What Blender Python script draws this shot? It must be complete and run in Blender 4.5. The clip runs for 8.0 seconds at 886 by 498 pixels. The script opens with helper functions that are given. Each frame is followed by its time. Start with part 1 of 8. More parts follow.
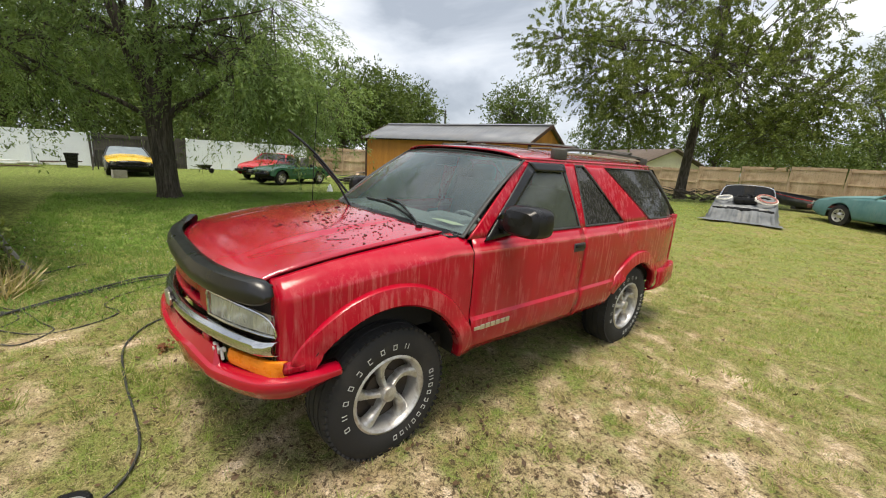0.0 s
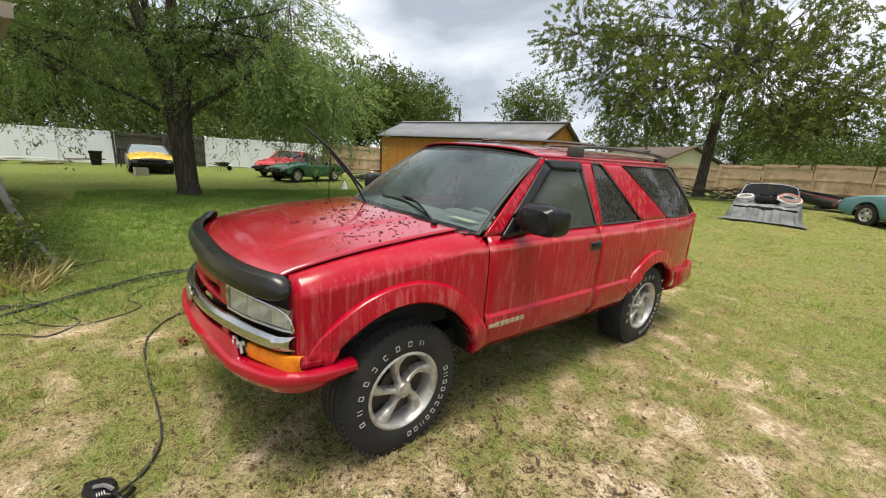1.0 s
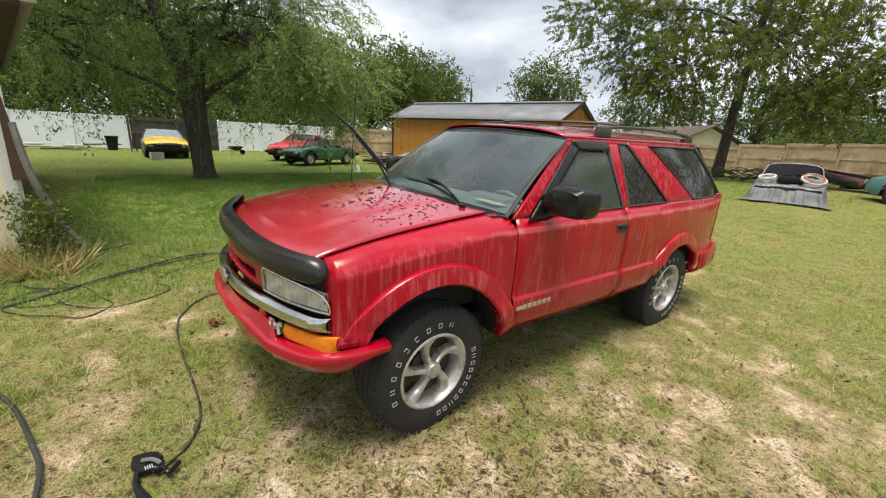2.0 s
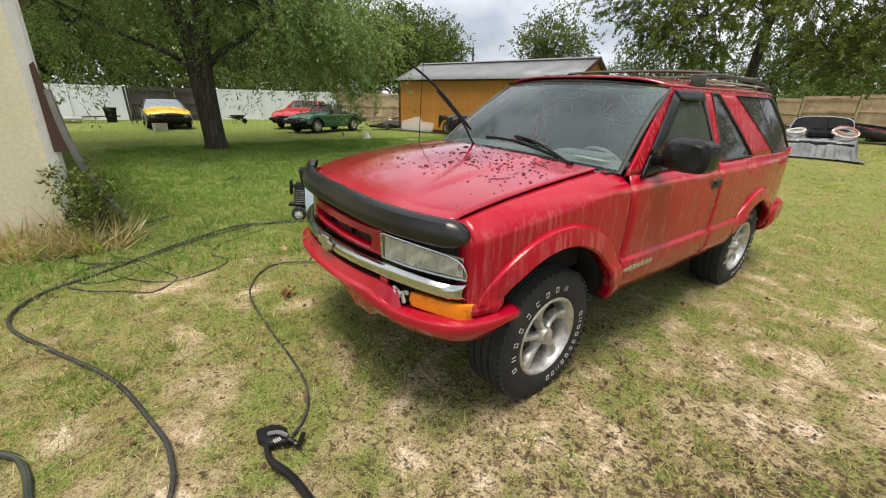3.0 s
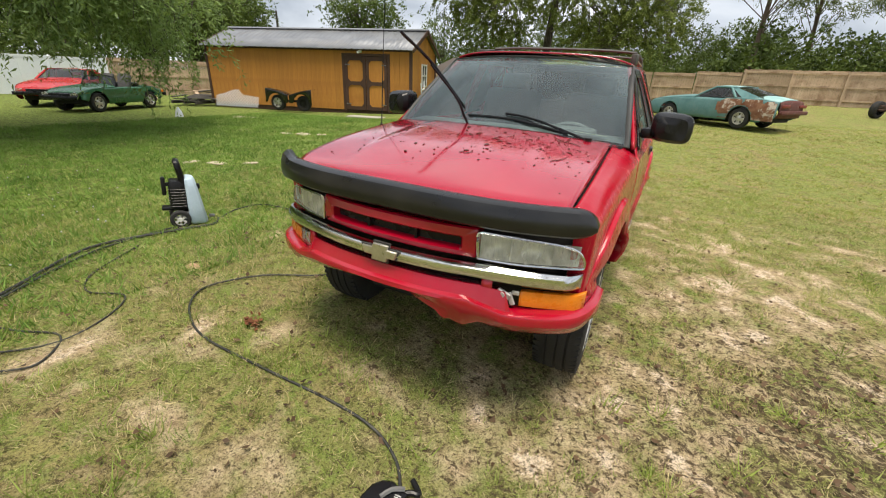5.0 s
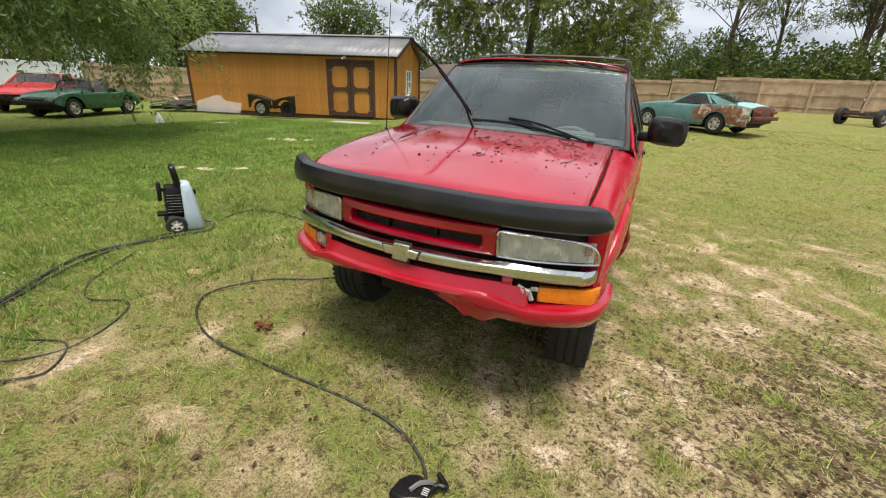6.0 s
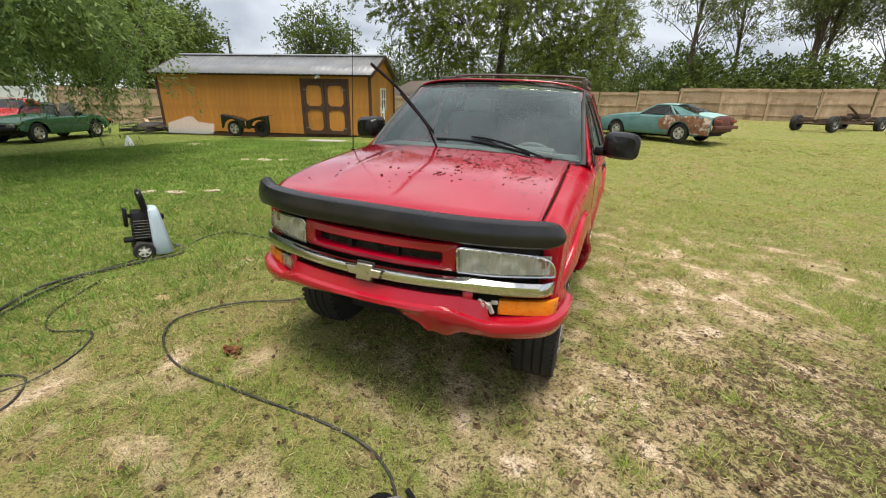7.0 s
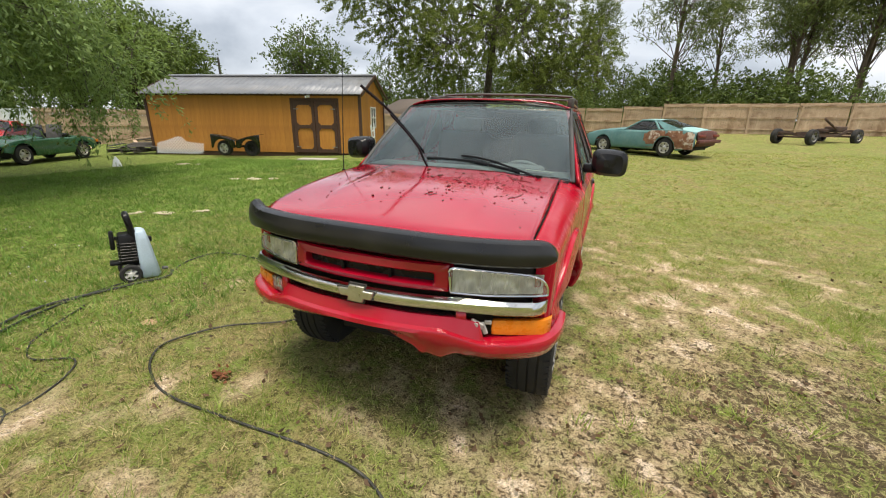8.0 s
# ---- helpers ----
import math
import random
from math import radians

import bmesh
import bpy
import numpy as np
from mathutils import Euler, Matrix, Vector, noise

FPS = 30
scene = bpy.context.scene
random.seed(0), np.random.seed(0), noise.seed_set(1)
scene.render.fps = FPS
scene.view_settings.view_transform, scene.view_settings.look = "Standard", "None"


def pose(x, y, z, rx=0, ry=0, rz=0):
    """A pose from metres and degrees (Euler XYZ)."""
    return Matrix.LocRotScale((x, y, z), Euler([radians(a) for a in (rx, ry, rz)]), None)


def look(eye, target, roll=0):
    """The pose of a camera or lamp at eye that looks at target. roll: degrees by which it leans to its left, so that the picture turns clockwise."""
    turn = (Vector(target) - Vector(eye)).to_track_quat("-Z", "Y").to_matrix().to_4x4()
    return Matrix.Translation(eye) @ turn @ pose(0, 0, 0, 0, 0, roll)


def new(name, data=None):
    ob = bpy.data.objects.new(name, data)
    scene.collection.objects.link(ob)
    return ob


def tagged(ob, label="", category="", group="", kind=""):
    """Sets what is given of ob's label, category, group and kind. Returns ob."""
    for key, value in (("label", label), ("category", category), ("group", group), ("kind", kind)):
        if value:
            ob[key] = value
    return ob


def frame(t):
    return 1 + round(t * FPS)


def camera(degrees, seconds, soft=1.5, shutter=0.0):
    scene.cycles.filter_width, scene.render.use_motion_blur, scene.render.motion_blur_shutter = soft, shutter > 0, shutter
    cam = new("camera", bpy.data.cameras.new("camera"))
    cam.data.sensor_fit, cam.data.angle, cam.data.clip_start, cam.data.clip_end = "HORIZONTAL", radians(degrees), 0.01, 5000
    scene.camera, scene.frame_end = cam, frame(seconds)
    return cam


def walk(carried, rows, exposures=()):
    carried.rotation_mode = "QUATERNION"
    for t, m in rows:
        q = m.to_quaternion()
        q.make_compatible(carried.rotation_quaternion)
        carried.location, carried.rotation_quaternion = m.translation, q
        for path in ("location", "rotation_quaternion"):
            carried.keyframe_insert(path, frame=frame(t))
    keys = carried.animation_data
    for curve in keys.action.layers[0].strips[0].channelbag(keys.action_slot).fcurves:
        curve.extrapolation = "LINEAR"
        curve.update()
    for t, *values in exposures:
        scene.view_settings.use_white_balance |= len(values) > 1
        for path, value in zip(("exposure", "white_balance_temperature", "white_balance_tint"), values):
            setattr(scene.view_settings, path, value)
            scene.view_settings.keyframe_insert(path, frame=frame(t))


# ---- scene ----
cam = camera(94.4, 8.0, soft=1.1)
PATH = [
    (0, (2.406, -1.008, 1.572), (0.88, 0.211, 1.14), 3.5),
    (0.5, (2.408, -1.016, 1.575), (0.861, 0.174, 1.141), 3.4),
    (1, (2.403, -1.018, 1.57), (0.84, 0.148, 1.124), 3.5),
    (2.3, (2.288, -1.199, 1.559), (0.709, -0.115, 0.981), 2.5),
    (2.5, (2.222, -1.311, 1.546), (0.641, -0.25, 0.932), 2.0),
    (3, (1.942, -1.507, 1.489), (0.411, -0.416, 0.806), 1.5),
    (3.5, (1.628, -1.687, 1.472), (0.305, -0.366, 0.761), 3.6),
    (4, (1.368, -1.903, 1.479), (0.2, -0.46, 0.736), 3.5),
    (4.5, (1.133, -1.946, 1.477), (0.072, -0.426, 0.726), 1.8),
    (4.7, (1.079, -1.998, 1.481), (0.092, -0.437, 0.714), 1.8),
    (5.8, (0.894, -2.233, 1.461), (0.043, -0.585, 0.713), 2.7),
    (6, (0.901, -2.215, 1.467), (0.058, -0.561, 0.724), 2.4),
    (6.5, (0.965, -2.188, 1.48), (0.157, -0.504, 0.765), 1.6),
    (7, (0.998, -2.214, 1.504), (0.221, -0.501, 0.825), 1.2),
    (7.5, (0.993, -2.199, 1.505), (0.25, -0.46, 0.855), 0.8),
    (8, (0.991, -2.204, 1.521), (0.24, -0.453, 0.914), 0.6),
]
walk(cam, [(t, look(eye, target, roll)) for t, eye, target, roll in PATH])

# ---- sky, sun ----
SUN_ELEV, SUN_ROT = radians(76), radians(142)
world = bpy.data.worlds.new("overcast_sky")
scene.world = world
world.use_nodes = True
wn, wl = world.node_tree.nodes, world.node_tree.links
wn.clear()
w_out = wn.new("ShaderNodeOutputWorld")
w_bg = wn.new("ShaderNodeBackground")
w_bg.inputs["Strength"].default_value = 0.1
w_sky = wn.new("ShaderNodeTexSky")
w_sky.sky_type = "NISHITA"
w_sky.sun_disc = False
w_sky.sun_elevation, w_sky.sun_rotation = SUN_ELEV, SUN_ROT
w_sky.air_density, w_sky.dust_density = 1.0, 2.0
w_tc = wn.new("ShaderNodeTexCoord")
w_map = wn.new("ShaderNodeMapping")
w_map.inputs["Scale"].default_value = (1.0, 1.0, 2.6)
w_n1 = wn.new("ShaderNodeTexNoise")
w_n1.inputs["Scale"].default_value = 2.2
w_n1.inputs["Detail"].default_value = 7.0
w_n1.inputs["Roughness"].default_value = 0.52
w_n1.inputs["Distortion"].default_value = 0.35
w_ramp = wn.new("ShaderNodeValToRGB")
w_ramp.color_ramp.elements[0].position = 0.36
w_ramp.color_ramp.elements[0].color = (3.9, 4.3, 4.9, 1)
w_ramp.color_ramp.elements[1].position = 0.66
w_ramp.color_ramp.elements[1].color = (9.4, 9.5, 9.6, 1)
w_e = w_ramp.color_ramp.elements.new(0.48)
w_e.color = (6.2, 6.6, 7.2, 1)
w_mix = wn.new("ShaderNodeMixRGB")
w_mix.inputs[0].default_value = 0.88
wl.new(w_tc.outputs["Generated"], w_map.inputs["Vector"])
wl.new(w_map.outputs["Vector"], w_n1.inputs["Vector"])
wl.new(w_n1.outputs["Fac"], w_ramp.inputs["Fac"])
wl.new(w_sky.outputs["Color"], w_mix.inputs[1])
wl.new(w_ramp.outputs["Color"], w_mix.inputs[2])
wl.new(w_mix.outputs["Color"], w_bg.inputs["Color"])
wl.new(w_bg.outputs["Background"], w_out.inputs["Surface"])

sun_data = bpy.data.lights.new("sun", "SUN")
sun_data.energy, sun_data.angle, sun_data.color = 3.7, radians(26), (1.0, 0.91, 0.76)
sun = new("sun", sun_data)
sun_way = Vector((math.sin(SUN_ROT) * math.cos(SUN_ELEV), math.cos(SUN_ROT) * math.cos(SUN_ELEV), math.sin(SUN_ELEV)))
sun.matrix_world = look(sun_way * 60, (0, 0, 0))
scene.view_settings.exposure = 0.42

# ---- materials ----
def node_mat(name):
    m = bpy.data.materials.new(name)
    m.use_nodes = True
    nt = m.node_tree
    return m, nt.nodes, nt.links, nt.nodes["Principled BSDF"]


def coords(n, l, scale=(1, 1, 1), kind="Object"):
    tc, mp = n.new("ShaderNodeTexCoord"), n.new("ShaderNodeMapping")
    mp.inputs["Scale"].default_value = scale
    l.new(tc.outputs[kind], mp.inputs["Vector"])
    return mp.outputs["Vector"]


def noise_node(n, l, vec, scale, detail=4.0, rough=0.55, dist=0.0):
    t = n.new("ShaderNodeTexNoise")
    t.inputs["Scale"].default_value, t.inputs["Detail"].default_value = scale, detail
    t.inputs["Roughness"].default_value, t.inputs["Distortion"].default_value = rough, dist
    l.new(vec, t.inputs["Vector"])
    return t.outputs["Fac"]


def ramp(n, l, fac, stops):
    r = n.new("ShaderNodeValToRGB")
    els = r.color_ramp.elements
    while len(els) < len(stops):
        els.new(0.5)
    for e, (p, c) in zip(els, stops):
        e.position = p
        e.color = (*c, 1) if len(c) == 3 else c
    l.new(fac, r.inputs["Fac"])
    return r.outputs["Color"]


def mixc(n, l, fac, a, b, blend="MIX"):
    m = n.new("ShaderNodeMixRGB")
    m.blend_type = blend
    for sock, v in ((m.inputs[0], fac), (m.inputs[1], a), (m.inputs[2], b)):
        if isinstance(v, (int, float)):
            sock.default_value = v
        elif isinstance(v, tuple):
            sock.default_value = (*v, 1)
        else:
            l.new(v, sock)
    return m.outputs["Color"]


def g(v):
    return (v, v, v)


def surf(name, c1, c2, scale=6.0, fine=60.0, rough=(0.5, 0.7), bump=0.2, metal=0.0, stretch=(1, 1, 1), dirt=None, dirt_scale=1.5,
         dirt_at=(0.5, 0.7), coat=0.0, vary=0.0, spec=0.5, depth=0.01, groove=0.35):
    """A surface with broad and fine variation, optional stains, and relief."""
    m, n, l, p = node_mat(name)
    v = coords(n, l, stretch)
    broad, grain = noise_node(n, l, v, scale, 5), noise_node(n, l, v, fine, 3)
    col = mixc(n, l, ramp(n, l, broad, ((0.3, g(0)), (0.7, g(1)))), c1, c2)
    col = mixc(n, l, ramp(n, l, grain, ((0.35, g(0.0)), (0.75, g(groove)))), col, tuple(x * 0.62 for x in c1))
    if dirt:
        v2 = coords(n, l, (1, 1, 1))
        d = ramp(n, l, noise_node(n, l, v2, dirt_scale, 8, 0.65, 0.4), ((dirt_at[0], g(0)), (dirt_at[1], g(1))))
        col = mixc(n, l, d, col, dirt)
    if vary:
        oi = n.new("ShaderNodeObjectInfo")
        col = mixc(n, l, 1.0, col, ramp(n, l, oi.outputs["Random"], ((0, g(1 - vary)), (1, g(1.0)))), "MULTIPLY")
    l.new(col, p.inputs["Base Color"])
    rr = ramp(n, l, broad, ((0.3, g(rough[0])), (0.7, g(rough[1]))))
    l.new(rr, p.inputs["Roughness"])
    p.inputs["Metallic"].default_value = metal
    p.inputs["Specular IOR Level"].default_value = spec
    if coat:
        p.inputs["Coat Weight"].default_value = coat
        p.inputs["Coat Roughness"].default_value = 0.12
    if bump:
        b = n.new("ShaderNodeBump")
        b.inputs["Strength"].default_value, b.inputs["Distance"].default_value = bump, depth
        l.new(grain, b.inputs["Height"])
        l.new(b.outputs["Normal"], p.inputs["Normal"])
    return m


def glass_mat(name, tint, dirt=0.0, film_col=(0.5, 0.5, 0.45), streak=(1, 1, 1), rough=0.02, ior=1.52):
    """Pane: clear tint with Fresnel gloss and a diffuse film, of dirt or of painted glare."""
    m, n, l, p = node_mat(name)
    out = n["Material Output"]
    n.remove(p)
    tr, gl, mx, fr = n.new("ShaderNodeBsdfTransparent"), n.new("ShaderNodeBsdfGlossy"), n.new("ShaderNodeMixShader"), n.new("ShaderNodeFresnel")
    tr.inputs["Color"].default_value = (*tint, 1)
    gl.inputs["Roughness"].default_value = rough
    fr.inputs["IOR"].default_value = ior
    l.new(fr.outputs[0], mx.inputs[0])
    l.new(tr.outputs[0], mx.inputs[1])
    l.new(gl.outputs[0], mx.inputs[2])
    last = mx.outputs[0]
    if dirt:
        v = coords(n, l, streak)
        f = ramp(n, l, noise_node(n, l, v, 9, 8, 0.65), ((0.42, g(dirt * 0.25)), (0.72, g(dirt))))
        df, m2 = n.new("ShaderNodeBsdfDiffuse"), n.new("ShaderNodeMixShader")
        df.inputs["Color"].default_value = (*film_col, 1)
        l.new(f, m2.inputs[0])
        l.new(last, m2.inputs[1])
        l.new(df.outputs[0], m2.inputs[2])
        last = m2.outputs[0]
    l.new(last, out.inputs["Surface"])
    return m


# ---- building helpers ----
def smooth(a, b, x):
    t = min(1.0, max(0.0, (x - a) / (b - a)))
    return t * t * (3 - 2 * t)


def lerp(a, b, t):
    return a + (b - a) * t


def table(pts):
    """A piecewise smooth curve through (x, y) pairs."""
    xs, ys = [p[0] for p in pts], [p[1] for p in pts]

    def at(x):
        if x <= xs[0]:
            return ys[0]
        for i in range(len(xs) - 1):
            if x <= xs[i + 1]:
                t = (x - xs[i]) / (xs[i + 1] - xs[i])
                m0 = (ys[i + 1] - ys[i - 1]) / (xs[i + 1] - xs[i - 1]) if i else (ys[1] - ys[0]) / (xs[1] - xs[0])
                m1 = (ys[i + 2] - ys[i]) / (xs[i + 2] - xs[i]) if i + 2 < len(xs) else (ys[i + 1] - ys[i]) / (xs[i + 1] - xs[i])
                h = xs[i + 1] - xs[i]
                return ((2 * t**3 - 3 * t**2 + 1) * ys[i] + (t**3 - 2 * t**2 + t) * h * m0 + (-2 * t**3 + 3 * t**2) * ys[i + 1] + (t**3 - t**2) * h * m1)
        return ys[-1]
    return at


def linear(pts):
    xs, ys = [p[0] for p in pts], [p[1] for p in pts]
    return lambda x: float(np.interp(x, xs, ys))


def thing(name, label, category, group="", at=None, kind=""):
    ob = new(name)
    ob.empty_display_size = 0.1
    tagged(ob, label, category, group, kind)
    if at is not None:
        ob.matrix_world = at
    return ob


def mesh_of(name, bm, mat, sharp=35, smooth_faces=True):
    me = bpy.data.meshes.new(name)
    bm.normal_update()
    bm.to_mesh(me)
    bm.free()
    for m in (mat if isinstance(mat, (list, tuple)) else [mat]):
        me.materials.append(m)
    if smooth_faces:
        me.shade_smooth()
        me.set_sharp_from_angle(angle=radians(sharp))
    return me


def part(name, bm, mat, parent, label="", sharp=35, thick=0.0, bevel=0.0, at=None):
    ob = new(name, mesh_of(name, bm, mat, sharp))
    ob.parent = parent
    if at is not None:
        ob.matrix_local = at
    if label:
        ob["label"] = label
    if thick:
        s = ob.modifiers.new("thickness", "SOLIDIFY")
        s.thickness, s.offset = abs(thick), -1 if thick > 0 else 1
    if bevel:
        b = ob.modifiers.new("edges", "BEVEL")
        b.width, b.segments, b.limit_method, b.angle_limit = bevel, 2, "ANGLE", radians(40)
    return ob


def solo(name, bm, mat, label, category, group="", kind="", sharp=35, bevel=0.0, at=None):
    ob = new(name, mesh_of(name, bm, mat, sharp))
    tagged(ob, label, category, group, kind)
    if at is not None:
        ob.matrix_world = at
    if bevel:
        b = ob.modifiers.new("edges", "BEVEL")
        b.width, b.segments, b.limit_method, b.angle_limit = bevel, 2, "ANGLE", radians(40)
    return ob


def box(bm, c, s, m=None, rz=0.0, rx=0.0, ry=0.0):
    """A box at centre c with sizes s."""
    mt = pose(*c, rx, ry, rz) @ Matrix.Diagonal((*s, 1))
    if m is not None:
        mt = m @ mt
    return bmesh.ops.create_cube(bm, size=1, matrix=mt)["verts"]


def soft_box(bm, c, s, r=0.02, seg=2, m=None, rz=0.0, rx=0.0, ry=0.0):
    """A box with rounded edges."""
    t = bmesh.new()
    bmesh.ops.create_cube(t, size=1, matrix=Matrix.Diagonal((*s, 1)))
    bmesh.ops.bevel(t, geom=t.edges[:], offset=min(r, min(s) * 0.49), segments=seg, affect="EDGES", profile=0.5)
    mt = pose(*c, rx, ry, rz)
    bmesh.ops.transform(t, matrix=m @ mt if m is not None else mt, verts=t.verts)
    add_bm(bm, t)


def add_bm(bm, t):
    me = bpy.data.meshes.new("tmp")
    t.to_mesh(me)
    t.free()
    bm.from_mesh(me)
    bpy.data.meshes.remove(me)


def cyl(bm, c, r, h, axis="Z", seg=16, r2=None, m=None):
    """A cylinder or cone, centred at c."""
    turn = {"Z": (0, 0, 0), "X": (0, 90, 0), "Y": (90, 0, 0)}[axis]
    mt = pose(*c, *turn)
    bmesh.ops.create_cone(bm, cap_ends=True, segments=seg, radius1=r, radius2=r if r2 is None else r2, depth=h, matrix=m @ mt if m is not None else mt)


def loft(bm, rows, close_u=False, close_v=False, caps=False, flip=False):
    """Faces between rows of points."""
    vs = [[bm.verts.new(p) for p in row] for row in rows]
    nu, nv = len(vs), len(vs[0])
    for i in range(nu if close_u else nu - 1):
        for j in range(nv if close_v else nv - 1):
            q = (vs[i][j], vs[i][(j + 1) % nv], vs[(i + 1) % nu][(j + 1) % nv], vs[(i + 1) % nu][j])
            try:
                bm.faces.new(q[::-1] if flip else q)
            except ValueError:
                pass
    if caps:
        bm.faces.new(vs[0][::-1])
        bm.faces.new(vs[-1])
    return vs


def lathe(bm, prof, seg=32, axis="X", m=None):
    """Turn a profile of (along, radius) round an axis."""
    rows = []
    for k in range(seg):
        a = 2 * math.pi * k / seg
        row = []
        for s, r in prof:
            p = Vector({"X": (s, r * math.cos(a), r * math.sin(a)), "Z": (r * math.cos(a), r * math.sin(a), s), "Y": (r * math.cos(a), s, r * math.sin(a))}[axis])
            row.append(m @ p if m is not None else p)
        rows.append(row)
    loft(bm, rows, close_u=True)


def spline(pts, n=8):
    """A smooth run of points through the given ones."""
    P = [Vector(p) for p in pts]
    out = []
    for i in range(len(P) - 1):
        p0, p1, p2, p3 = P[max(i - 1, 0)], P[i], P[i + 1], P[min(i + 2, len(P) - 1)]
        for k in range(n):
            t = k / n
            out.append(0.5 * ((2 * p1) + (p2 - p0) * t + (2 * p0 - 5 * p1 + 4 * p2 - p3) * t * t + (3 * p1 - p0 - 3 * p2 + p3) * t**3))
    out.append(P[-1])
    return out


def tube(bm, pts, r, seg=8, caps=True):
    """A tube along points; r a number or one for each point."""
    rows, P = [], [Vector(p) for p in pts]
    up = Vector((0, 0, 1))
    for i, p in enumerate(P):
        d = (P[min(i + 1, len(P) - 1)] - P[max(i - 1, 0)]).normalized()
        a = d.cross(up)
        if a.length < 0.05:
            a = d.cross(Vector((1, 0, 0)))
        a.normalize()
        b = a.cross(d).normalized()
        rr = r[i] if isinstance(r, (list, tuple)) else r
        rows.append([p + (a * math.cos(2 * math.pi * k / seg) + b * math.sin(2 * math.pi * k / seg)) * rr for k in range(seg)])
    loft(bm, rows, close_v=True, caps=caps, flip=True)


def face_out(bm, way):
    """Turn the faces so that they look along way."""
    bm.normal_update()
    w = Vector(way)
    bmesh.ops.reverse_faces(bm, faces=[f for f in bm.faces if f.normal.dot(w) < 0])


def plate(bm, outline, depth, m):
    """A flat outline (x, y) pushed out along z by depth, set by the pose m."""
    lo = [bm.verts.new(m @ Vector((x, y, 0))) for x, y in outline]
    hi = [bm.verts.new(m @ Vector((x, y, depth))) for x, y in outline]
    n = len(lo)
    bm.faces.new(lo[::-1])
    bm.faces.new(hi)
    for i in range(n):
        bm.faces.new((lo[i], lo[(i + 1) % n], hi[(i + 1) % n], hi[i]))


def big_mesh(name, verts, faces_n, mats, smooth_faces=False):
    """A mesh from arrays: verts (n, 3), faces all with k corners in order."""
    me = bpy.data.meshes.new(name)
    n = len(verts)
    k = faces_n
    me.vertices.add(n)
    me.vertices.foreach_set("co", np.asarray(verts, dtype=np.float32).ravel())
    me.loops.add(n)
    me.loops.foreach_set("vertex_index", np.arange(n, dtype=np.int32))
    me.polygons.add(n // k)
    me.polygons.foreach_set("loop_start", np.arange(0, n, k, dtype=np.int32))
    me.polygons.foreach_set("loop_total", np.full(n // k, k, dtype=np.int32))
    for m in mats:
        me.materials.append(m)
    me.update(calc_edges=True)
    return me


def height(x, y):
    """The lie of the land."""
    h = 0.085 * smooth(0.9, -0.8, x) * smooth(-14, -4, x)
    h += 0.028 * max(0.0, min(y, 17.0 + 40.0 * smooth(-1.0, 9.0, x)) - 3.0) * smooth(-13, -2, x) * smooth(3, 9, y)
    h += 0.012 * math.sin(x * 1.3 + 0.5) * math.sin(y * 1.1) + 0.006 * math.sin(x * 4.1) * math.cos(y * 3.7)
    return h

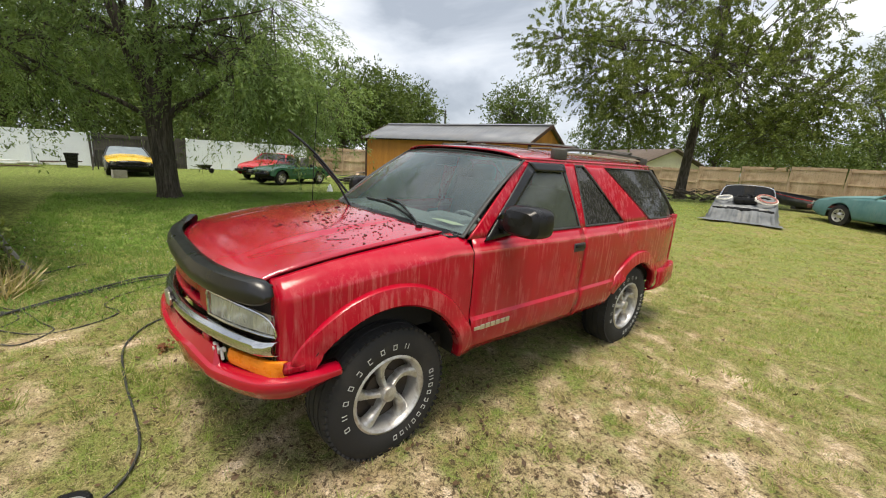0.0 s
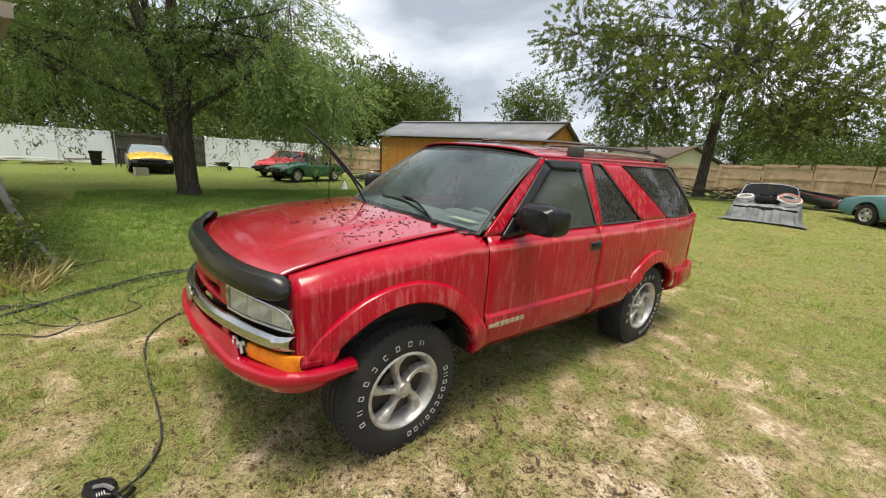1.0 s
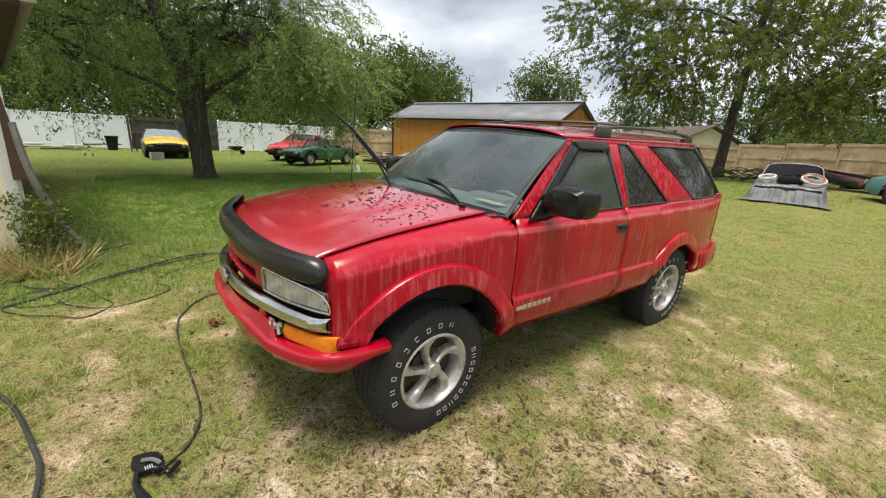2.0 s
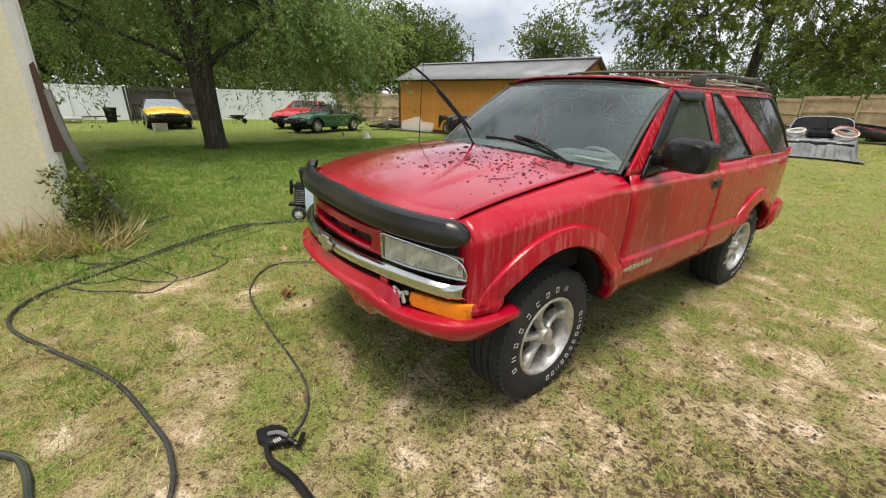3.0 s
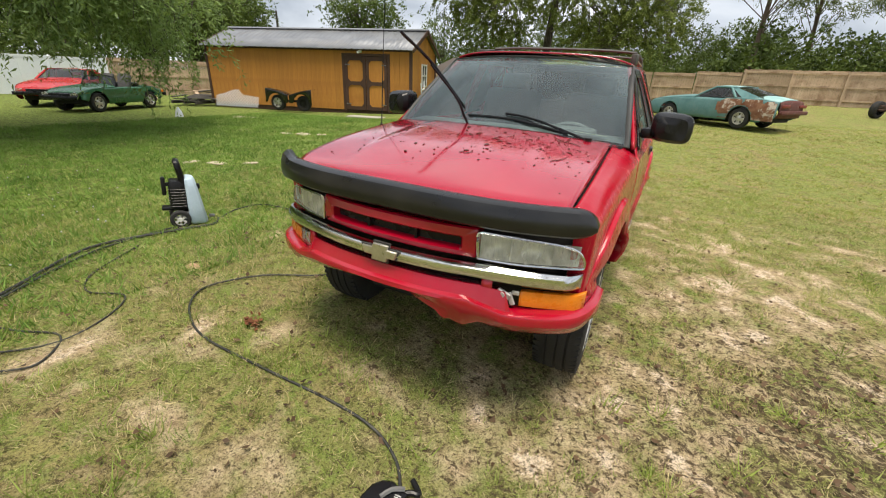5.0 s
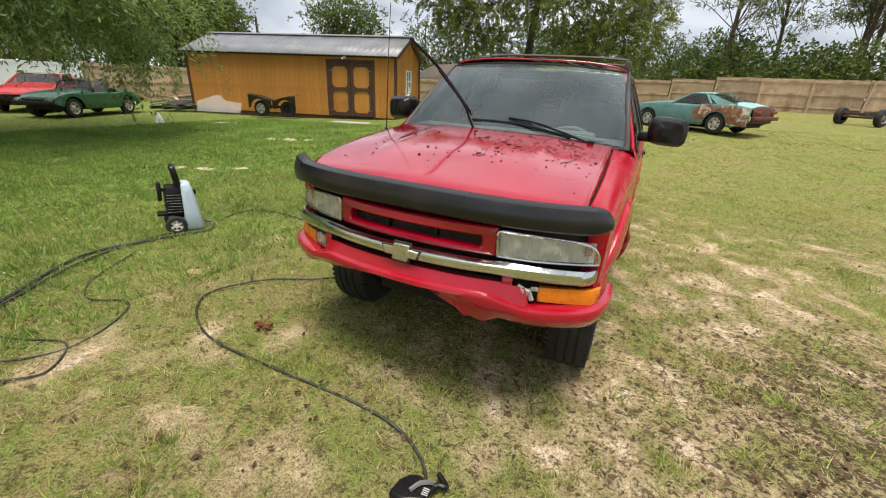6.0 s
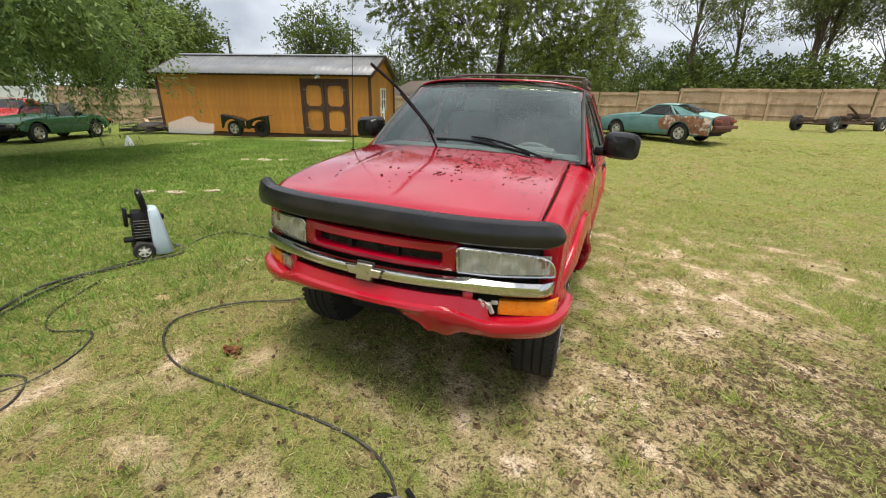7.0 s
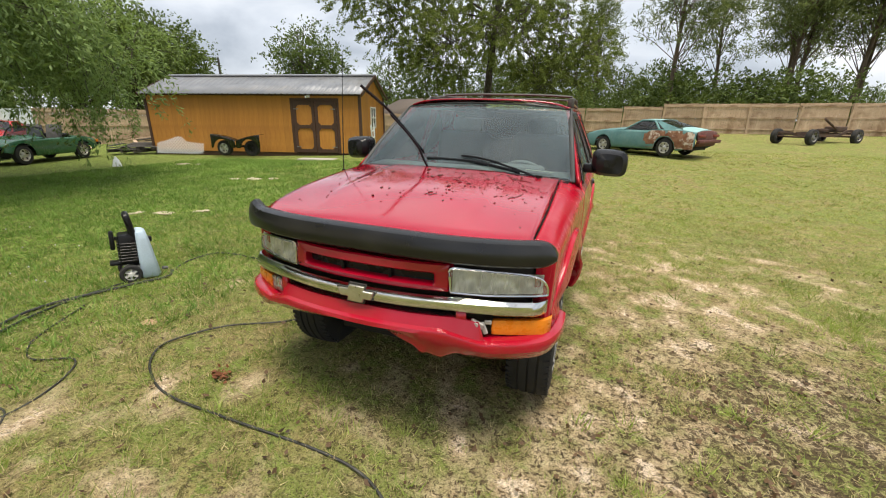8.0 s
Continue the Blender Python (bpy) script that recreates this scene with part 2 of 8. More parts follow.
# ---- the materials of the place ----
def ground_mat():
    m, n, l, p = node_mat("sandy_lawn")
    v = coords(n, l)
    mid, fine = noise_node(n, l, v, 7, 8, 0.72, 0.2), noise_node(n, l, v, 55, 6, 0.75)
    straw = noise_node(n, l, coords(n, l, (1.0, 2.4, 1.0)), 85, 4, 0.7, 1.2)
    at = n.new("ShaderNodeAttribute")
    at.attribute_name = "worn"
    def calc(op, a, b):
        q = n.new("ShaderNodeMath")
        q.operation = op
        for s, x in zip(q.inputs, (a, b)):
            if isinstance(x, float):
                s.default_value = x
            else:
                l.new(x, s)
        return q.outputs[0]
    lit = n.new("ShaderNodeAttribute")
    lit.attribute_name = "litter"
    spot = noise_node(n, l, v, 17, 6, 0.7, 0.3)
    tot = calc("ADD", at.outputs["Fac"], calc("ADD", calc("MULTIPLY", mid, 0.28), calc("ADD", calc("MULTIPLY", spot, 0.58), calc("MULTIPLY", fine, 0.30))))
    sandy = ramp(n, l, tot, ((0.74, g(0)), (0.82, g(1))))
    patch = ramp(n, l, calc("ADD", at.outputs["Fac"], calc("MULTIPLY", mid, 0.8)), ((0.20, g(0)), (0.58, g(1))))
    soil = mixc(n, l, ramp(n, l, spot, ((0.35, g(0)), (0.65, g(1)))), (0.38, 0.275, 0.165), (0.80, 0.64, 0.44))
    lush = n.new("ShaderNodeAttribute")
    lush.attribute_name = "lush"
    lean = calc("ADD", at.outputs["Fac"], 0.75)
    thin = ramp(n, l, lean, ((0.15, g(0.1)), (0.7, g(1.0))))
    tuft = noise_node(n, l, v, 8.5, 6, 0.7, 0.5)
    olive = mixc(n, l, ramp(n, l, tuft, ((0.47, g(0)), (0.55, g(1)))), (0.325, 0.285, 0.110), (0.20, 0.262, 0.058))
    olive = mixc(n, l, ramp(n, l, noise_node(n, l, v, 3.6, 6, 0.7, 0.4), ((0.50, g(0)), (0.57, g(0.75)))), olive, (0.32, 0.230, 0.125))
    olive = mixc(n, l, ramp(n, l, noise_node(n, l, v, 0.75, 5, 0.65, 0.6), ((0.45, g(0)), (0.56, g(0.62)))), olive, mixc(n, l, tuft, (0.13, 0.175, 0.038), (0.27, 0.33, 0.080)))
    rich = mixc(n, l, ramp(n, l, tuft, ((0.44, g(0)), (0.58, g(1)))), (0.10, 0.145, 0.030), (0.235, 0.305, 0.070))
    green = mixc(n, l, lush.outputs["Fac"], olive, rich)
    # dark gaps between the tufts, their shade painted into the green
    green = mixc(n, l, ramp(n, l, spot, ((0.40, g(0.8)), (0.47, g(0.0)))), green, (0.075, 0.072, 0.022))
    turf = mixc(n, l, patch, green, soil)
    turf = mixc(n, l, ramp(n, l, straw, ((0.52, g(0)), (0.64, g(0.8)))), turf, mixc(n, l, thin, (0.26, 0.33, 0.08), (0.50, 0.41, 0.24)))
    sand = mixc(n, l, fine, (0.66, 0.52, 0.37), (0.92, 0.79, 0.62))
    col = mixc(n, l, sandy, turf, sand)
    dark = ramp(n, l, calc("ADD", calc("MULTIPLY", lit.outputs["Fac"], 0.13), noise_node(n, l, v, 26, 5, 0.75, 0.8)), ((0.585, g(0)), (0.64, g(0.92))))
    col = mixc(n, l, dark, col, (0.085, 0.060, 0.037))
    clod = noise_node(n, l, v, 150, 4, 0.8, 0.4)
    col = mixc(n, l, ramp(n, l, clod, ((0.40, g(0.75)), (0.47, g(0.0)))), col, (0.07, 0.055, 0.03))
    # fine multiply that paints shadow between straw and blades into the colour
    gap_shade = noise_node(n, l, v, 75, 6, 0.82, 0.5)
    col = mixc(n, l, 1.0, col, ramp(n, l, gap_shade, ((0.36, g(0.30)), (0.48, g(1.0)), (0.66, g(1.30)))), "MULTIPLY")
    l.new(col, p.inputs["Base Color"])
    p.inputs["Roughness"].default_value = 0.95
    p.inputs["Specular IOR Level"].default_value = 0.12
    b = n.new("ShaderNodeBump")
    b.inputs["Strength"].default_value, b.inputs["Distance"].default_value = 1.0, 0.045
    l.new(mixc(n, l, 0.5, fine, spot), b.inputs["Height"])
    l.new(b.outputs["Normal"], p.inputs["Normal"])
    return m


def leaf_mat(name, dark, light, trans=0.35, dry=None, dry_at=(0.58, 0.68)):
    """Leaves that let some light through, each clump a little different."""
    m, n, l, p = node_mat(name)
    geo = n.new("ShaderNodeNewGeometry")
    v = coords(n, l)
    c = mixc(n, l, geo.outputs["Random Per Island"], dark, light)
    if dry:
        c = mixc(n, l, ramp(n, l, noise_node(n, l, v, 3.4, 5, 0.65), ((0.50, g(0)), (0.58, g(0.6)))), c, tuple(0.55 * x for x in dry))
    c = mixc(n, l, ramp(n, l, noise_node(n, l, v, 0.9, 3), ((0.35, g(0)), (0.7, g(0.6)))), c, tuple(x * 1.35 for x in light))
    if dry:
        c = mixc(n, l, ramp(n, l, geo.outputs["Random Per Island"], ((dry_at[0], g(0)), (dry_at[1], g(0.85)))), c, dry)
    out = n["Material Output"]
    l.new(c, p.inputs["Base Color"])
    p.inputs["Roughness"].default_value = 0.55
    p.inputs["Specular IOR Level"].default_value = 0.16
    t, mx = n.new("ShaderNodeBsdfTranslucent"), n.new("ShaderNodeMixShader")
    l.new(mixc(n, l, 1.0, c, (1.0, 1.0, 0.55), "MULTIPLY"), t.inputs["Color"])
    mx.inputs[0].default_value = trans
    l.new(p.outputs[0], mx.inputs[1])
    l.new(t.outputs[0], mx.inputs[2])
    l.new(mx.outputs[0], out.inputs["Surface"])
    return m


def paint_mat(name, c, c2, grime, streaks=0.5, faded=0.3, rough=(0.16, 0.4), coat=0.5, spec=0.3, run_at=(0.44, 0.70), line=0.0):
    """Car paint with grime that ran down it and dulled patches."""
    m, n, l, p = node_mat(name)
    v, vs = coords(n, l), coords(n, l, (34, 34, 2.0))
    broad = noise_node(n, l, v, 2.2, 6, 0.6)
    col = mixc(n, l, ramp(n, l, broad, ((0.35, g(0)), (0.7, g(1)))), c, c2)
    run = noise_node(n, l, vs, 1.0, 7, 0.7, 0.5)
    st = ramp(n, l, run, ((run_at[0], g(0)), (run_at[1], g(streaks))))
    st = mixc(n, l, 1.0, st, ramp(n, l, noise_node(n, l, v, 3.4, 5, 0.65), ((0.40, g(0.12)), (0.58, g(1.0)))), "MULTIPLY")
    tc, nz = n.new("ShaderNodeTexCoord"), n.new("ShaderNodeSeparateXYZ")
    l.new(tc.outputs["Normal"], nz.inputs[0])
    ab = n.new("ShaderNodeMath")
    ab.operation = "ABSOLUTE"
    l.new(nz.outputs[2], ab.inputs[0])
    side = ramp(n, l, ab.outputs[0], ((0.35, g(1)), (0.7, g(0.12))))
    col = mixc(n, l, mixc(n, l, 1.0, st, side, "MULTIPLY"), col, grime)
    if line:
        # pale line along the crease below the windows: dirt and the crease's painted-in highlight
        sep = n.new("ShaderNodeSeparateXYZ")
        l.new(v, sep.inputs[0])
        mr = n.new("ShaderNodeMapRange")
        mr.inputs["From Min"].default_value, mr.inputs["From Max"].default_value = 1.080, 1.122
        l.new(sep.outputs[2], mr.inputs["Value"])
        band = ramp(n, l, mr.outputs[0], ((0.0, g(0)), (0.42, g(line)), (0.62, g(line)), (1.0, g(0))))
        band = mixc(n, l, 1.0, band, ramp(n, l, noise_node(n, l, v, 6.0, 5, 0.6), ((0.36, g(0.25)), (0.56, g(1.0)))), "MULTIPLY")
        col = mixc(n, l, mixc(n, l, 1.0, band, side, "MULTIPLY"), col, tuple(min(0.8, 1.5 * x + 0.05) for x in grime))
    dull = ramp(n, l, noise_node(n, l, v, 5.5, 7, 0.65, 0.3), ((0.52, g(0)), (0.8, g(faded))))
    col = mixc(n, l, dull, col, grime)
    speck = ramp(n, l, noise_node(n, l, v, 150, 2, 0.5), ((0.70, g(0)), (0.74, g(0.55))))
    col = mixc(n, l, speck, col, tuple(0.5 * x for x in grime))
    l.new(col, p.inputs["Base Color"])
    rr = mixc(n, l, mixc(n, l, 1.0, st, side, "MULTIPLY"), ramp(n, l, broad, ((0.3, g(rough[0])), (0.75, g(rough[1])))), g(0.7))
    l.new(rr, p.inputs["Roughness"])
    p.inputs["Specular IOR Level"].default_value = spec
    p.inputs["Coat Weight"].default_value = coat
    l.new(mixc(n, l, 0.5, rr, g(0.1)), p.inputs["Coat Roughness"])
    return m


M_GROUND = ground_mat()
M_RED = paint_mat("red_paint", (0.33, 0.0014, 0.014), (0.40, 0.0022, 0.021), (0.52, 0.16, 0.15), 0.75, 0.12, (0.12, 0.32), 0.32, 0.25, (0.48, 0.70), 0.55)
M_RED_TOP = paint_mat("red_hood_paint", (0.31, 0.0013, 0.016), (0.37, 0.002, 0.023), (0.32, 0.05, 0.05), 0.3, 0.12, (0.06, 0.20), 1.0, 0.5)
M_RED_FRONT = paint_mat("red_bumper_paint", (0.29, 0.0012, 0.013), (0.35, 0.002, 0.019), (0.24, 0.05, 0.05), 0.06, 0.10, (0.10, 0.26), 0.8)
M_BLACK_PLASTIC = surf("black_plastic", (0.008, 0.008, 0.009), (0.014, 0.014, 0.016), 8, 200, (0.22, 0.36), 0.05, spec=0.25)
M_SMOKE = surf("smoked_acrylic", (0.004, 0.004, 0.005), (0.008, 0.008, 0.009), 5, 300, (0.24, 0.38), 0.0, dirt=(0.018, 0.017, 0.017), dirt_scale=3, dirt_at=(0.5, 0.8), coat=0.1)
M_TYRE = surf("tyre_rubber", (0.013, 0.013, 0.014), (0.028, 0.027, 0.026), 5, 160, (0.75, 0.92), 0.15, dirt=(0.05, 0.043, 0.034), dirt_scale=5, dirt_at=(0.5, 0.85))
M_ALLOY = surf("alloy", (0.58, 0.57, 0.55), (0.70, 0.69, 0.67), 7, 140, (0.32, 0.5), 0.05, metal=0.7, dirt=(0.17, 0.12, 0.08), dirt_scale=11, dirt_at=(0.50, 0.74))
M_ALLOY_IN = surf("alloy_recess", (0.035, 0.027, 0.020), (0.085, 0.064, 0.046), 9, 140, (0.5, 0.7), 0.1, metal=0.3)
M_CHROME = surf("pitted_chrome", (0.60, 0.60, 0.60), (0.72, 0.72, 0.72), 9, 220, (0.07, 0.22), 0.05, metal=1.0, dirt=(0.22, 0.18, 0.14), dirt_scale=26, dirt_at=(0.62, 0.75))
M_WHITE = surf("white_letter", (0.55, 0.55, 0.53), (0.42, 0.42, 0.40), 20, 160, (0.6, 0.8), 0.0)
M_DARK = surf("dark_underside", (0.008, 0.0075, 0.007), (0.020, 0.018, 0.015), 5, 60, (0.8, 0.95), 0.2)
M_STEEL = surf("grey_steel", (0.20, 0.20, 0.2), (0.32, 0.31, 0.30), 8, 90, (0.4, 0.6), 0.1, metal=0.7)
M_TRIM = surf("grey_window_trim", (0.03, 0.03, 0.03), (0.06, 0.06, 0.06), 9, 120, (0.5, 0.7), 0.05)
M_SEAT = surf("grey_cloth", (0.10, 0.10, 0.10), (0.16, 0.155, 0.15), 12, 300, (0.9, 0.95), 0.2)
M_DASH = surf("grey_dash", (0.19, 0.20, 0.20), (0.26, 0.27, 0.27), 8, 200, (0.55, 0.7), 0.1)
# the bluish film on this pane is sky glare and haze painted as diffuse colour
M_GLASS = glass_mat("windscreen_glass", (0.70, 0.82, 0.81), 0.24, (0.40, 0.54, 0.58), (0.12, 0.12, 0.12), 0.09, 1.85)
M_SIDEGLASS = glass_mat("side_glass", (0.30, 0.34, 0.32), 0.30, (0.36, 0.42, 0.36), (22, 22, 1.2))
M_TINT = glass_mat("tinted_glass", (0.05, 0.055, 0.055), 0.24, (0.30, 0.30, 0.29), (6, 6, 2.5))
M_CARGLASS = glass_mat("car_glass", (0.35, 0.4, 0.4), 0.06, (0.4, 0.4, 0.4))
M_DARKGLASS = glass_mat("dark_screen_glass", (0.07, 0.075, 0.08), 0.03, (0.3, 0.3, 0.3))
M_PAPER = surf("yellowed_paper", (0.70, 0.72, 0.45), (0.75, 0.75, 0.55), 20, 100, (0.8, 0.9), 0.05)
M_BARK = surf("bark", (0.070, 0.057, 0.045), (0.165, 0.140, 0.115), 7, 22, (0.9, 0.98), 1.0, stretch=(1, 1, 0.16), dirt=(0.15, 0.155, 0.125), dirt_scale=2, dirt_at=(0.55, 0.75), depth=0.07, groove=1.6)
M_BARK_PINE = surf("pine_bark", (0.085, 0.062, 0.045), (0.17, 0.125, 0.09), 4, 20, (0.9, 0.98), 0.8, stretch=(1, 1, 0.3))
M_LEAF = leaf_mat("laurel_leaf", (0.072, 0.128, 0.042), (0.255, 0.345, 0.135), 0.46)
M_LEAF2 = leaf_mat("oak_leaf", (0.060, 0.094, 0.022), (0.205, 0.245, 0.070), 0.36)
M_LEAF_FAR = leaf_mat("far_leaf", (0.038, 0.068, 0.018), (0.130, 0.172, 0.050), 0.32)
M_NEEDLE = leaf_mat("pine_needles", (0.075, 0.105, 0.042), (0.185, 0.220, 0.090), 0.40)
M_GRASS = leaf_mat("grass_blade", (0.095, 0.155, 0.030), (0.38, 0.47, 0.12), 0.35, dry=(0.68, 0.56, 0.34), dry_at=(0.68, 0.76))
M_LAWN = leaf_mat("lawn_blade", (0.060, 0.135, 0.026), (0.23, 0.36, 0.085), 0.35)
M_YARD = leaf_mat("yard_blade", (0.130, 0.180, 0.036), (0.40, 0.46, 0.12), 0.35, dry=(0.66, 0.54, 0.30), dry_at=(0.74, 0.82))
M_STRAW = leaf_mat("dry_grass", (0.26, 0.215, 0.105), (0.60, 0.50, 0.30), 0.25)
M_DEAD = leaf_mat("dead_leaf", (0.030, 0.020, 0.013), (0.12, 0.075, 0.042), 0.1)
M_CHIP = surf("bark_bits", (0.028, 0.014, 0.009), (0.075, 0.036, 0.022), 40, 200, (0.8, 0.9), 0.3)
M_VINYL = surf("white_vinyl", (0.78, 0.82, 0.88), (0.84, 0.87, 0.91), 0.8, 60, (0.35, 0.5), 0.02, dirt=(0.68, 0.69, 0.66), dirt_scale=0.5, dirt_at=(0.55, 0.85))
M_FENCE = surf("fence_board", (0.47, 0.335, 0.225), (0.62, 0.47, 0.335), 3.2, 50, (0.8, 0.95), 0.35, stretch=(1, 1, 0.10), dirt=(0.26, 0.165, 0.10), dirt_scale=1.1, dirt_at=(0.46, 0.68), vary=0.25)
M_FENCE_DARK = surf("weathered_board", (0.05, 0.045, 0.04), (0.10, 0.09, 0.08), 2, 40, (0.85, 0.95), 0.4, stretch=(1, 1, 0.15))
M_SIDING = surf("stained_siding", (0.46, 0.185, 0.028), (0.60, 0.275, 0.052), 2.2, 30, (0.55, 0.75), 0.3, stretch=(1, 1, 0.1), dirt=(0.36, 0.135, 0.025), dirt_scale=0.9, dirt_at=(0.5, 0.8), vary=0.14)
M_BROWN = surf("brown_trim", (0.055, 0.026, 0.016), (0.09, 0.045, 0.03), 5, 60, (0.6, 0.8), 0.15)
M_ROOF = surf("galvanised_roof", (0.22, 0.23, 0.25), (0.30, 0.31, 0.33), 1.5, 60, (0.32, 0.5), 0.05, metal=0.55, dirt=(0.26, 0.25, 0.24), dirt_scale=1.2, dirt_at=(0.5, 0.8))
M_CREAM = surf("cream_masonry", (0.78, 0.70, 0.50), (0.85, 0.78, 0.60), 1.1, 30, (0.75, 0.9), 0.35, dirt=(0.55, 0.48, 0.35), dirt_scale=1.3, dirt_at=(0.55, 0.85))
M_WHITE_TRIM = surf("white_trim", (0.66, 0.65, 0.61), (0.74, 0.73, 0.70), 3, 50, (0.5, 0.7), 0.1, dirt=(0.36, 0.33, 0.28), dirt_scale=3, dirt_at=(0.55, 0.8))
M_SHINGLE = surf("brown_shingle", (0.085, 0.065, 0.05), (0.13, 0.10, 0.08), 3, 40, (0.85, 0.95), 0.4)
M_CONCRETE = surf("concrete", (0.36, 0.34, 0.30), (0.46, 0.43, 0.38), 4, 60, (0.85, 0.95), 0.4, dirt=(0.24, 0.22, 0.17), dirt_scale=5, dirt_at=(0.5, 0.75))
M_HOSE = surf("black_hose", (0.014, 0.014, 0.014), (0.035, 0.036, 0.032), 9, 200, (0.45, 0.65), 0.1, dirt=(0.10, 0.10, 0.08), dirt_scale=10, dirt_at=(0.5, 0.8))
M_HOSE_GREEN = surf("dark_green_hose", (0.018, 0.024, 0.017), (0.035, 0.042, 0.03), 9, 200, (0.45, 0.65), 0.1)

# ---- ground ----
def worn(x, y):
    """How bare the lawn is: about 0 for turf, 1 for open sand."""
    v = Vector((x, y, 0.0))
    f = 0.22 * noise.noise(v * 0.42 + Vector((3.1, 0.4, 0))) + 0.16 * noise.noise(v * 1.15 + Vector((0, 7.7, 0))) + 0.30 * noise.noise(v * 2.9) + 0.50 * noise.noise(v * 5.6)
    f += 0.06 * math.exp(-(((x + 0.6) / 1.7) ** 2 + ((y + 2.0) / 0.9) ** 2))
    f += 0.20 * math.exp(-(((x - 1.7) / 1.2) ** 2 + ((y - 1.5) / 1.7) ** 2))
    f += 0.13 * math.exp(-(((x - 1.6) / 0.7) ** 2 + ((y - 0.1) / 0.7) ** 2))
    f += 0.10 * math.exp(-(((x + 2.1) / 0.9) ** 2 + ((y + 1.2) / 0.6) ** 2))
    f += 0.26 * math.exp(-(((x - 1.3) / 0.85) ** 2 + ((y + 0.8) / 0.4) ** 2))
    f += 0.10 * math.exp(-(((x + 1.1) / 1.1) ** 2 + ((y + 1.62) / 0.38) ** 2))
    f -= 0.34 * smooth(-1.5, -3.8, x) * smooth(-2.2, -0.6, y) + 0.32 * smooth(2.2, 4.8, math.hypot(x - 1, y - 1))
    return f - 0.245


def litter(x, y):
    """How thick dead leaves and dark soil lie beside the truck's nose."""
    return math.exp(-(((x - 2.3) / 1.5) ** 2 + ((y + 0.1) / 1.4) ** 2)) + 0.22 * math.exp(-(((x - 0.4) / 0.7) ** 2 + ((y + 0.9) / 0.5) ** 2))


def steps(near, far, fine, count):
    a = list(np.arange(-near, near + 1e-6, fine))
    k = (far / near) ** (1.0 / count)
    out = [near * k ** (i + 1) for i in range(count)]
    return [-v for v in reversed(out)] + a + out


def build_ground():
    xs, ys = steps(7.0, 900.0, 0.08, 44), steps(7.0, 900.0, 0.08, 44)
    bm = bmesh.new()
    rows, mask, dead = [], [], []
    for x in xs:
        row = []
        for y in ys:
            z = height(max(-60, min(60, x)), max(-60, min(60, y)))
            if abs(x) < 12 and abs(y) < 12:
                z += 0.014 * noise.noise(Vector((x * 2.2, y * 2.2, 0.3))) + 0.009 * noise.noise(Vector((x * 7, y * 7, 1.3)))
            row.append((x, y, z))
            dead.append(litter(x, y))
            mask.append(worn(x, y) if abs(x) < 60 and abs(y) < 60 else -0.4)
        rows.append(row)
    loft(bm, rows, flip=True)
    ob = solo("ground", bm, M_GROUND, "patchy lawn of grass, straw and bare pale sand", "lawn", kind="structure", sharp=180)
    att = ob.data.attributes.new("worn", "FLOAT", "POINT")
    att.data.foreach_set("value", np.array(mask, dtype=np.float32))
    att = ob.data.attributes.new("lush", "FLOAT", "POINT")
    att.data.foreach_set("value", np.array([smooth(-0.8, -3.3, x) for x in xs for y in ys], dtype=np.float32))
    att = ob.data.attributes.new("litter", "FLOAT", "POINT")
    att.data.foreach_set("value", np.array(dead, dtype=np.float32))
    return ob


build_ground()


# ---- fences ----
def board_panel(w, h, n, seed):
    """Upright boards with small gaps, one mesh."""
    rnd = random.Random(seed)
    bm = bmesh.new()
    bw = w / n
    for i in range(n):
        hh = h + rnd.uniform(-0.012, 0.012)
        box(bm, (bw * (i + 0.5), rnd.uniform(-0.004, 0.004), hh / 2), (bw - 0.008, 0.018, hh), rz=rnd.uniform(-0.5, 0.5))
    return bm


def wood_fence(name, label, a, b, h, mat, group, sag=0.0):
    """A run of board panels between posts, rails to the yard side, panels stepped and slightly tilted."""
    a, b = Vector(a), Vector(b)
    run = (b - a)
    n = max(1, round(run.length / 2.44))
    yaw = math.degrees(math.atan2(run.y, run.x))
    root = thing(name, label, "fence", group, pose(a.x, a.y, 0, 0, 0, yaw), kind="structure")
    w = run.length / n
    rnd = random.Random(int(abs(a.x) * 10))
    boards = [mesh_of("fence_boards", board_panel(w - 0.05, h, 17, s), mat) for s in (1, 2, 3)]
    bm = bmesh.new()
    box(bm, (w / 2 - 0.02, 0, 0), (w - 0.06, 0.038, 0.085))
    rail = mesh_of("rail", bm, mat)
    bm = bmesh.new()
    box(bm, (0, 0, (h + 0.1) / 2), (0.10, 0.09, h + 0.1))
    post = mesh_of("post", bm, mat)
    for i in range(n):
        p = a + run * ((i + 0.5) / n)
        z = height(p.x, p.y)
        p0 = a + run * (i / n)
        tilt = rnd.uniform(-1.2, 1.2)
        for nm, me, m in (("panel", boards[i % 3], pose(w * i + 0.03, 0, z + 0.02, rnd.uniform(-1.5, 1.0), -tilt, 0)),
                          ("rail", rail, pose(w * i + 0.03, -0.03, z + 0.32, 0, -tilt, 0)),
                          ("rail", rail, pose(w * i + 0.03, -0.03, z + h * 0.55, 0, -tilt, 0)),
                          ("rail", rail, pose(w * i + 0.03, -0.03, z + h - 0.12, 0, -tilt, 0)),
                          ("post", post, pose(w * i, -0.07, height(p0.x, p0.y) - 0.1, rnd.uniform(-3, 3), rnd.uniform(-2, 6), 0))):
            ob = new(nm, me)
            ob.parent = root
            ob.matrix_local = m
    return root


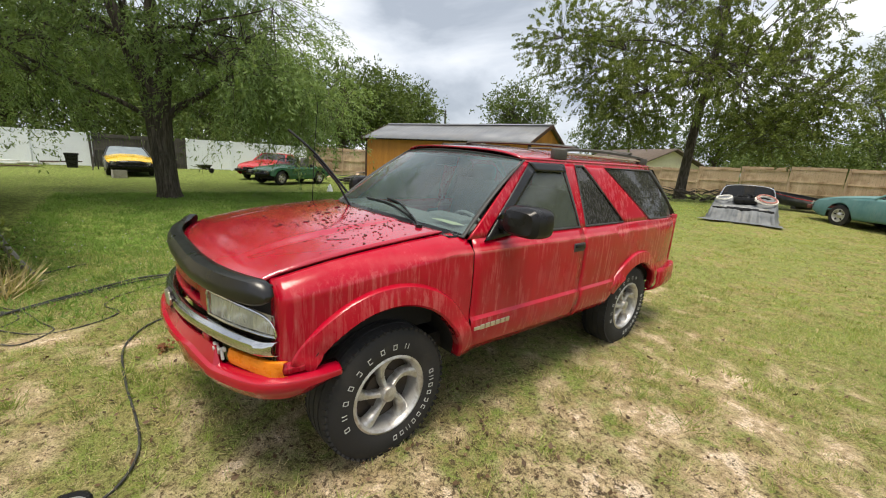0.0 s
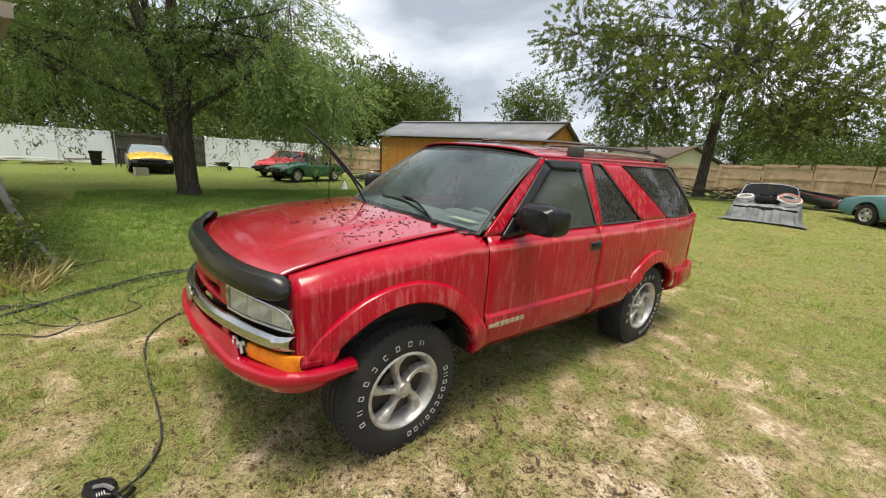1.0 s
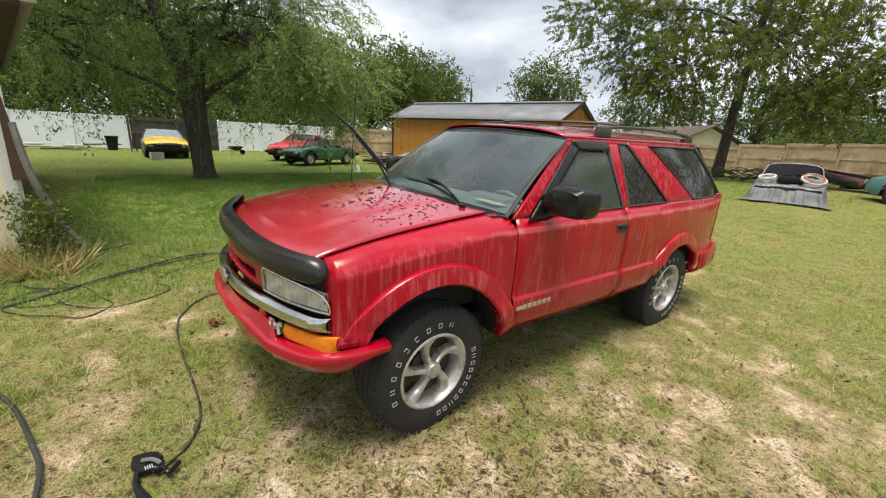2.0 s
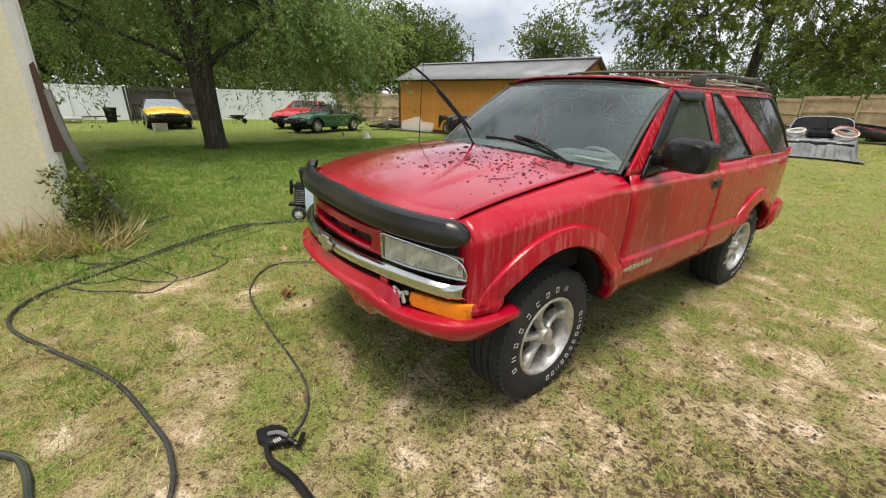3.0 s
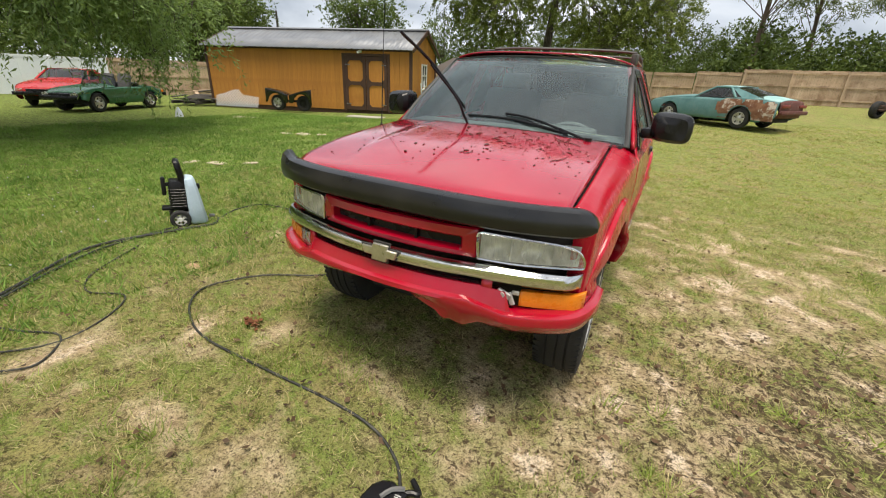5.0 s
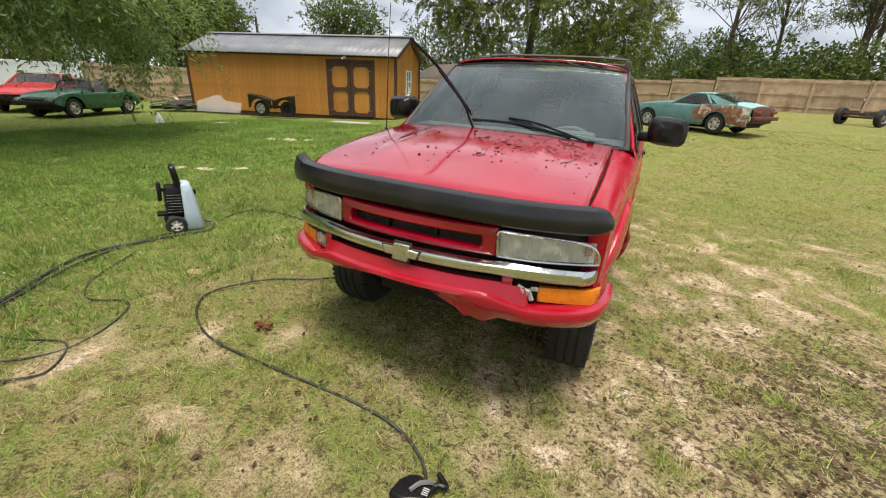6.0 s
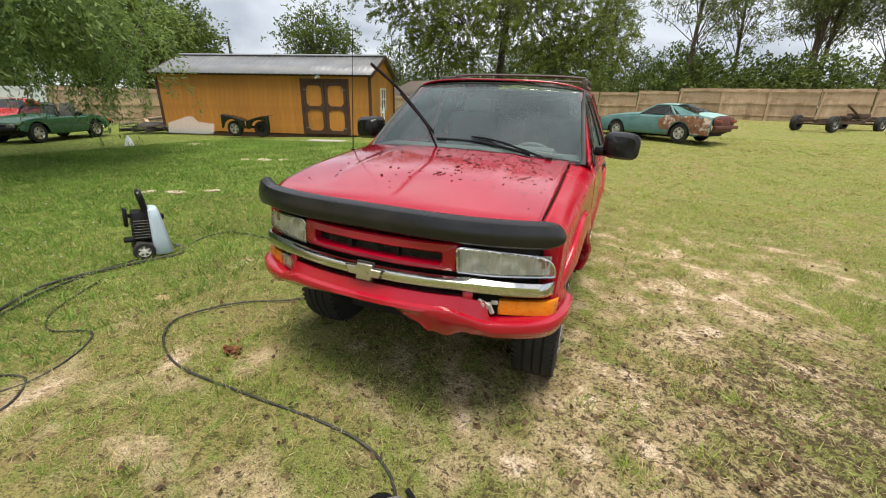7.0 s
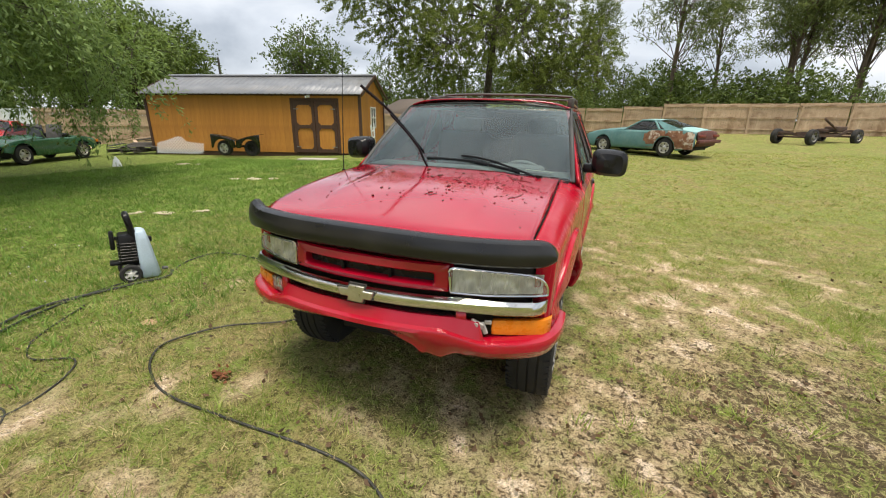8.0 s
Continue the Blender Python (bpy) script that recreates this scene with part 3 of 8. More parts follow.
wood_fence("fence_back", "unpainted pine privacy fence with rails and leaning posts", (-14.0, 29.6, 0), (32.0, 30.2, 0), 1.8, M_FENCE, "fences")
wood_fence("fence_corner", "unpainted pine privacy fence behind stored scrap", (-26.2, 9.4, 0), (-14.0, 29.6, 0), 1.8, M_FENCE, "fences")
wood_fence("gate_fence", "weathered dark board fence section with gate", (-26.8, -2.0, 0), (-26.9, 2.4, 0), 1.75, M_FENCE_DARK, "fences")


def vinyl_fence(a, b, h):
    a, b = Vector(a), Vector(b)
    run = b - a
    n = round(run.length / 2.4)
    yaw = math.degrees(math.atan2(run.y, run.x))
    root = thing("vinyl_fence", "white vinyl privacy fence with square posts and caps", "fence", "fences", pose(a.x, a.y, 0, 0, 0, yaw), kind="structure")
    w = run.length / n
    bm = bmesh.new()
    for i in range(12):
        box(bm, ((i + 0.5) * w / 12, 0, h / 2), (w / 12 - 0.002, 0.022, h - 0.1))
    box(bm, (w / 2, 0, h - 0.05), (w - 0.1, 0.05, 0.11))
    box(bm, (w / 2, 0, 0.1), (w - 0.1, 0.05, 0.14))
    panel = mesh_of("panel", bm, M_VINYL)
    bm = bmesh.new()
    box(bm, (0, 0, h / 2), (0.127, 0.127, h + 0.06))
    bmesh.ops.create_cone(bm, cap_ends=True, segments=4, radius1=0.105, radius2=0.0, depth=0.06, matrix=pose(0, 0, h + 0.1 - 0.04, 0, 0, 45))
    post = mesh_of("post", bm, M_VINYL)
    for i in range(n + 1):
        p = a + run * (i / n)
        z = height(p.x, p.y)
        if i < n:
            ob = new("panel", panel)
            ob.parent, ob.matrix_local = root, pose(w * i, 0, z + 0.02)
        ob = new("post", post)
        ob.parent, ob.matrix_local = root, pose(w * i, 0, z)


vinyl_fence((-29.5, -26.0, 0), (-26.8, -2.0, 0), 1.75)
vinyl_fence((-26.9, 2.4, 0), (-26.2, 9.4, 0), 1.75)


# ---- shed ----
def build_shed():
    root = thing("shed", "orange-stained wooden shed with brown trim and ribbed metal roof", "shed", at=pose(-8.36, 11.51, 0.06, 0, 0, 17))
    L, D, H, R = 8.7, 3.5, 2.30, 3.02
    t = 0.05
    # front wall: vertical siding boards, doors between x -2.62 and -0.9
    def siding(name, x0, x1, y, z0, z1, rz=0.0, top=None):
        bm = bmesh.new()
        box(bm, ((x0 + x1) / 2, y + 0.034, (z0 + z1) / 2), (x1 - x0, 0.02, z1 - z0 - 0.01))
        wall = part(name, bm, M_BROWN, root, "orange-stained vertical siding")
        n = round((x1 - x0) / 0.2)
        bm = bmesh.new()
        box(bm, (0, 0, 0), ((x1 - x0) / n - 0.004, 0.03, z1 - z0))
        me = mesh_of("board", bm, M_SIDING)
        for i in range(n):
            ob = new("board", me)
            ob.parent = wall
            ob.matrix_local = pose(lerp(x0, x1, (i + 0.5) / n), y + 0.002 * math.sin(i * 5.1), (z0 + z1) / 2)
        return wall
    siding("front_wall", -L, -2.66, 0, 0.12, H)
    siding("front_wall", -0.86, 0, 0, 0.12, H)
    siding("front_wall", -2.66, -0.86, 0, 2.06, H)
    siding("back_wall", -L, 0, D, 0.12, H)
    gable = lambda x: H + (R - H) * (1 - abs(x - D / 2) / (D / 2))
    for xx in (0.0, -L):
        s = -0.03 if xx == 0 else 0.03
        bm = bmesh.new()
        vs = [bm.verts.new((xx + s * 1.3, y, z)) for y, z in ((0.02, 0.12), (D - 0.02, 0.12), (D - 0.02, H), (D / 2, R - 0.01), (0.02, H))]
        bm.faces.new(vs if xx == 0 else vs[::-1])
        wall = part("end_wall", bm, M_BROWN, root, "orange-stained gable end", thick=0.01)
        n = 18
        for i in range(n):
            bm = bmesh.new()
            ya, yb = D * i / n + 0.004, D * (i + 1) / n - 0.004
            f = [(xx, ya, 0.12), (xx, yb, 0.12), (xx, yb, gable(yb)), (xx, ya, gable(ya))]
            a = [bm.verts.new(p) for p in f]
            b = [bm.verts.new((p[0] + s, p[1], p[2])) for p in f]
            bm.faces.new(a if xx == 0 else a[::-1])
            bm.faces.new(b[::-1] if xx == 0 else b)
            for k in range(4):
                bm.faces.new((a[k], b[k], b[(k + 1) % 4], a[(k + 1) % 4]))
            part("board", bm, M_SIDING, wall)
    bm = bmesh.new()
    for y in (0.06, D / 2, D - 0.06):
        box(bm, (-L / 2, y, 0.03), (L - 0.02, 0.1, 0.14))
    part("skid", bm, M_BROWN, root)
    bm = bmesh.new()
    box(bm, (-L / 2, D / 2, 0.11), (L - 0.08, D - 0.08, 0.04))
    box(bm, (-L / 2, D / 2, 1.2), (L - 0.2, 0.04, 2.2))
    part("floor_deck", bm, M_BROWN, root)
    # trim
    for x in (0.0, -L):
        for y in (0.0, D):
            bm = bmesh.new()
            box(bm, (x + (0.005 if x == 0 else -0.005), y, (H + 0.1) / 2), (0.10, 0.10, H - 0.1))
            part("corner_trim", bm, M_BROWN, root, bevel=0.004)
    bm = bmesh.new()
    box(bm, (-L / 2, -0.02, H - 0.03), (L, 0.035, 0.10))
    part("eave_board", bm, M_BROWN, root)
    # doors
    for k, xc in enumerate((-2.19, -1.33)):
        door = part("door", bmesh.new(), M_SIDING, root, "orange door with brown frame and cut corners")
        bm = bmesh.new()
        w, z0, z1 = 0.84, 0.14, 2.02
        box(bm, (xc, -0.012, (z0 + z1) / 2), (w, 0.03, z1 - z0))
        part("door_panel", bm, M_SIDING, door)
        bm = bmesh.new()
        for dx in (-w / 2 + 0.055, w / 2 - 0.055):
            box(bm, (xc + dx, -0.04, (z0 + z1) / 2), (0.11, 0.03, z1 - z0))
        for zz in (z0 + 0.06, 1.1, z1 - 0.06):
            box(bm, (xc, -0.041, zz), (w - 0.23, 0.028, 0.13))
        for zz, s in ((z0 + 0.12, 1), (1.035, -1), (1.165, 1), (z1 - 0.12, -1)):
            for dx in (-1, 1):
                x0 = xc + dx * (w / 2 - 0.112)
                plate(bm, [(0, 0), (-dx * 0.10, 0), (0, s * 0.10)] if dx * s > 0 else [(0, 0), (0, s * 0.10), (-dx * 0.10, 0)], 0.026, pose(x0, -0.028, zz, 90, 0, 0))
        bmesh.ops.recalc_face_normals(bm, faces=bm.faces)
        part("door_frame", bm, M_BROWN, door, "dark brown door frame")
        for zz in (0.35, 1.75):
            bm = bmesh.new()
            box(bm, (xc + (-0.3 if k == 0 else 0.3), -0.06, zz), (0.18, 0.01, 0.035))
            part("hinge", bm, M_STEEL, door)
    bm = bmesh.new()
    for x in (-2.67, -0.85):
        box(bm, (x, -0.03, 1.08), (0.09, 0.04, 1.98))
    box(bm, (-1.76, -0.031, 2.09), (1.91, 0.042, 0.09))
    part("door_trim", bm, M_BROWN, root)
    bm = bmesh.new()
    soft_box(bm, (-1.95, -0.09, 2.2), (0.12, 0.12, 0.09), 0.02)
    cyl(bm, (-2.0, -0.14, 2.17), 0.04, 0.09, "Y", 10)
    part("floodlight", bm, M_WHITE_TRIM, root, "white security lamp under the eave")
    # roof
    for s in (-1, 1):
        bm = bmesh.new()
        ridge, eave = (D / 2, R + 0.06), ((-0.22, H + 0.06 - 0.22 * (R - H) / (D / 2)) if s < 0 else (D + 0.22, H + 0.06 - 0.22 * (R - H) / (D / 2)))
        n = 38
        rows = []
        for i in range(n * 4 + 1):
            x = -L - 0.16 + (L + 0.32) * i / (n * 4)
            up = 0.028 if i % 4 == 0 else (0.010 if i % 4 == 2 else 0.0)
            rows.append([(x, eave[0], eave[1] + up), (x, ridge[0], ridge[1] + up)])
        loft(bm, rows, flip=(s < 0))
        part("roof_sheet", bm, M_ROOF, root, "ribbed galvanised roof sheet", sharp=20, thick=0.012)
    bm = bmesh.new()
    for s in (-1, 1):
        box(bm, (-L / 2, D / 2 + s * 0.075, R + 0.085), (L + 0.36, 0.17, 0.012), rx=-s * 20)
    part("ridge_cap", bm, M_ROOF, root)
    for x in (0.16, -L - 0.16):
        for s in (-1, 1):
            bm = bmesh.new()
            dy, dz = D / 2 + 0.22, (R - H) * (D / 2 + 0.22) / (D / 2)
            ln = math.hypot(dy, dz)
            box(bm, (x, D / 2 + s * dy / 2, R + 0.03 - dz / 2), (0.03, ln, 0.13), rx=-s * math.degrees(math.atan2(dz, dy)))
            part("rake_board", bm, M_BROWN, root)
    # gable window
    win = part("window", bmesh.new(), M_BROWN, root)
    bm = bmesh.new()
    for yy in (1.42, 2.08):
        box(bm, (0.02, yy, 1.45), (0.05, 0.06, 0.86))
    for zz in (1.05, 1.45, 1.85):
        box(bm, (0.02, 1.75, zz), (0.05, 0.6, 0.05))
    box(bm, (0.021, 1.75, 1.45), (0.045, 0.03, 0.75))
    part("window_frame", bm, M_WHITE_TRIM, win)
    bm = bmesh.new()
    box(bm, (0.006, 1.75, 1.45), (0.006, 0.6, 0.76))
    part("pane", bm, M_CARGLASS, win)
    return root


build_shed()


# ---- the near house corner ----
def build_house():
    """The gable end of the cream house, beside the lawn."""
    root = thing("house", "cream painted masonry house with white corner trim and dark soffit", "house", at=pose(-3.21, -2.19, 0.04, 0, 0, 12), kind="structure")
    h, w, pk = 2.45, 8.0, 4.1
    bm = bmesh.new()
    box(bm, (-0.1, -w / 2, h / 2), (0.2, w, h))
    v0 = [bm.verts.new((0.0, y, z)) for y, z in ((0, h), (-w, h), (-w / 2, pk))]
    v1 = [bm.verts.new((-0.2, v.co.y, v.co.z)) for v in v0]
    bm.faces.new(v0[::-1])
    bm.faces.new(v1)
    part("wall", bm, M_CREAM, root, "cream painted block wall", sharp=60)
    for y in (-0.1, -w + 0.1):
        bm = bmesh.new()
        box(bm, (-5.1, y, h / 2), (9.8, 0.19, h))
        part("wall", bm, M_CREAM, root)
    bm = bmesh.new()
    box(bm, (0.012, -0.045, h / 2), (0.025, 0.09, h - 0.02))
    box(bm, (-0.05, 0.012, h / 2), (0.12, 0.025, h - 0.02))
    part("corner_trim", bm, M_WHITE_TRIM, root, "flaking white corner board", bevel=0.003)
    bm = bmesh.new()
    plate(bm, [(-0.005, 0.0), (0.11, 0.0), (0.085, 0.30), (0.045, 0.62), (0.03, 0.75), (-0.005, 0.72)], 0.02, pose(0.03, -0.02, 0.92, 90, 0, 78))
    part("broken_board", bm, M_BROWN, root, "split brown board end on the corner")
    bm = bmesh.new()
    box(bm, (-5.0, 0.13, h + 0.03), (10.1, 0.26, 0.03))
    part("soffit", bm, M_BROWN, root, "dark soffit under the eave")
    bm = bmesh.new()
    prof = [(y - 0.10, z) for y, z in ((0.35, h + 0.16), (0.36, h + 0.07), (0.40, h + 0.03), (0.45, h + 0.05), (0.47, h + 0.16))]
    loft(bm, [[(0.14, y, z) for y, z in prof], [(-9.9, y, z) for y, z in prof]])
    box(bm, (0.138, 0.31, h + 0.10), (0.01, 0.11, 0.13))
    part("gutter", bm, surf("gutter_metal", (0.24, 0.20, 0.16), (0.34, 0.29, 0.24), 6, 80, (0.5, 0.7), 0.1), root, "weathered brown metal gutter with closed end", thick=0.006)
    bm = bmesh.new()
    for s, ye in ((1, 0.28), (-1, -w - 0.28)):
        ze = h + 0.06
        slope = (pk + 0.12 - ze) / (w / 2 + 0.28)
        loft(bm, [[(x, ye, ze), (x, -w / 2, ze + slope * (w / 2 + 0.28))] for x in (0.10, -10.0)], flip=s < 0)
    part("roof", bm, M_SHINGLE, root, thick=0.09)
    bm = bmesh.new()
    tube(bm, spline([(0.04, 0.04, 1.45), (0.06, 0.10, 0.95), (0.08, 0.24, 0.50), (0.08, 0.46, 0.03)], 6), 0.032, 8)
    part("downspout", bm, M_STEEL, root, "loose weathered downspout leaning from the corner")
    return root


build_house()


# ---- houses past the fences ----
def far_house(name, label, m, w, d, h, ridge, wall, roof):
    root = thing(name, label, "house", at=m)
    bm = bmesh.new()
    box(bm, (0, 0, h / 2), (w, d, h))
    for s in (-1, 1):
        vs = [bm.verts.new((s * w / 2, y, z)) for y, z in ((-d / 2, h), (d / 2, h), (0, ridge))]
        bm.faces.new(vs)
    part("wall", bm, wall, root)
    bm = bmesh.new()
    o = 0.5
    for s in (-1, 1):
        loft(bm, [[(-w / 2 - o, s * (d / 2 + o), h - 0.1), (-w / 2 - o, 0, ridge + 0.08)], [(w / 2 + o, s * (d / 2 + o), h - 0.1), (w / 2 + o, 0, ridge + 0.08)]], flip=s > 0)
    part("roof", bm, roof, root, thick=0.12)
    bm = bmesh.new()
    for s in (-1, 1):
        box(bm, (0, s * (d / 2 + o), h - 0.17), (w + 2 * o, 0.04, 0.18))
    part("fascia", bm, M_WHITE_TRIM, root)
    for i in range(3):
        bm = bmesh.new()
        x = (i - 1) * w / 3.2
        for dx in (-0.55, 0.55):
            box(bm, (x + dx, -d / 2 - 0.02, h * 0.55), (0.08, 0.06, 1.2))
        for dz in (-0.6, 0.0, 0.6):
            box(bm, (x, -d / 2 - 0.02, h * 0.55 + dz), (1.02, 0.06, 0.07))
        wn_ = part("window", bm, M_WHITE_TRIM, root)
        bm = bmesh.new()
        box(bm, (x, -d / 2 - 0.01, h * 0.55), (1.05, 0.02, 1.15))
        part("pane", bm, M_DARK, wn_)


far_house("neighbour_house", "low cream house with brown shingle roof past the fence", pose(-19.6, 41.3, -0.75, 0, 0, -28), 10.5, 7.5, 2.5, 4.2, M_CREAM, M_SHINGLE)

# ---- the red truck ----
M_LENS = glass_mat("hazed_lens", (0.96, 0.96, 0.93), 0.40, (0.90, 0.89, 0.79), (4, 4, 1.0), 0.08)
M_AMBER = surf("amber_plastic", (0.80, 0.20, 0.008), (0.86, 0.27, 0.015), 30, 220, (0.2, 0.4), 0.1, coat=0.3)
M_REFLECTOR = surf("lamp_reflector", (0.78, 0.77, 0.70), (0.86, 0.85, 0.79), 14, 90, (0.25, 0.45), 0.05, metal=0.35)
M_RACK = surf("faded_rack", (0.035, 0.033, 0.03), (0.075, 0.07, 0.062), 9, 90, (0.6, 0.8), 0.1)
M_TAN = surf("faded_rack_strip", (0.45, 0.40, 0.27), (0.55, 0.5, 0.38), 6, 90, (0.6, 0.8), 0.1)
M_EMBLEM = surf("emblem_metal", (0.55, 0.53, 0.46), (0.7, 0.68, 0.6), 30, 200, (0.25, 0.4), 0.05, metal=0.9)

w_plan = table([(-0.66, 0.735), (-0.55, 0.780), (-0.4, 0.800), (-0.15, 0.815), (0.2, 0.828), (0.8, 0.840), (1.6, 0.846), (2.2, 0.842), (2.8, 0.822), (3.3, 0.772), (3.52, 0.715), (3.6, 0.655)])
w_prof = linear([(0.40, -0.06), (0.49, -0.025), (0.56, 0.004), (0.64, 0.018), (0.695, 0.018), (0.712, 0.0), (0.85, 0.004), (1.0, 0.004), (1.075, -0.002), (1.098, -0.003), (1.112, -0.017), (1.14, -0.027), (1.165, -0.036)])


def half(y, z):
    """Half the body's width at a length and a height."""
    if z <= 1.165:
        return w_plan(y) + w_prof(z)
    u = z - 1.165
    return w_plan(y) - 0.036 - 0.36 * u - 0.12 * u * u


def front_y(x):
    """The line of the nose in plan."""
    return -0.820 + 0.225 * (min(abs(x), 0.83) / 0.785) ** 2.3


seam_x = table([(-0.75, 0.66), (-0.6, 0.688), (-0.3, 0.700), (0.0, 0.695), (0.37, 0.682), (0.46, 0.68)])
seam_z = table([(-0.76, 0.985), (-0.68, 1.025), (-0.58, 1.055), (-0.3, 1.112), (0.0, 1.150), (0.37, 1.182), (0.46, 1.184)])


def hood_z(x, y):
    u = abs(x) / seam_x(y)
    z = seam_z(y) + 0.040 * (1 - u * u)
    z += 0.010 * smooth(0.62, 0.52, u) * smooth(-0.7, -0.2, y)
    return z


def truck():
    root = thing("red_truck", "weathered red two-door utility truck with streaked, dirty paint", "truck", at=pose(-0.043, -0.02, -0.004, 0, 1.2, 2.2))

    def both(name, build, mat, label="", sides=(1, -1), **kw):
        made = []
        for s in sides:
            bm = bmesh.new()
            build(bm, s)
            if s < 0:
                bmesh.ops.reverse_faces(bm, faces=bm.faces)
            made.append(part(name, bm, mat, kw.get("parent", root), label, kw.get("sharp", 30), kw.get("thick", 0.0), kw.get("bevel", 0.0)))
        return made

    def arch(y, c, r, flat_f, flat_b, cz=0.36):
        d = y - c
        if abs(d) < r:
            return max(cz + math.sqrt(r * r - d * d), flat_f if d < 0 else flat_b)
        return flat_f if d < 0 else flat_b

    def stations(y0, y1, n, extra=()):
        return sorted(set([round(lerp(y0, y1, i / n), 4) for i in range(n + 1)] + [e for e in extra if y0 < e < y1]))

    zrow = [0.49, 0.53, 0.58, 0.63, 0.69, 0.703, 0.716, 0.80, 0.90, 1.0, 1.06, 1.09, 1.10, 1.112, 1.135, 1.165]

    def side_rows(y, lo, hi):
        return [lo] + [z for z in zrow if lo + 0.006 < z < hi - 0.006] + [hi]

    def side_panel(bm, s, ys, lo, hi):
        n = len(zrow) + 1
        rows = []
        for y in ys:
            a, b = lo(y), hi(y)
            zs = [a + (b - a) * k / n for k in range(n + 1)]
            # keep the crease heights where the panel spans them
            for zc in (0.695, 0.712, 1.098, 1.112):
                if a + 0.02 < zc < b - 0.02:
                    i = min(range(1, n), key=lambda k: abs(zs[k] - zc))
                    zs[i] = zc
            rows.append([(s * half(y, z), y, z) for z in sorted(zs)])
        loft(bm, rows, flip=True)

    # fenders
    def fender(bm, s):
        ys = stations(-0.548, 0.488, 34, (-0.48, -0.46, 0.46, 0.48))
        rows = []
        for y in ys:
            lo = arch(y, -0.02, 0.50, 0.665, 0.49, 0.425)
            sh = lerp(0.985, 1.098, min(1.0, max(0.0, (y + 0.55) / 0.9)))
            m = 14
            col = []
            for k in range(m + 1):
                z = lo + (sh - lo) * k / m
                col.append((half(y, z), z))
            x0, z0 = col[-1]
            xs, zs = seam_x(y) + 0.004, seam_z(y) - 0.002
            for k in range(1, 9):
                t = k / 8
                a = t * math.pi / 2
                col.append((x0 + (xs - x0) * (0.55 * (1 - math.cos(a)) + 0.45 * t), z0 + (zs - z0) * (0.55 * math.sin(a) + 0.45 * t)))
            rows.append([(s * x, y, z) for x, z in col])
        loft(bm, rows, flip=True)
        # front return beside the lamp
        y = ys[0]
        face = []
        for t in np.linspace(0, 1, 12):
            i = int(round(t * (len(rows[0]) - 1)))
            face.append(rows[0][i])
        loft(bm, [face, [(p[0] - s * 0.07, p[1] - 0.012, p[2]) for p in face]])
    both("fender", fender, M_RED, "red fender with runs of grime", thick=0.006)

    # flares round the wheels
    def flare(c, r0, r1, a0, a1, wz=0.36):
        def build(bm, s):
            rows = []
            for k in range(41):
                a = radians(lerp(a0, a1, k / 40))
                row = []
                fade = smooth(1.0, 0.80, k / 40)
                for q, out in ((0.0, -0.03), (0.02, 0.022), (0.12, 0.034), (0.5, 0.030), (0.88, 0.020), (1.0, 0.001)):
                    r = lerp(r0, r1, q)
                    y, z = c + r * math.cos(a), wz + r * math.sin(a)
                    row.append((s * (half(y, max(z, 0.42)) + (out * fade if out > 0 else out)), y, z))
                rows.append(row)
            loft(bm, rows)
        return build
    both("wheel_flare", flare(-0.02, 0.452, 0.566, 8, 151, 0.425), M_RED, "red moulded wheel-arch flare", thick=0.004)
    both("wheel_flare", flare(2.553, 0.425, 0.545, 15, 152), M_RED, "red moulded wheel-arch flare", thick=0.004)

    # doors and quarters
    def door(bm, s):
        side_panel(bm, s, stations(0.497, 1.598, 16), lambda y: 0.49, lambda y: 1.165)
    doors = both("door", door, M_RED, "red door streaked with grime", thick=0.006)

    def quarter(bm, s):
        side_panel(bm, s, stations(1.607, 3.585, 44, (2.07, 2.09, 3.02, 3.04)), lambda y: arch(y, 2.553, 0.48, 0.49, 0.60), lambda y: 1.165)
    both("quarter_panel", quarter, M_RED, "red quarter panel", thick=0.006)

    def patch(bm, s, quad, nu=10, nv=10, out=0.0):
        """A patch of the side between four (y, z) corners: lower front, lower rear, upper rear, upper front."""
        (ay, az), (by, bz), (cy, cz), (dy, dz) = quad
        rows = []
        for i in range(nu + 1):
            u = i / nu
            row = []
            for j in range(nv + 1):
                v = j / nv
                y = lerp(lerp(ay, by, u), lerp(dy, cy, u), v)
                z = lerp(lerp(az, bz, u), lerp(dz, cz, u), v)
                row.append((s * (half(y, z) + out), y, z))
            rows.append(row)
        loft(bm, rows, flip=True)

    def pillars(*quads, out=0.0):
        def build(bm, s):
            for q in quads:
                patch(bm, s, q, 8, 12, out)
        return build
    zt, zr = 1.592, 1.628
    both("a_pillar", pillars(((0.470, 1.165), (0.600, 1.165), (1.125, zt), (1.045, 1.600))), M_RED, thick=0.02)
    both("roof_rail", pillars(((1.045, 1.598), (2.99, 1.585), (2.99, zr), (1.06, zr))), M_RED, thick=0.015)
    both("b_pillar", pillars(((1.572, 1.165), (1.640, 1.165), (1.655, zt + 0.008), (1.500, zt + 0.008))), M_RED, thick=0.02)
    both("c_pillar", pillars(((2.230, 1.165), (2.730, 1.165), (2.080, zt + 0.008), (1.775, zt + 0.008))), M_RED, thick=0.02)
    both("d_pillar", pillars(((3.53, 1.165), (3.595, 1.165), (3.05, 1.592), (2.965, 1.592))), M_TRIM, thick=0.02)

    # side glass
    def pane(quad, out=-0.008):
        return lambda bm, s: patch(bm, s, quad, 6, 8, out)
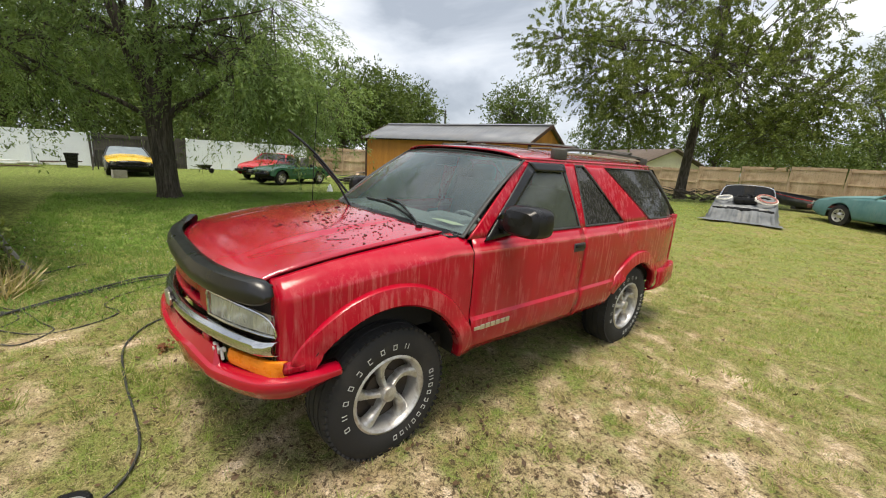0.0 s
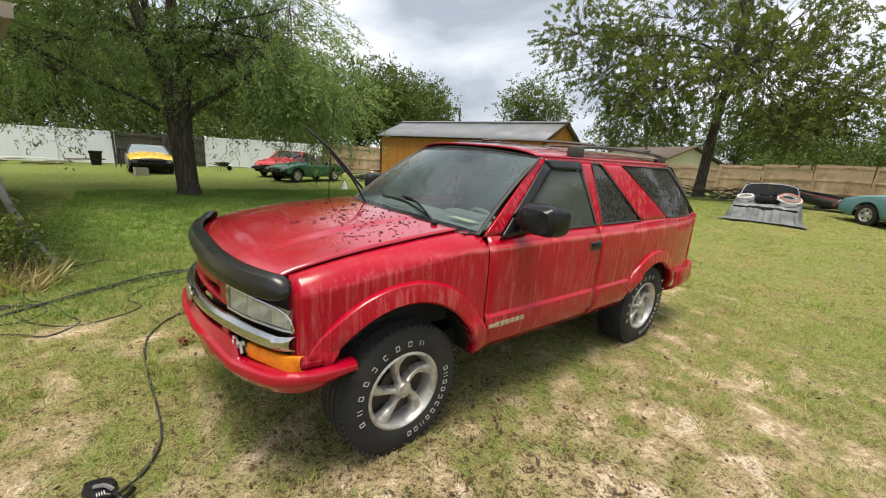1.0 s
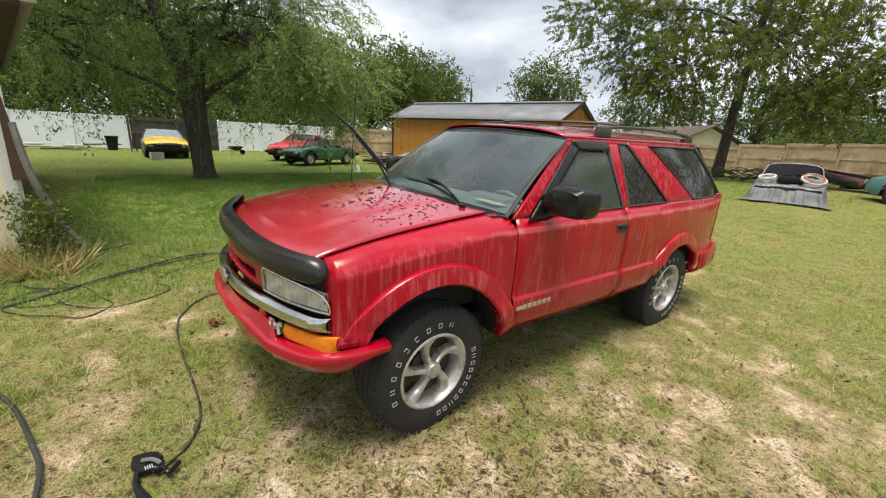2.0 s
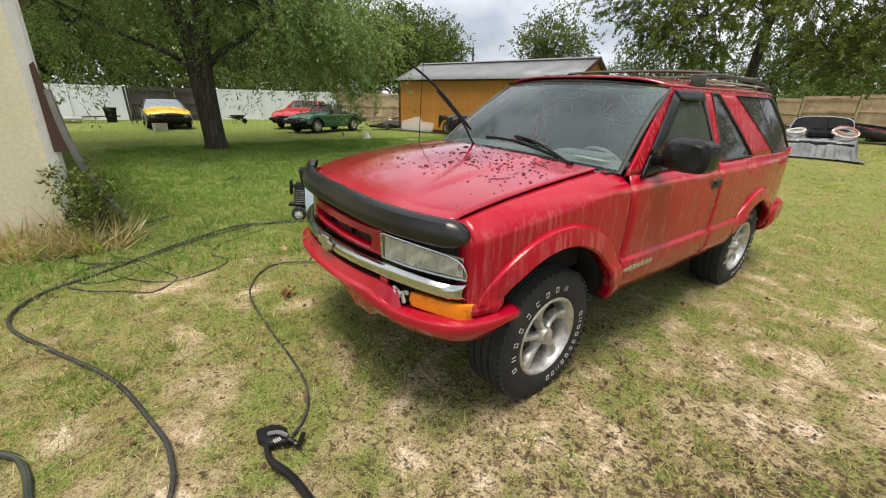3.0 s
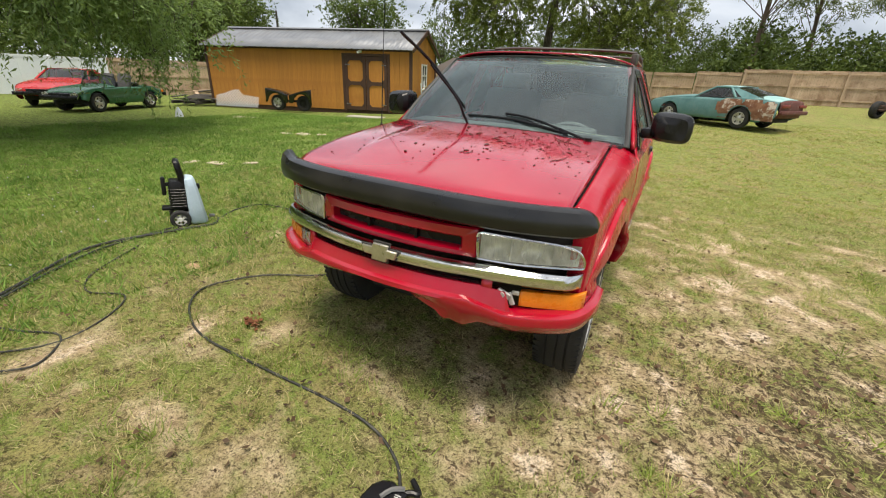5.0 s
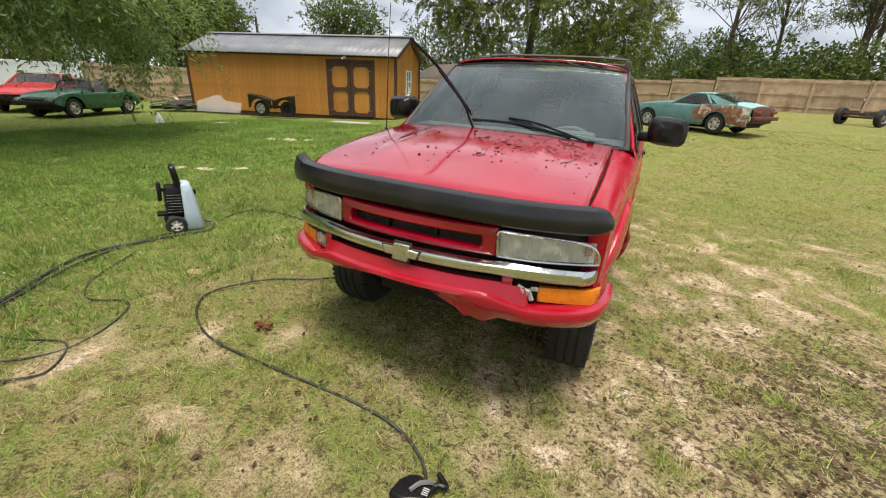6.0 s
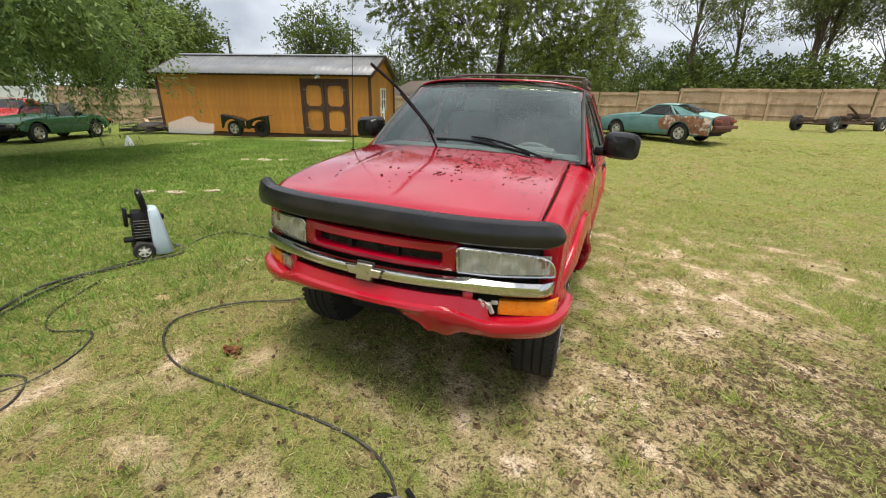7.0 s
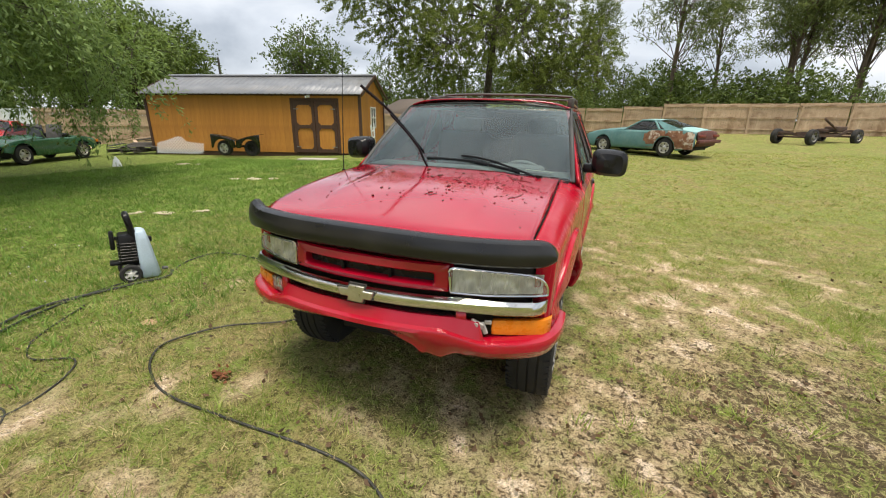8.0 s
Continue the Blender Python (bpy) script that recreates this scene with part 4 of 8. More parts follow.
    both("door_window", pane(((0.60, 1.168), (1.575, 1.168), (1.505, 1.588), (1.12, 1.588))), M_SIDEGLASS, "dusty streaked side window")
    both("quarter_window", pane(((1.635, 1.168), (2.235, 1.168), (1.780, 1.596), (1.650, 1.596))), M_TINT, "dark tinted quarter window")
    both("rear_side_window", pane(((2.725, 1.166), (3.56, 1.150), (2.99, 1.590), (2.075, 1.596))), M_TINT, "dark tinted rear side window")

    def seal(pts, r=0.009):
        def build(bm, s):
            run = []
            for k in range(len(pts)):
                (y0, z0), (y1, z1) = pts[k], pts[(k + 1) % len(pts)]
                for t in np.linspace(0, 1, 7)[:-1]:
                    y, z = lerp(y0, y1, t), lerp(z0, z1, t)
                    run.append((s * (half(y, z) + 0.001), y, z))
            rows = []
            n = len(run)
            c = Vector((0, sum(p[1] for p in run) / n, sum(p[2] for p in run) / n))
            for p in run:
                d = Vector((0, p[1] - c.y, p[2] - c.z)).normalized() * r
                rows.append([(p[0], p[1] + d.y, p[2] + d.z), (p[0] + s * 0.005, p[1], p[2]), (p[0], p[1] - d.y, p[2] - d.z), (p[0] - s * 0.008, p[1], p[2])])
            loft(bm, rows, close_u=True, close_v=True, flip=True)
        return build
    both("window_seal", seal([(0.62, 1.170), (1.568, 1.170), (1.503, 1.585), (1.125, 1.585)], 0.013), M_TRIM)
    both("window_seal", seal([(1.645, 1.172), (2.220, 1.172), (1.773, 1.592), (1.660, 1.592)]), M_TRIM)
    both("window_seal", seal([(2.735, 1.170), (3.545, 1.154), (2.985, 1.586), (2.090, 1.590)]), M_TRIM)

    def visor(bm, s):
        patch(bm, s, ((0.70, 1.265), (0.80, 1.265), (1.16, 1.545), (1.10, 1.588)), 4, 10, 0.016)
        patch(bm, s, ((1.16, 1.545), (1.505, 1.545), (1.50, 1.600), (1.10, 1.600)), 10, 4, 0.018)
    both("window_visor", visor, M_SMOKE, "smoked rain visor", thick=0.004)

    # hood
    bm = bmesh.new()
    rows = []
    for j in range(41):
        v = j / 40
        row = []
        for i in range(-24, 25):
            u = i / 24
            yf = -0.745 + 0.155 * abs(u) ** 2.4
            yb = 0.215 + 0.165 * u * u
            y = lerp(yf, yb, v)
            x = u * (seam_x(y) - 0.004)
            z = hood_z(x, y) - 0.012 * (1 - smooth(0.0, 0.10, v)) ** 2
            row.append((x, y, z))
        rows.append(row)
    loft(bm, rows, flip=True)
    part("hood", bm, M_RED_TOP, root, "red hood strewn with bark bits", sharp=40, thick=0.012)

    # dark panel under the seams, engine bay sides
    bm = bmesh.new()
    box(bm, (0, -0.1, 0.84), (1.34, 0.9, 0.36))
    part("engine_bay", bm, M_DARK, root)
    for s in (-1, 1):
        bm = bmesh.new()
        loft(bm, [[(s * (seam_x(y) - 0.03), y, seam_z(y) - 0.022), (s * (seam_x(y) + 0.03), y, seam_z(y) - 0.022)] for y in np.linspace(-0.58, 0.45, 18)], flip=s > 0)
        part("seam_gutter", bm, M_DARK, root)

    # cowl
    bm = bmesh.new()
    rows = []
    for i in range(-20, 21):
        u = i / 20
        x = u * 0.735
        y0, y1 = 0.200 + 0.165 * (x / 0.70) ** 2, 0.345 + 0.145 * u * u
        rows.append([(x, y0, 1.168 - 0.02 * u * u + 0.012), (x, lerp(y0, y1, 0.5), 1.172 - 0.02 * u * u), (x, y1, 1.200 - 0.034 * u * u)])
    loft(bm, rows)
    part("cowl", bm, M_BLACK_PLASTIC, root, "black plastic cowl below the windscreen", thick=0.02)

    # windscreen
    def screen(u, v):
        """A point of the windscreen, across -1 to 1, up 0 to 1."""
        b = Vector((0.765 * u, 0.325 + 0.140 * u * u, 1.192 - 0.026 * u * u))
        t = Vector((0.648 * u, 0.985 + 0.070 * u * u, 1.638 - 0.036 * u * u))
        p = b.lerp(t, v)
        return p + Vector((0, -0.012, 0.016)) * math.sin(math.pi * v)
    bm = bmesh.new()
    loft(bm, [[screen(i / 16, j / 12) for j in range(13)] for i in range(-16, 17)], flip=True)
    part("windscreen", bm, M_GLASS, root, "windscreen reflecting the grey sky")
    bm = bmesh.new()
    run = [screen(-1, j / 12) for j in range(13)] + [screen(i / 16, 1) for i in range(-15, 17)] + [screen(1, 1 - j / 12) for j in range(1, 13)] + [screen(-i / 16, 0) for i in range(-15, 16)]
    cen = screen(0, 0.5)
    rows = []
    for p in run:
        d = (cen - p).normalized()
        rows.append([p - d * 0.008 + Vector((0, -0.004, 0.006)), p + d * 0.004 + Vector((0, -0.006, 0.009)), p + d * (0.012 if p.z > 1.56 else 0.026) + Vector((0, -0.002, 0.003))])
    loft(bm, rows, close_u=True)
    part("windscreen_seal", bm, M_TRIM, root, "black rubber windscreen surround", thick=0.006)

    # roof
    bm = bmesh.new()
    rows = []
    for j in range(31):
        v = j / 30
        row = []
        for i in range(-20, 21):
            u = i / 20
            y = lerp(0.975 + 0.075 * u * u, 3.06 - 0.03 * u * u, v)
            e = half(max(y, 1.0), 1.61) - 0.001
            x = u * e
            z = 1.632 + 0.050 * (1 - abs(u) ** 3.2) * smooth(-0.25, 0.22, v) * (1 - 0.25 * smooth(0.7, 1.0, v)) - 0.020 * abs(u) ** 8
            z += 0.006 * math.cos(u * 30) * smooth(0.22, 0.3, v) * smooth(0.9, 0.8, v) * (1 if abs(u) < 0.7 else 0)
            row.append((x, y, z))
        rows.append(row)
    loft(bm, rows, flip=True)
    part("roof", bm, M_RED_TOP, root, "red roof panel", thick=0.01)

    # tail
    bm = bmesh.new()
    rows = []
    for j in range(15):
        v = j / 14
        z = lerp(0.60, 1.16, v)
        rows.append([(u * 0.70, 3.60 + 0.02 * (1 - u * u), z) for u in np.linspace(-1, 1, 13)])
    loft(bm, rows)
    part("tailgate", bm, M_RED, root, thick=0.01)
    bm = bmesh.new()
    loft(bm, [[(u * lerp(0.68, 0.60, v), lerp(3.60, 3.06, v) + 0.02 * (1 - u * u), lerp(1.16, 1.60, v)) for u in np.linspace(-1, 1, 13)] for v in np.linspace(0, 1, 9)])
    part("rear_window", bm, M_TINT, root, "dark rear window")

    def tail_lamp(bm, s):
        patch(bm, s, ((3.50, 0.78), (3.585, 0.78), (3.585, 1.10), (3.52, 1.10)), 3, 6, 0.008)
    both("tail_lamp", tail_lamp, surf("red_lens", (0.30, 0.006, 0.006), (0.36, 0.01, 0.01), 20, 100, (0.15, 0.3), 0.02), thick=0.01)

    bm = bmesh.new()
    plan = [(0.835, 3.03), (0.825, 3.25), (0.80, 3.48), (0.74, 3.64), (0.55, 3.69), (0.0, 3.72)]
    plan = plan + [(-x, y) for x, y in reversed(plan[:-1])]
    rows = [[(x * k, y - d, z) for x, y in plan] for k, d, z in ((0.94, 0.06, 0.645), (0.995, 0.012, 0.650), (1.0, 0.0, 0.625), (1.0, 0.0, 0.52), (0.985, 0.02, 0.47), (0.93, 0.10, 0.455))]
    loft(bm, rows)
    part("rear_bumper", bm, M_RED, root, "red rear bumper", thick=0.01)

    # nose: backing, grille, lamps
    def nose_strip(bm, x0, x1, z0, z1, off, n=20, nz=4, flip=False):
        rows = []
        for i in range(n + 1):
            x = lerp(x0, x1, i / n)
            a, b = (z0(x) if callable(z0) else z0), (z1(x) if callable(z1) else z1)
            rows.append([(x, front_y(x) + (off(x, k / nz) if callable(off) else off), lerp(a, b, k / nz)) for k in range(nz + 1)])
        loft(bm, rows, flip=flip)
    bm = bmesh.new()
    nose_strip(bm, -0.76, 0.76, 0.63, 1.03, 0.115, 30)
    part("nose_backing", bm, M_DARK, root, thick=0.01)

    bm = bmesh.new()
    def ring(x1, z0, z1, r, off, n=5):
        pts = []
        for cx, cz, a0 in ((x1 - r, z1 - r, 0), (-x1 + r, z1 - r, 90), (-x1 + r, z0 + r, 180), (x1 - r, z0 + r, 270)):
            for k in range(n + 1):
                a = radians(a0 + 90 * k / n)
                pts.append((cx + r * math.cos(a), cz + r * math.sin(a)))
        full = []
        for k in range(len(pts)):
            a, b = pts[k], pts[(k + 1) % len(pts)]
            m = 14 if abs(a[0] - b[0]) > 0.3 else 1
            full += [(lerp(a[0], b[0], t / m), lerp(a[1], b[1], t / m)) for t in range(m)]
        return [(x, front_y(x) + off, z) for x, z in full]
    loft(bm, [ring(0.388, 0.836, 0.962, 0.012, 0.10), ring(0.388, 0.836, 0.962, 0.014, 0.048), ring(0.382, 0.842, 0.956, 0.014, 0.040),
              ring(0.334, 0.862, 0.925, 0.012, 0.036), ring(0.326, 0.868, 0.918, 0.010, 0.044), ring(0.322, 0.870, 0.914, 0.010, 0.085)], close_v=True, flip=True)
    grille = part("grille_surround", bm, M_RED_FRONT, root, "red moulded grille surround")
    bm = bmesh.new()
    nose_strip(bm, -0.33, 0.33, 0.862, 0.925, 0.083)
    part("grille_mesh", bm, M_BLACK_PLASTIC, grille, "black grille insert")
    for x in (-0.12, 0.12):
        bm = bmesh.new()
        soft_box(bm, (x, front_y(x) + 0.072, 0.892), (0.014, 0.02, 0.05), 0.004)
        part("grille_bar", bm, M_BLACK_PLASTIC, grille)

    def lamp_line(s):
        """Outline of a headlamp as (x, z)."""
        return [(s * x, z) for x, z in ((0.396, 0.838), (0.392, 0.890), (0.392, 0.944), (0.46, 0.946), (0.56, 0.938), (0.65, 0.928), (0.715, 0.915), (0.752, 0.894), (0.770, 0.862), (0.774, 0.836), (0.766, 0.827), (0.70, 0.826), (0.55, 0.830), (0.46, 0.835))]

    for s in (1, -1):
        lamp = part("headlamp", bmesh.new(), M_BLACK_PLASTIC, root, "clouded rectangular headlamp with chrome rim")
        line = lamp_line(s)
        bm = bmesh.new()
        tube(bm, spline([(x, front_y(x) + 0.040, z) for x, z in line + [line[0]]], 3), 0.0055, 6, caps=False)
        part("rim", bm, M_CHROME, lamp)
        bm = bmesh.new()
        cx, cz = s * 0.575, 0.883
        rows = []
        for q in (1.0, 0.96, 0.6, 0.05):
            rows.append([(cx + (x - cx) * q, front_y(cx + (x - cx) * q) + 0.040 - 0.006 * (1 - q * q), cz + (z - cz) * q) for x, z in line])
        loft(bm, rows, close_v=True, flip=s < 0)
        bm.faces.new([v for v in bm.verts][-len(line):]) if s > 0 else bm.faces.new([v for v in bm.verts][-len(line):][::-1])
        face_out(bm, (0, -1, 0))
        part("lens", bm, M_LENS, lamp, "hazed plastic lens")
        for xa, xb in ((0.398, 0.512), (0.512, 0.660), (0.660, 0.752)):
            bm = bmesh.new()
            rows = []
            for i in range(9):
                x = lerp(xa, xb, i / 8)
                bow = math.sin(math.pi * i / 8)
                rows.append([(s * x, front_y(x) + 0.052 + (0.045 * bow) * math.sin(math.pi * min(1, max(0, k / 6))), lerp(0.836 - 0.010 * (x - 0.4), 0.940 - 0.10 * max(0, x - 0.52), k / 6)) for k in range(7)])
            loft(bm, rows, flip=s < 0)
            part("reflector", bm, M_REFLECTOR, lamp)

    # chrome bar and emblem
    bm = bmesh.new()
    rows = []
    for i in range(-40, 41):
        u = i / 40
        x = 0.776 * u
        hh = 0.025 + 0.004 * smooth(0.40, 0.50, abs(x))
        zc = 0.800 - 0.025 * smooth(0.36, 0.80, abs(x))
        y = front_y(x) - 0.004
        back = 0.030 * smooth(0.955, 1.0, abs(u))
        rows.append([(x, y + 0.036 + back, zc + hh), (x, y + 0.010 + back, zc + hh), (x, y - 0.006 + back, zc + hh * 0.6), (x, y - 0.010 + back, zc), (x, y - 0.006 + back, zc - hh * 0.6), (x, y + 0.010 + back, zc - hh), (x, y + 0.036 + back, zc - hh)])
    loft(bm, rows, flip=True)
    part("chrome_bar", bm, M_CHROME, root, "pitted chrome bar across the nose", thick=0.004)
    bm = bmesh.new()
    q = [(0.088, 0.018), (0.040, 0.018), (0.046, 0.038), (-0.030, 0.038), (-0.036, 0.018), (-0.088, 0.018), (-0.076, -0.018), (-0.036, -0.018), (-0.042, -0.038), (0.034, -0.038), (0.040, -0.018), (0.076, -0.018)]
    plate(bm, [(x, z) for x, z in q][::-1], 0.014, pose(0, -0.832, 0.803, 90, 0, 0))
    bmesh.ops.recalc_face_normals(bm, faces=bm.faces)
    rim_b = bmesh.new()
    plate(rim_b, [(x * 1.10, z * 1.2) for x, z in q][::-1], 0.010, pose(0, -0.826, 0.803, 90, 0, 0))
    bmesh.ops.recalc_face_normals(rim_b, faces=rim_b.faces)
    part("badge_surround", rim_b, M_TRIM, root)
    part("badge", bm, M_EMBLEM, root, "plain tarnished badge on the bar", bevel=0.004)

    # bumper with a cracked lower lip
    plan = [(0.846, -0.300), (0.848, -0.38), (0.842, -0.48), (0.815, -0.575), (0.775, -0.640), (0.70, -0.700), (0.60, -0.752), (0.48, -0.797), (0.34, -0.835), (0.18, -0.857), (0.0, -0.864)]
    plan = [tuple(p)[:2] for p in spline([(x, y, 0) for x, y in plan] + [(-x, y, 0) for x, y in reversed(plan[:-1])], 5)]
    top_z = linear([(-0.86, 0.660), (-0.50, 0.662), (-0.455, 0.742), (0.455, 0.742), (0.555, 0.725), (0.575, 0.652), (0.86, 0.650)])
    ledge_z = linear([(-0.86, 0.650), (-0.55, 0.652), (-0.40, 0.690), (0.40, 0.690), (0.55, 0.642), (0.86, 0.636)])
    low_z = linear([(-0.86, 0.556), (-0.75, 0.580), (-0.64, 0.578), (-0.60, 0.610), (-0.45, 0.624), (-0.2, 0.658), (0.0, 0.676), (0.14, 0.674), (0.17, 0.655), (0.195, 0.662), (0.22, 0.622), (0.26, 0.606), (0.285, 0.612), (0.31, 0.574), (0.42, 0.570), (0.48, 0.592), (0.55, 0.574), (0.75, 0.562), (0.86, 0.545)])
    bm = bmesh.new()
    rows = []
    for k, (x, y) in enumerate(plan):
        n = Vector((x * 0.9, y + 0.25, 0)).normalized()
        zt_, zm, zl = top_z(x), ledge_z(x), low_z(x)
        zl += 0.008 * math.sin(x * 60) * smooth(0.4, 0.1, abs(x - 0.3)) + 0.050 * smooth(-0.56, -0.31, y)
        dent = 0.014 * math.exp(-((x - 0.27) / 0.08) ** 2)
        row = []
        for z, inn in ((zt_, 0.085), (zt_, 0.045), (zm + 0.010, 0.022), (zm + 0.002, 0.004), (zm - 0.008, 0.0), (lerp(zm, zl, 0.42), 0.001 + dent), (lerp(zm, zl, 0.50), 0.006 + dent), (lerp(zm, zl, 0.86), 0.020), (zl, 0.034), (zl - 0.003, 0.060)):
            row.append((x - n.x * inn, y - n.y * inn, z))
        rows.append(row)
    loft(bm, rows, flip=False)
    part("front_bumper", bm, M_RED_FRONT, root, "red front bumper with a cracked, hanging lower lip", thick=0.006)
    bm = bmesh.new()
    nose_strip(bm, -0.45, 0.45, 0.694, 0.772, 0.05)
    part("air_slot", bm, M_BLACK_PLASTIC, root)
    for s in (-1, 1):
        bm = bmesh.new()
        nose_strip(bm, s * 0.43, s * 0.47, 0.690, 0.775, 0.012, 3, 3, flip=s < 0)
        part("bumper_post", bm, M_RED_FRONT, root, thick=0.02)

    def signal(bm, s):
        rows = []
        for i in range(17):
            x = lerp(0.575, 0.802, i / 16)
            y = front_y(x) + 0.010 + (0.030 * smooth(0.775, 0.802, x))
            zb, zt2 = 0.648 + 0.014 * (1 - i / 16), 0.724 + 0.010 * (1 - i / 16)
            rows.append([(s * x, y + 0.02, zb), (s * x, y, zb + 0.004), (s * x, y - 0.006, lerp(zb, zt2, 0.5)), (s * x, y, zt2 - 0.004), (s * x, y + 0.02, zt2)])
        loft(bm, rows, flip=True)
    both("turn_signal", signal, M_AMBER, "orange turn signal lens", thick=0.006)

    def bracket(bm, s):
        for x, z, w, h, r in ((0.52, 0.715, 0.05, 0.028, 20), (0.545, 0.698, 0.02, 0.055, -25), (0.498, 0.724, 0.022, 0.034, 40), (0.56, 0.725, 0.03, 0.018, -8)):
            soft_box(bm, (s * x, front_y(x) + 0.004, z), (w, 0.012, h), 0.003, 1, ry=r)
        cyl(bm, (s * 0.515, front_y(0.515) - 0.004, 0.718), 0.012, 0.02, "Y", 8)
    both("lamp_bracket", bracket, surf("bare_bracket", (0.42, 0.41, 0.40), (0.58, 0.57, 0.55), 20, 120, (0.4, 0.6), 0.1, metal=0.4), "bent bare metal bracket beside the signal", sides=(1,))
    bm = bmesh.new()
    nose_strip(bm, -0.575, -0.47, 0.676, 0.742, 0.02, 4, 3)
    part("fog_lamp", bm, M_LENS, root, "clouded fog lamp", thick=0.02)

    # bug deflector on the hood's edge
    bm = bmesh.new()
    rows = []
    for i in range(-52, 53):
        u = i / 52
        x = (0.800 if u > 0 else 0.780) * math.copysign(abs(u) ** 0.94, u)
        y = -0.772 + 0.172 * abs(u) ** 3.0
        zc = 1.028 + 0.008 * (1 - u * u)
        # rounded end over the near lamp, a bent-up and broken end over the other
        if u > 0.89:
            e = math.sqrt(max(0.05, 1 - ((u - 0.89) / 0.11) ** 2))
        else:
            e = 1.0 + 0.30 * smooth(-0.82, -0.97, u) - 0.45 * smooth(-0.975, -1.0, u)
        prof = ((0.050, 0.046), (0.018, 0.050), (-0.008, 0.040), (-0.024, 0.012), (-0.028, -0.018), (-0.022, -0.046), (-0.004, -0.058), (0.016, -0.052))
        rows.append([(x, y + d * (0.35 + 0.65 * min(e, 1.0)), zc - 0.020 + (z + 0.020) * e) for d, z in prof])
    loft(bm, rows, caps=True, flip=False)
    part("hood_deflector", bm, M_SMOKE, root, "black plastic bug deflector on the hood's front edge", thick=0.004)

    # wipers
    lp, rp = Vector((0.565, 0.300, 1.200)), Vector((-0.125, 0.250, 1.202))
    for nm, pts, blade in (("wiper", [lp, (0.46, 0.345, 1.225), (0.20, 0.420, 1.278), (0.03, 0.432, 1.292)], [(0.44, 0.352, 1.222), (0.1, 0.408, 1.262), (-0.215, 0.418, 1.263)]),
                           ("wiper", [rp, (-0.150, 0.215, 1.270), (-0.185, 0.165, 1.372), (-0.30, 0.055, 1.540)], [(-0.155, 0.222, 1.318), (-0.30, 0.070, 1.545), (-0.425, -0.065, 1.690)])):
        bm = bmesh.new()
        tube(bm, spline(pts, 5), 0.0075, 6)
        cyl(bm, pts[0], 0.02, 0.035, "Z", 10)
        wiper = part(nm, bm, M_BLACK_PLASTIC, root, "black wiper arm" if pts[0] is lp else "black wiper arm swung up off the glass")
        bm = bmesh.new()
        tube(bm, spline(blade, 6), 0.008, 6)
        tube(bm, [Vector(p) + Vector((0, 0.012, -0.012)) for p in spline(blade, 6)], 0.004, 5)
        part("wiper_blade", bm, M_BLACK_PLASTIC, wiper)

    # aerial
    bm = bmesh.new()
    tube(bm, [(-0.775, 0.245, 1.135), (-0.775, 0.245, 1.165)], 0.012, 10)
    tube(bm, spline([(-0.775, 0.245, 1.16), (-0.776, 0.262, 1.55), (-0.778, 0.290, 1.92)], 5), [0.0035] * 5 + [0.0025] * 6, 6)
    part("aerial", bm, M_BLACK_PLASTIC, root, "thin black aerial")

    # mirrors
    def mirror(bm, s):
        rows = []
        for k, (y, sc) in enumerate(((0.640, 0.30), (0.652, 0.72), (0.685, 0.95), (0.74, 1.0), (0.80, 0.985), (0.815, 0.95))):
            row = []
            for j in range(20):
                a = 2 * math.pi * j / 20
                cx, cz = math.cos(a), math.sin(a)
                px = math.copysign(abs(cx) ** 0.52, cx) * 0.114
                pz = math.copysign(abs(cz) ** 0.52, cz) * 0.086
                row.append((s * (0.955 + px * sc), y + 0.05 * (px / 0.112 + 1) * 0.5, 1.274 + pz * sc - 0.006 * (px / 0.1)))
            rows.append(row)
        loft(bm, rows, close_v=True, caps=True, flip=False)
        soft_box(bm, (s * 0.845, 0.735, 1.235), (0.10, 0.07, 0.06), 0.015)
    made = both("mirror", mirror, M_BLACK_PLASTIC, "black door mirror housing")
    for s, ob in zip((1, -1), made):
        bm = bmesh.new()
        rows = [[(s * (0.955 + sx * 0.088), 0.806 + 0.05 * (sx + 1) * 0.5, 1.274 + sz * 0.062) for sx in (-1, 1)] for sz in (-1, 1)]
        loft(bm, rows, flip=s < 0)
        part("mirror_glass", bm, surf("mirror_silver", (0.8, 0.8, 0.8), (0.85, 0.85, 0.85), 3, 50, (0.02, 0.05), 0, metal=1.0), ob, thick=0.004)

    def sail(bm, s):
        patch(bm, s, ((0.585, 1.150), (0.80, 1.168), (0.82, 1.30), (0.765, 1.305)), 4, 6, 0.012)
    both("mirror_sail", sail, M_BLACK_PLASTIC, "black mirror mounting sail", thick=0.012)

    # handles and side badge
    def handle(bm, s):
        x = half(1.55, 1.03)
        soft_box(bm, (s * (x - 0.002), 1.535, 1.032), (0.02, 0.135, 0.062), 0.008)
    def lever(bm, s):
        x = half(1.55, 1.03)
        soft_box(bm, (s * (x + 0.010), 1.53, 1.044), (0.018, 0.112, 0.026), 0.006)
        cyl(bm, (s * (x + 0.006), 1.59, 1.03), 0.009, 0.012, "X", 10)
    for dr, (s, b1) in zip(doors, ((1, handle), (-1, handle))):
        bm = bmesh.new()
        handle(bm, s)
        hd = part("handle_recess", bm, M_TRIM, dr, "grey handle recess")
        bm = bmesh.new()
        lever(bm, s)
        part("handle", bm, M_BLACK_PLASTIC, dr, "black pull handle")
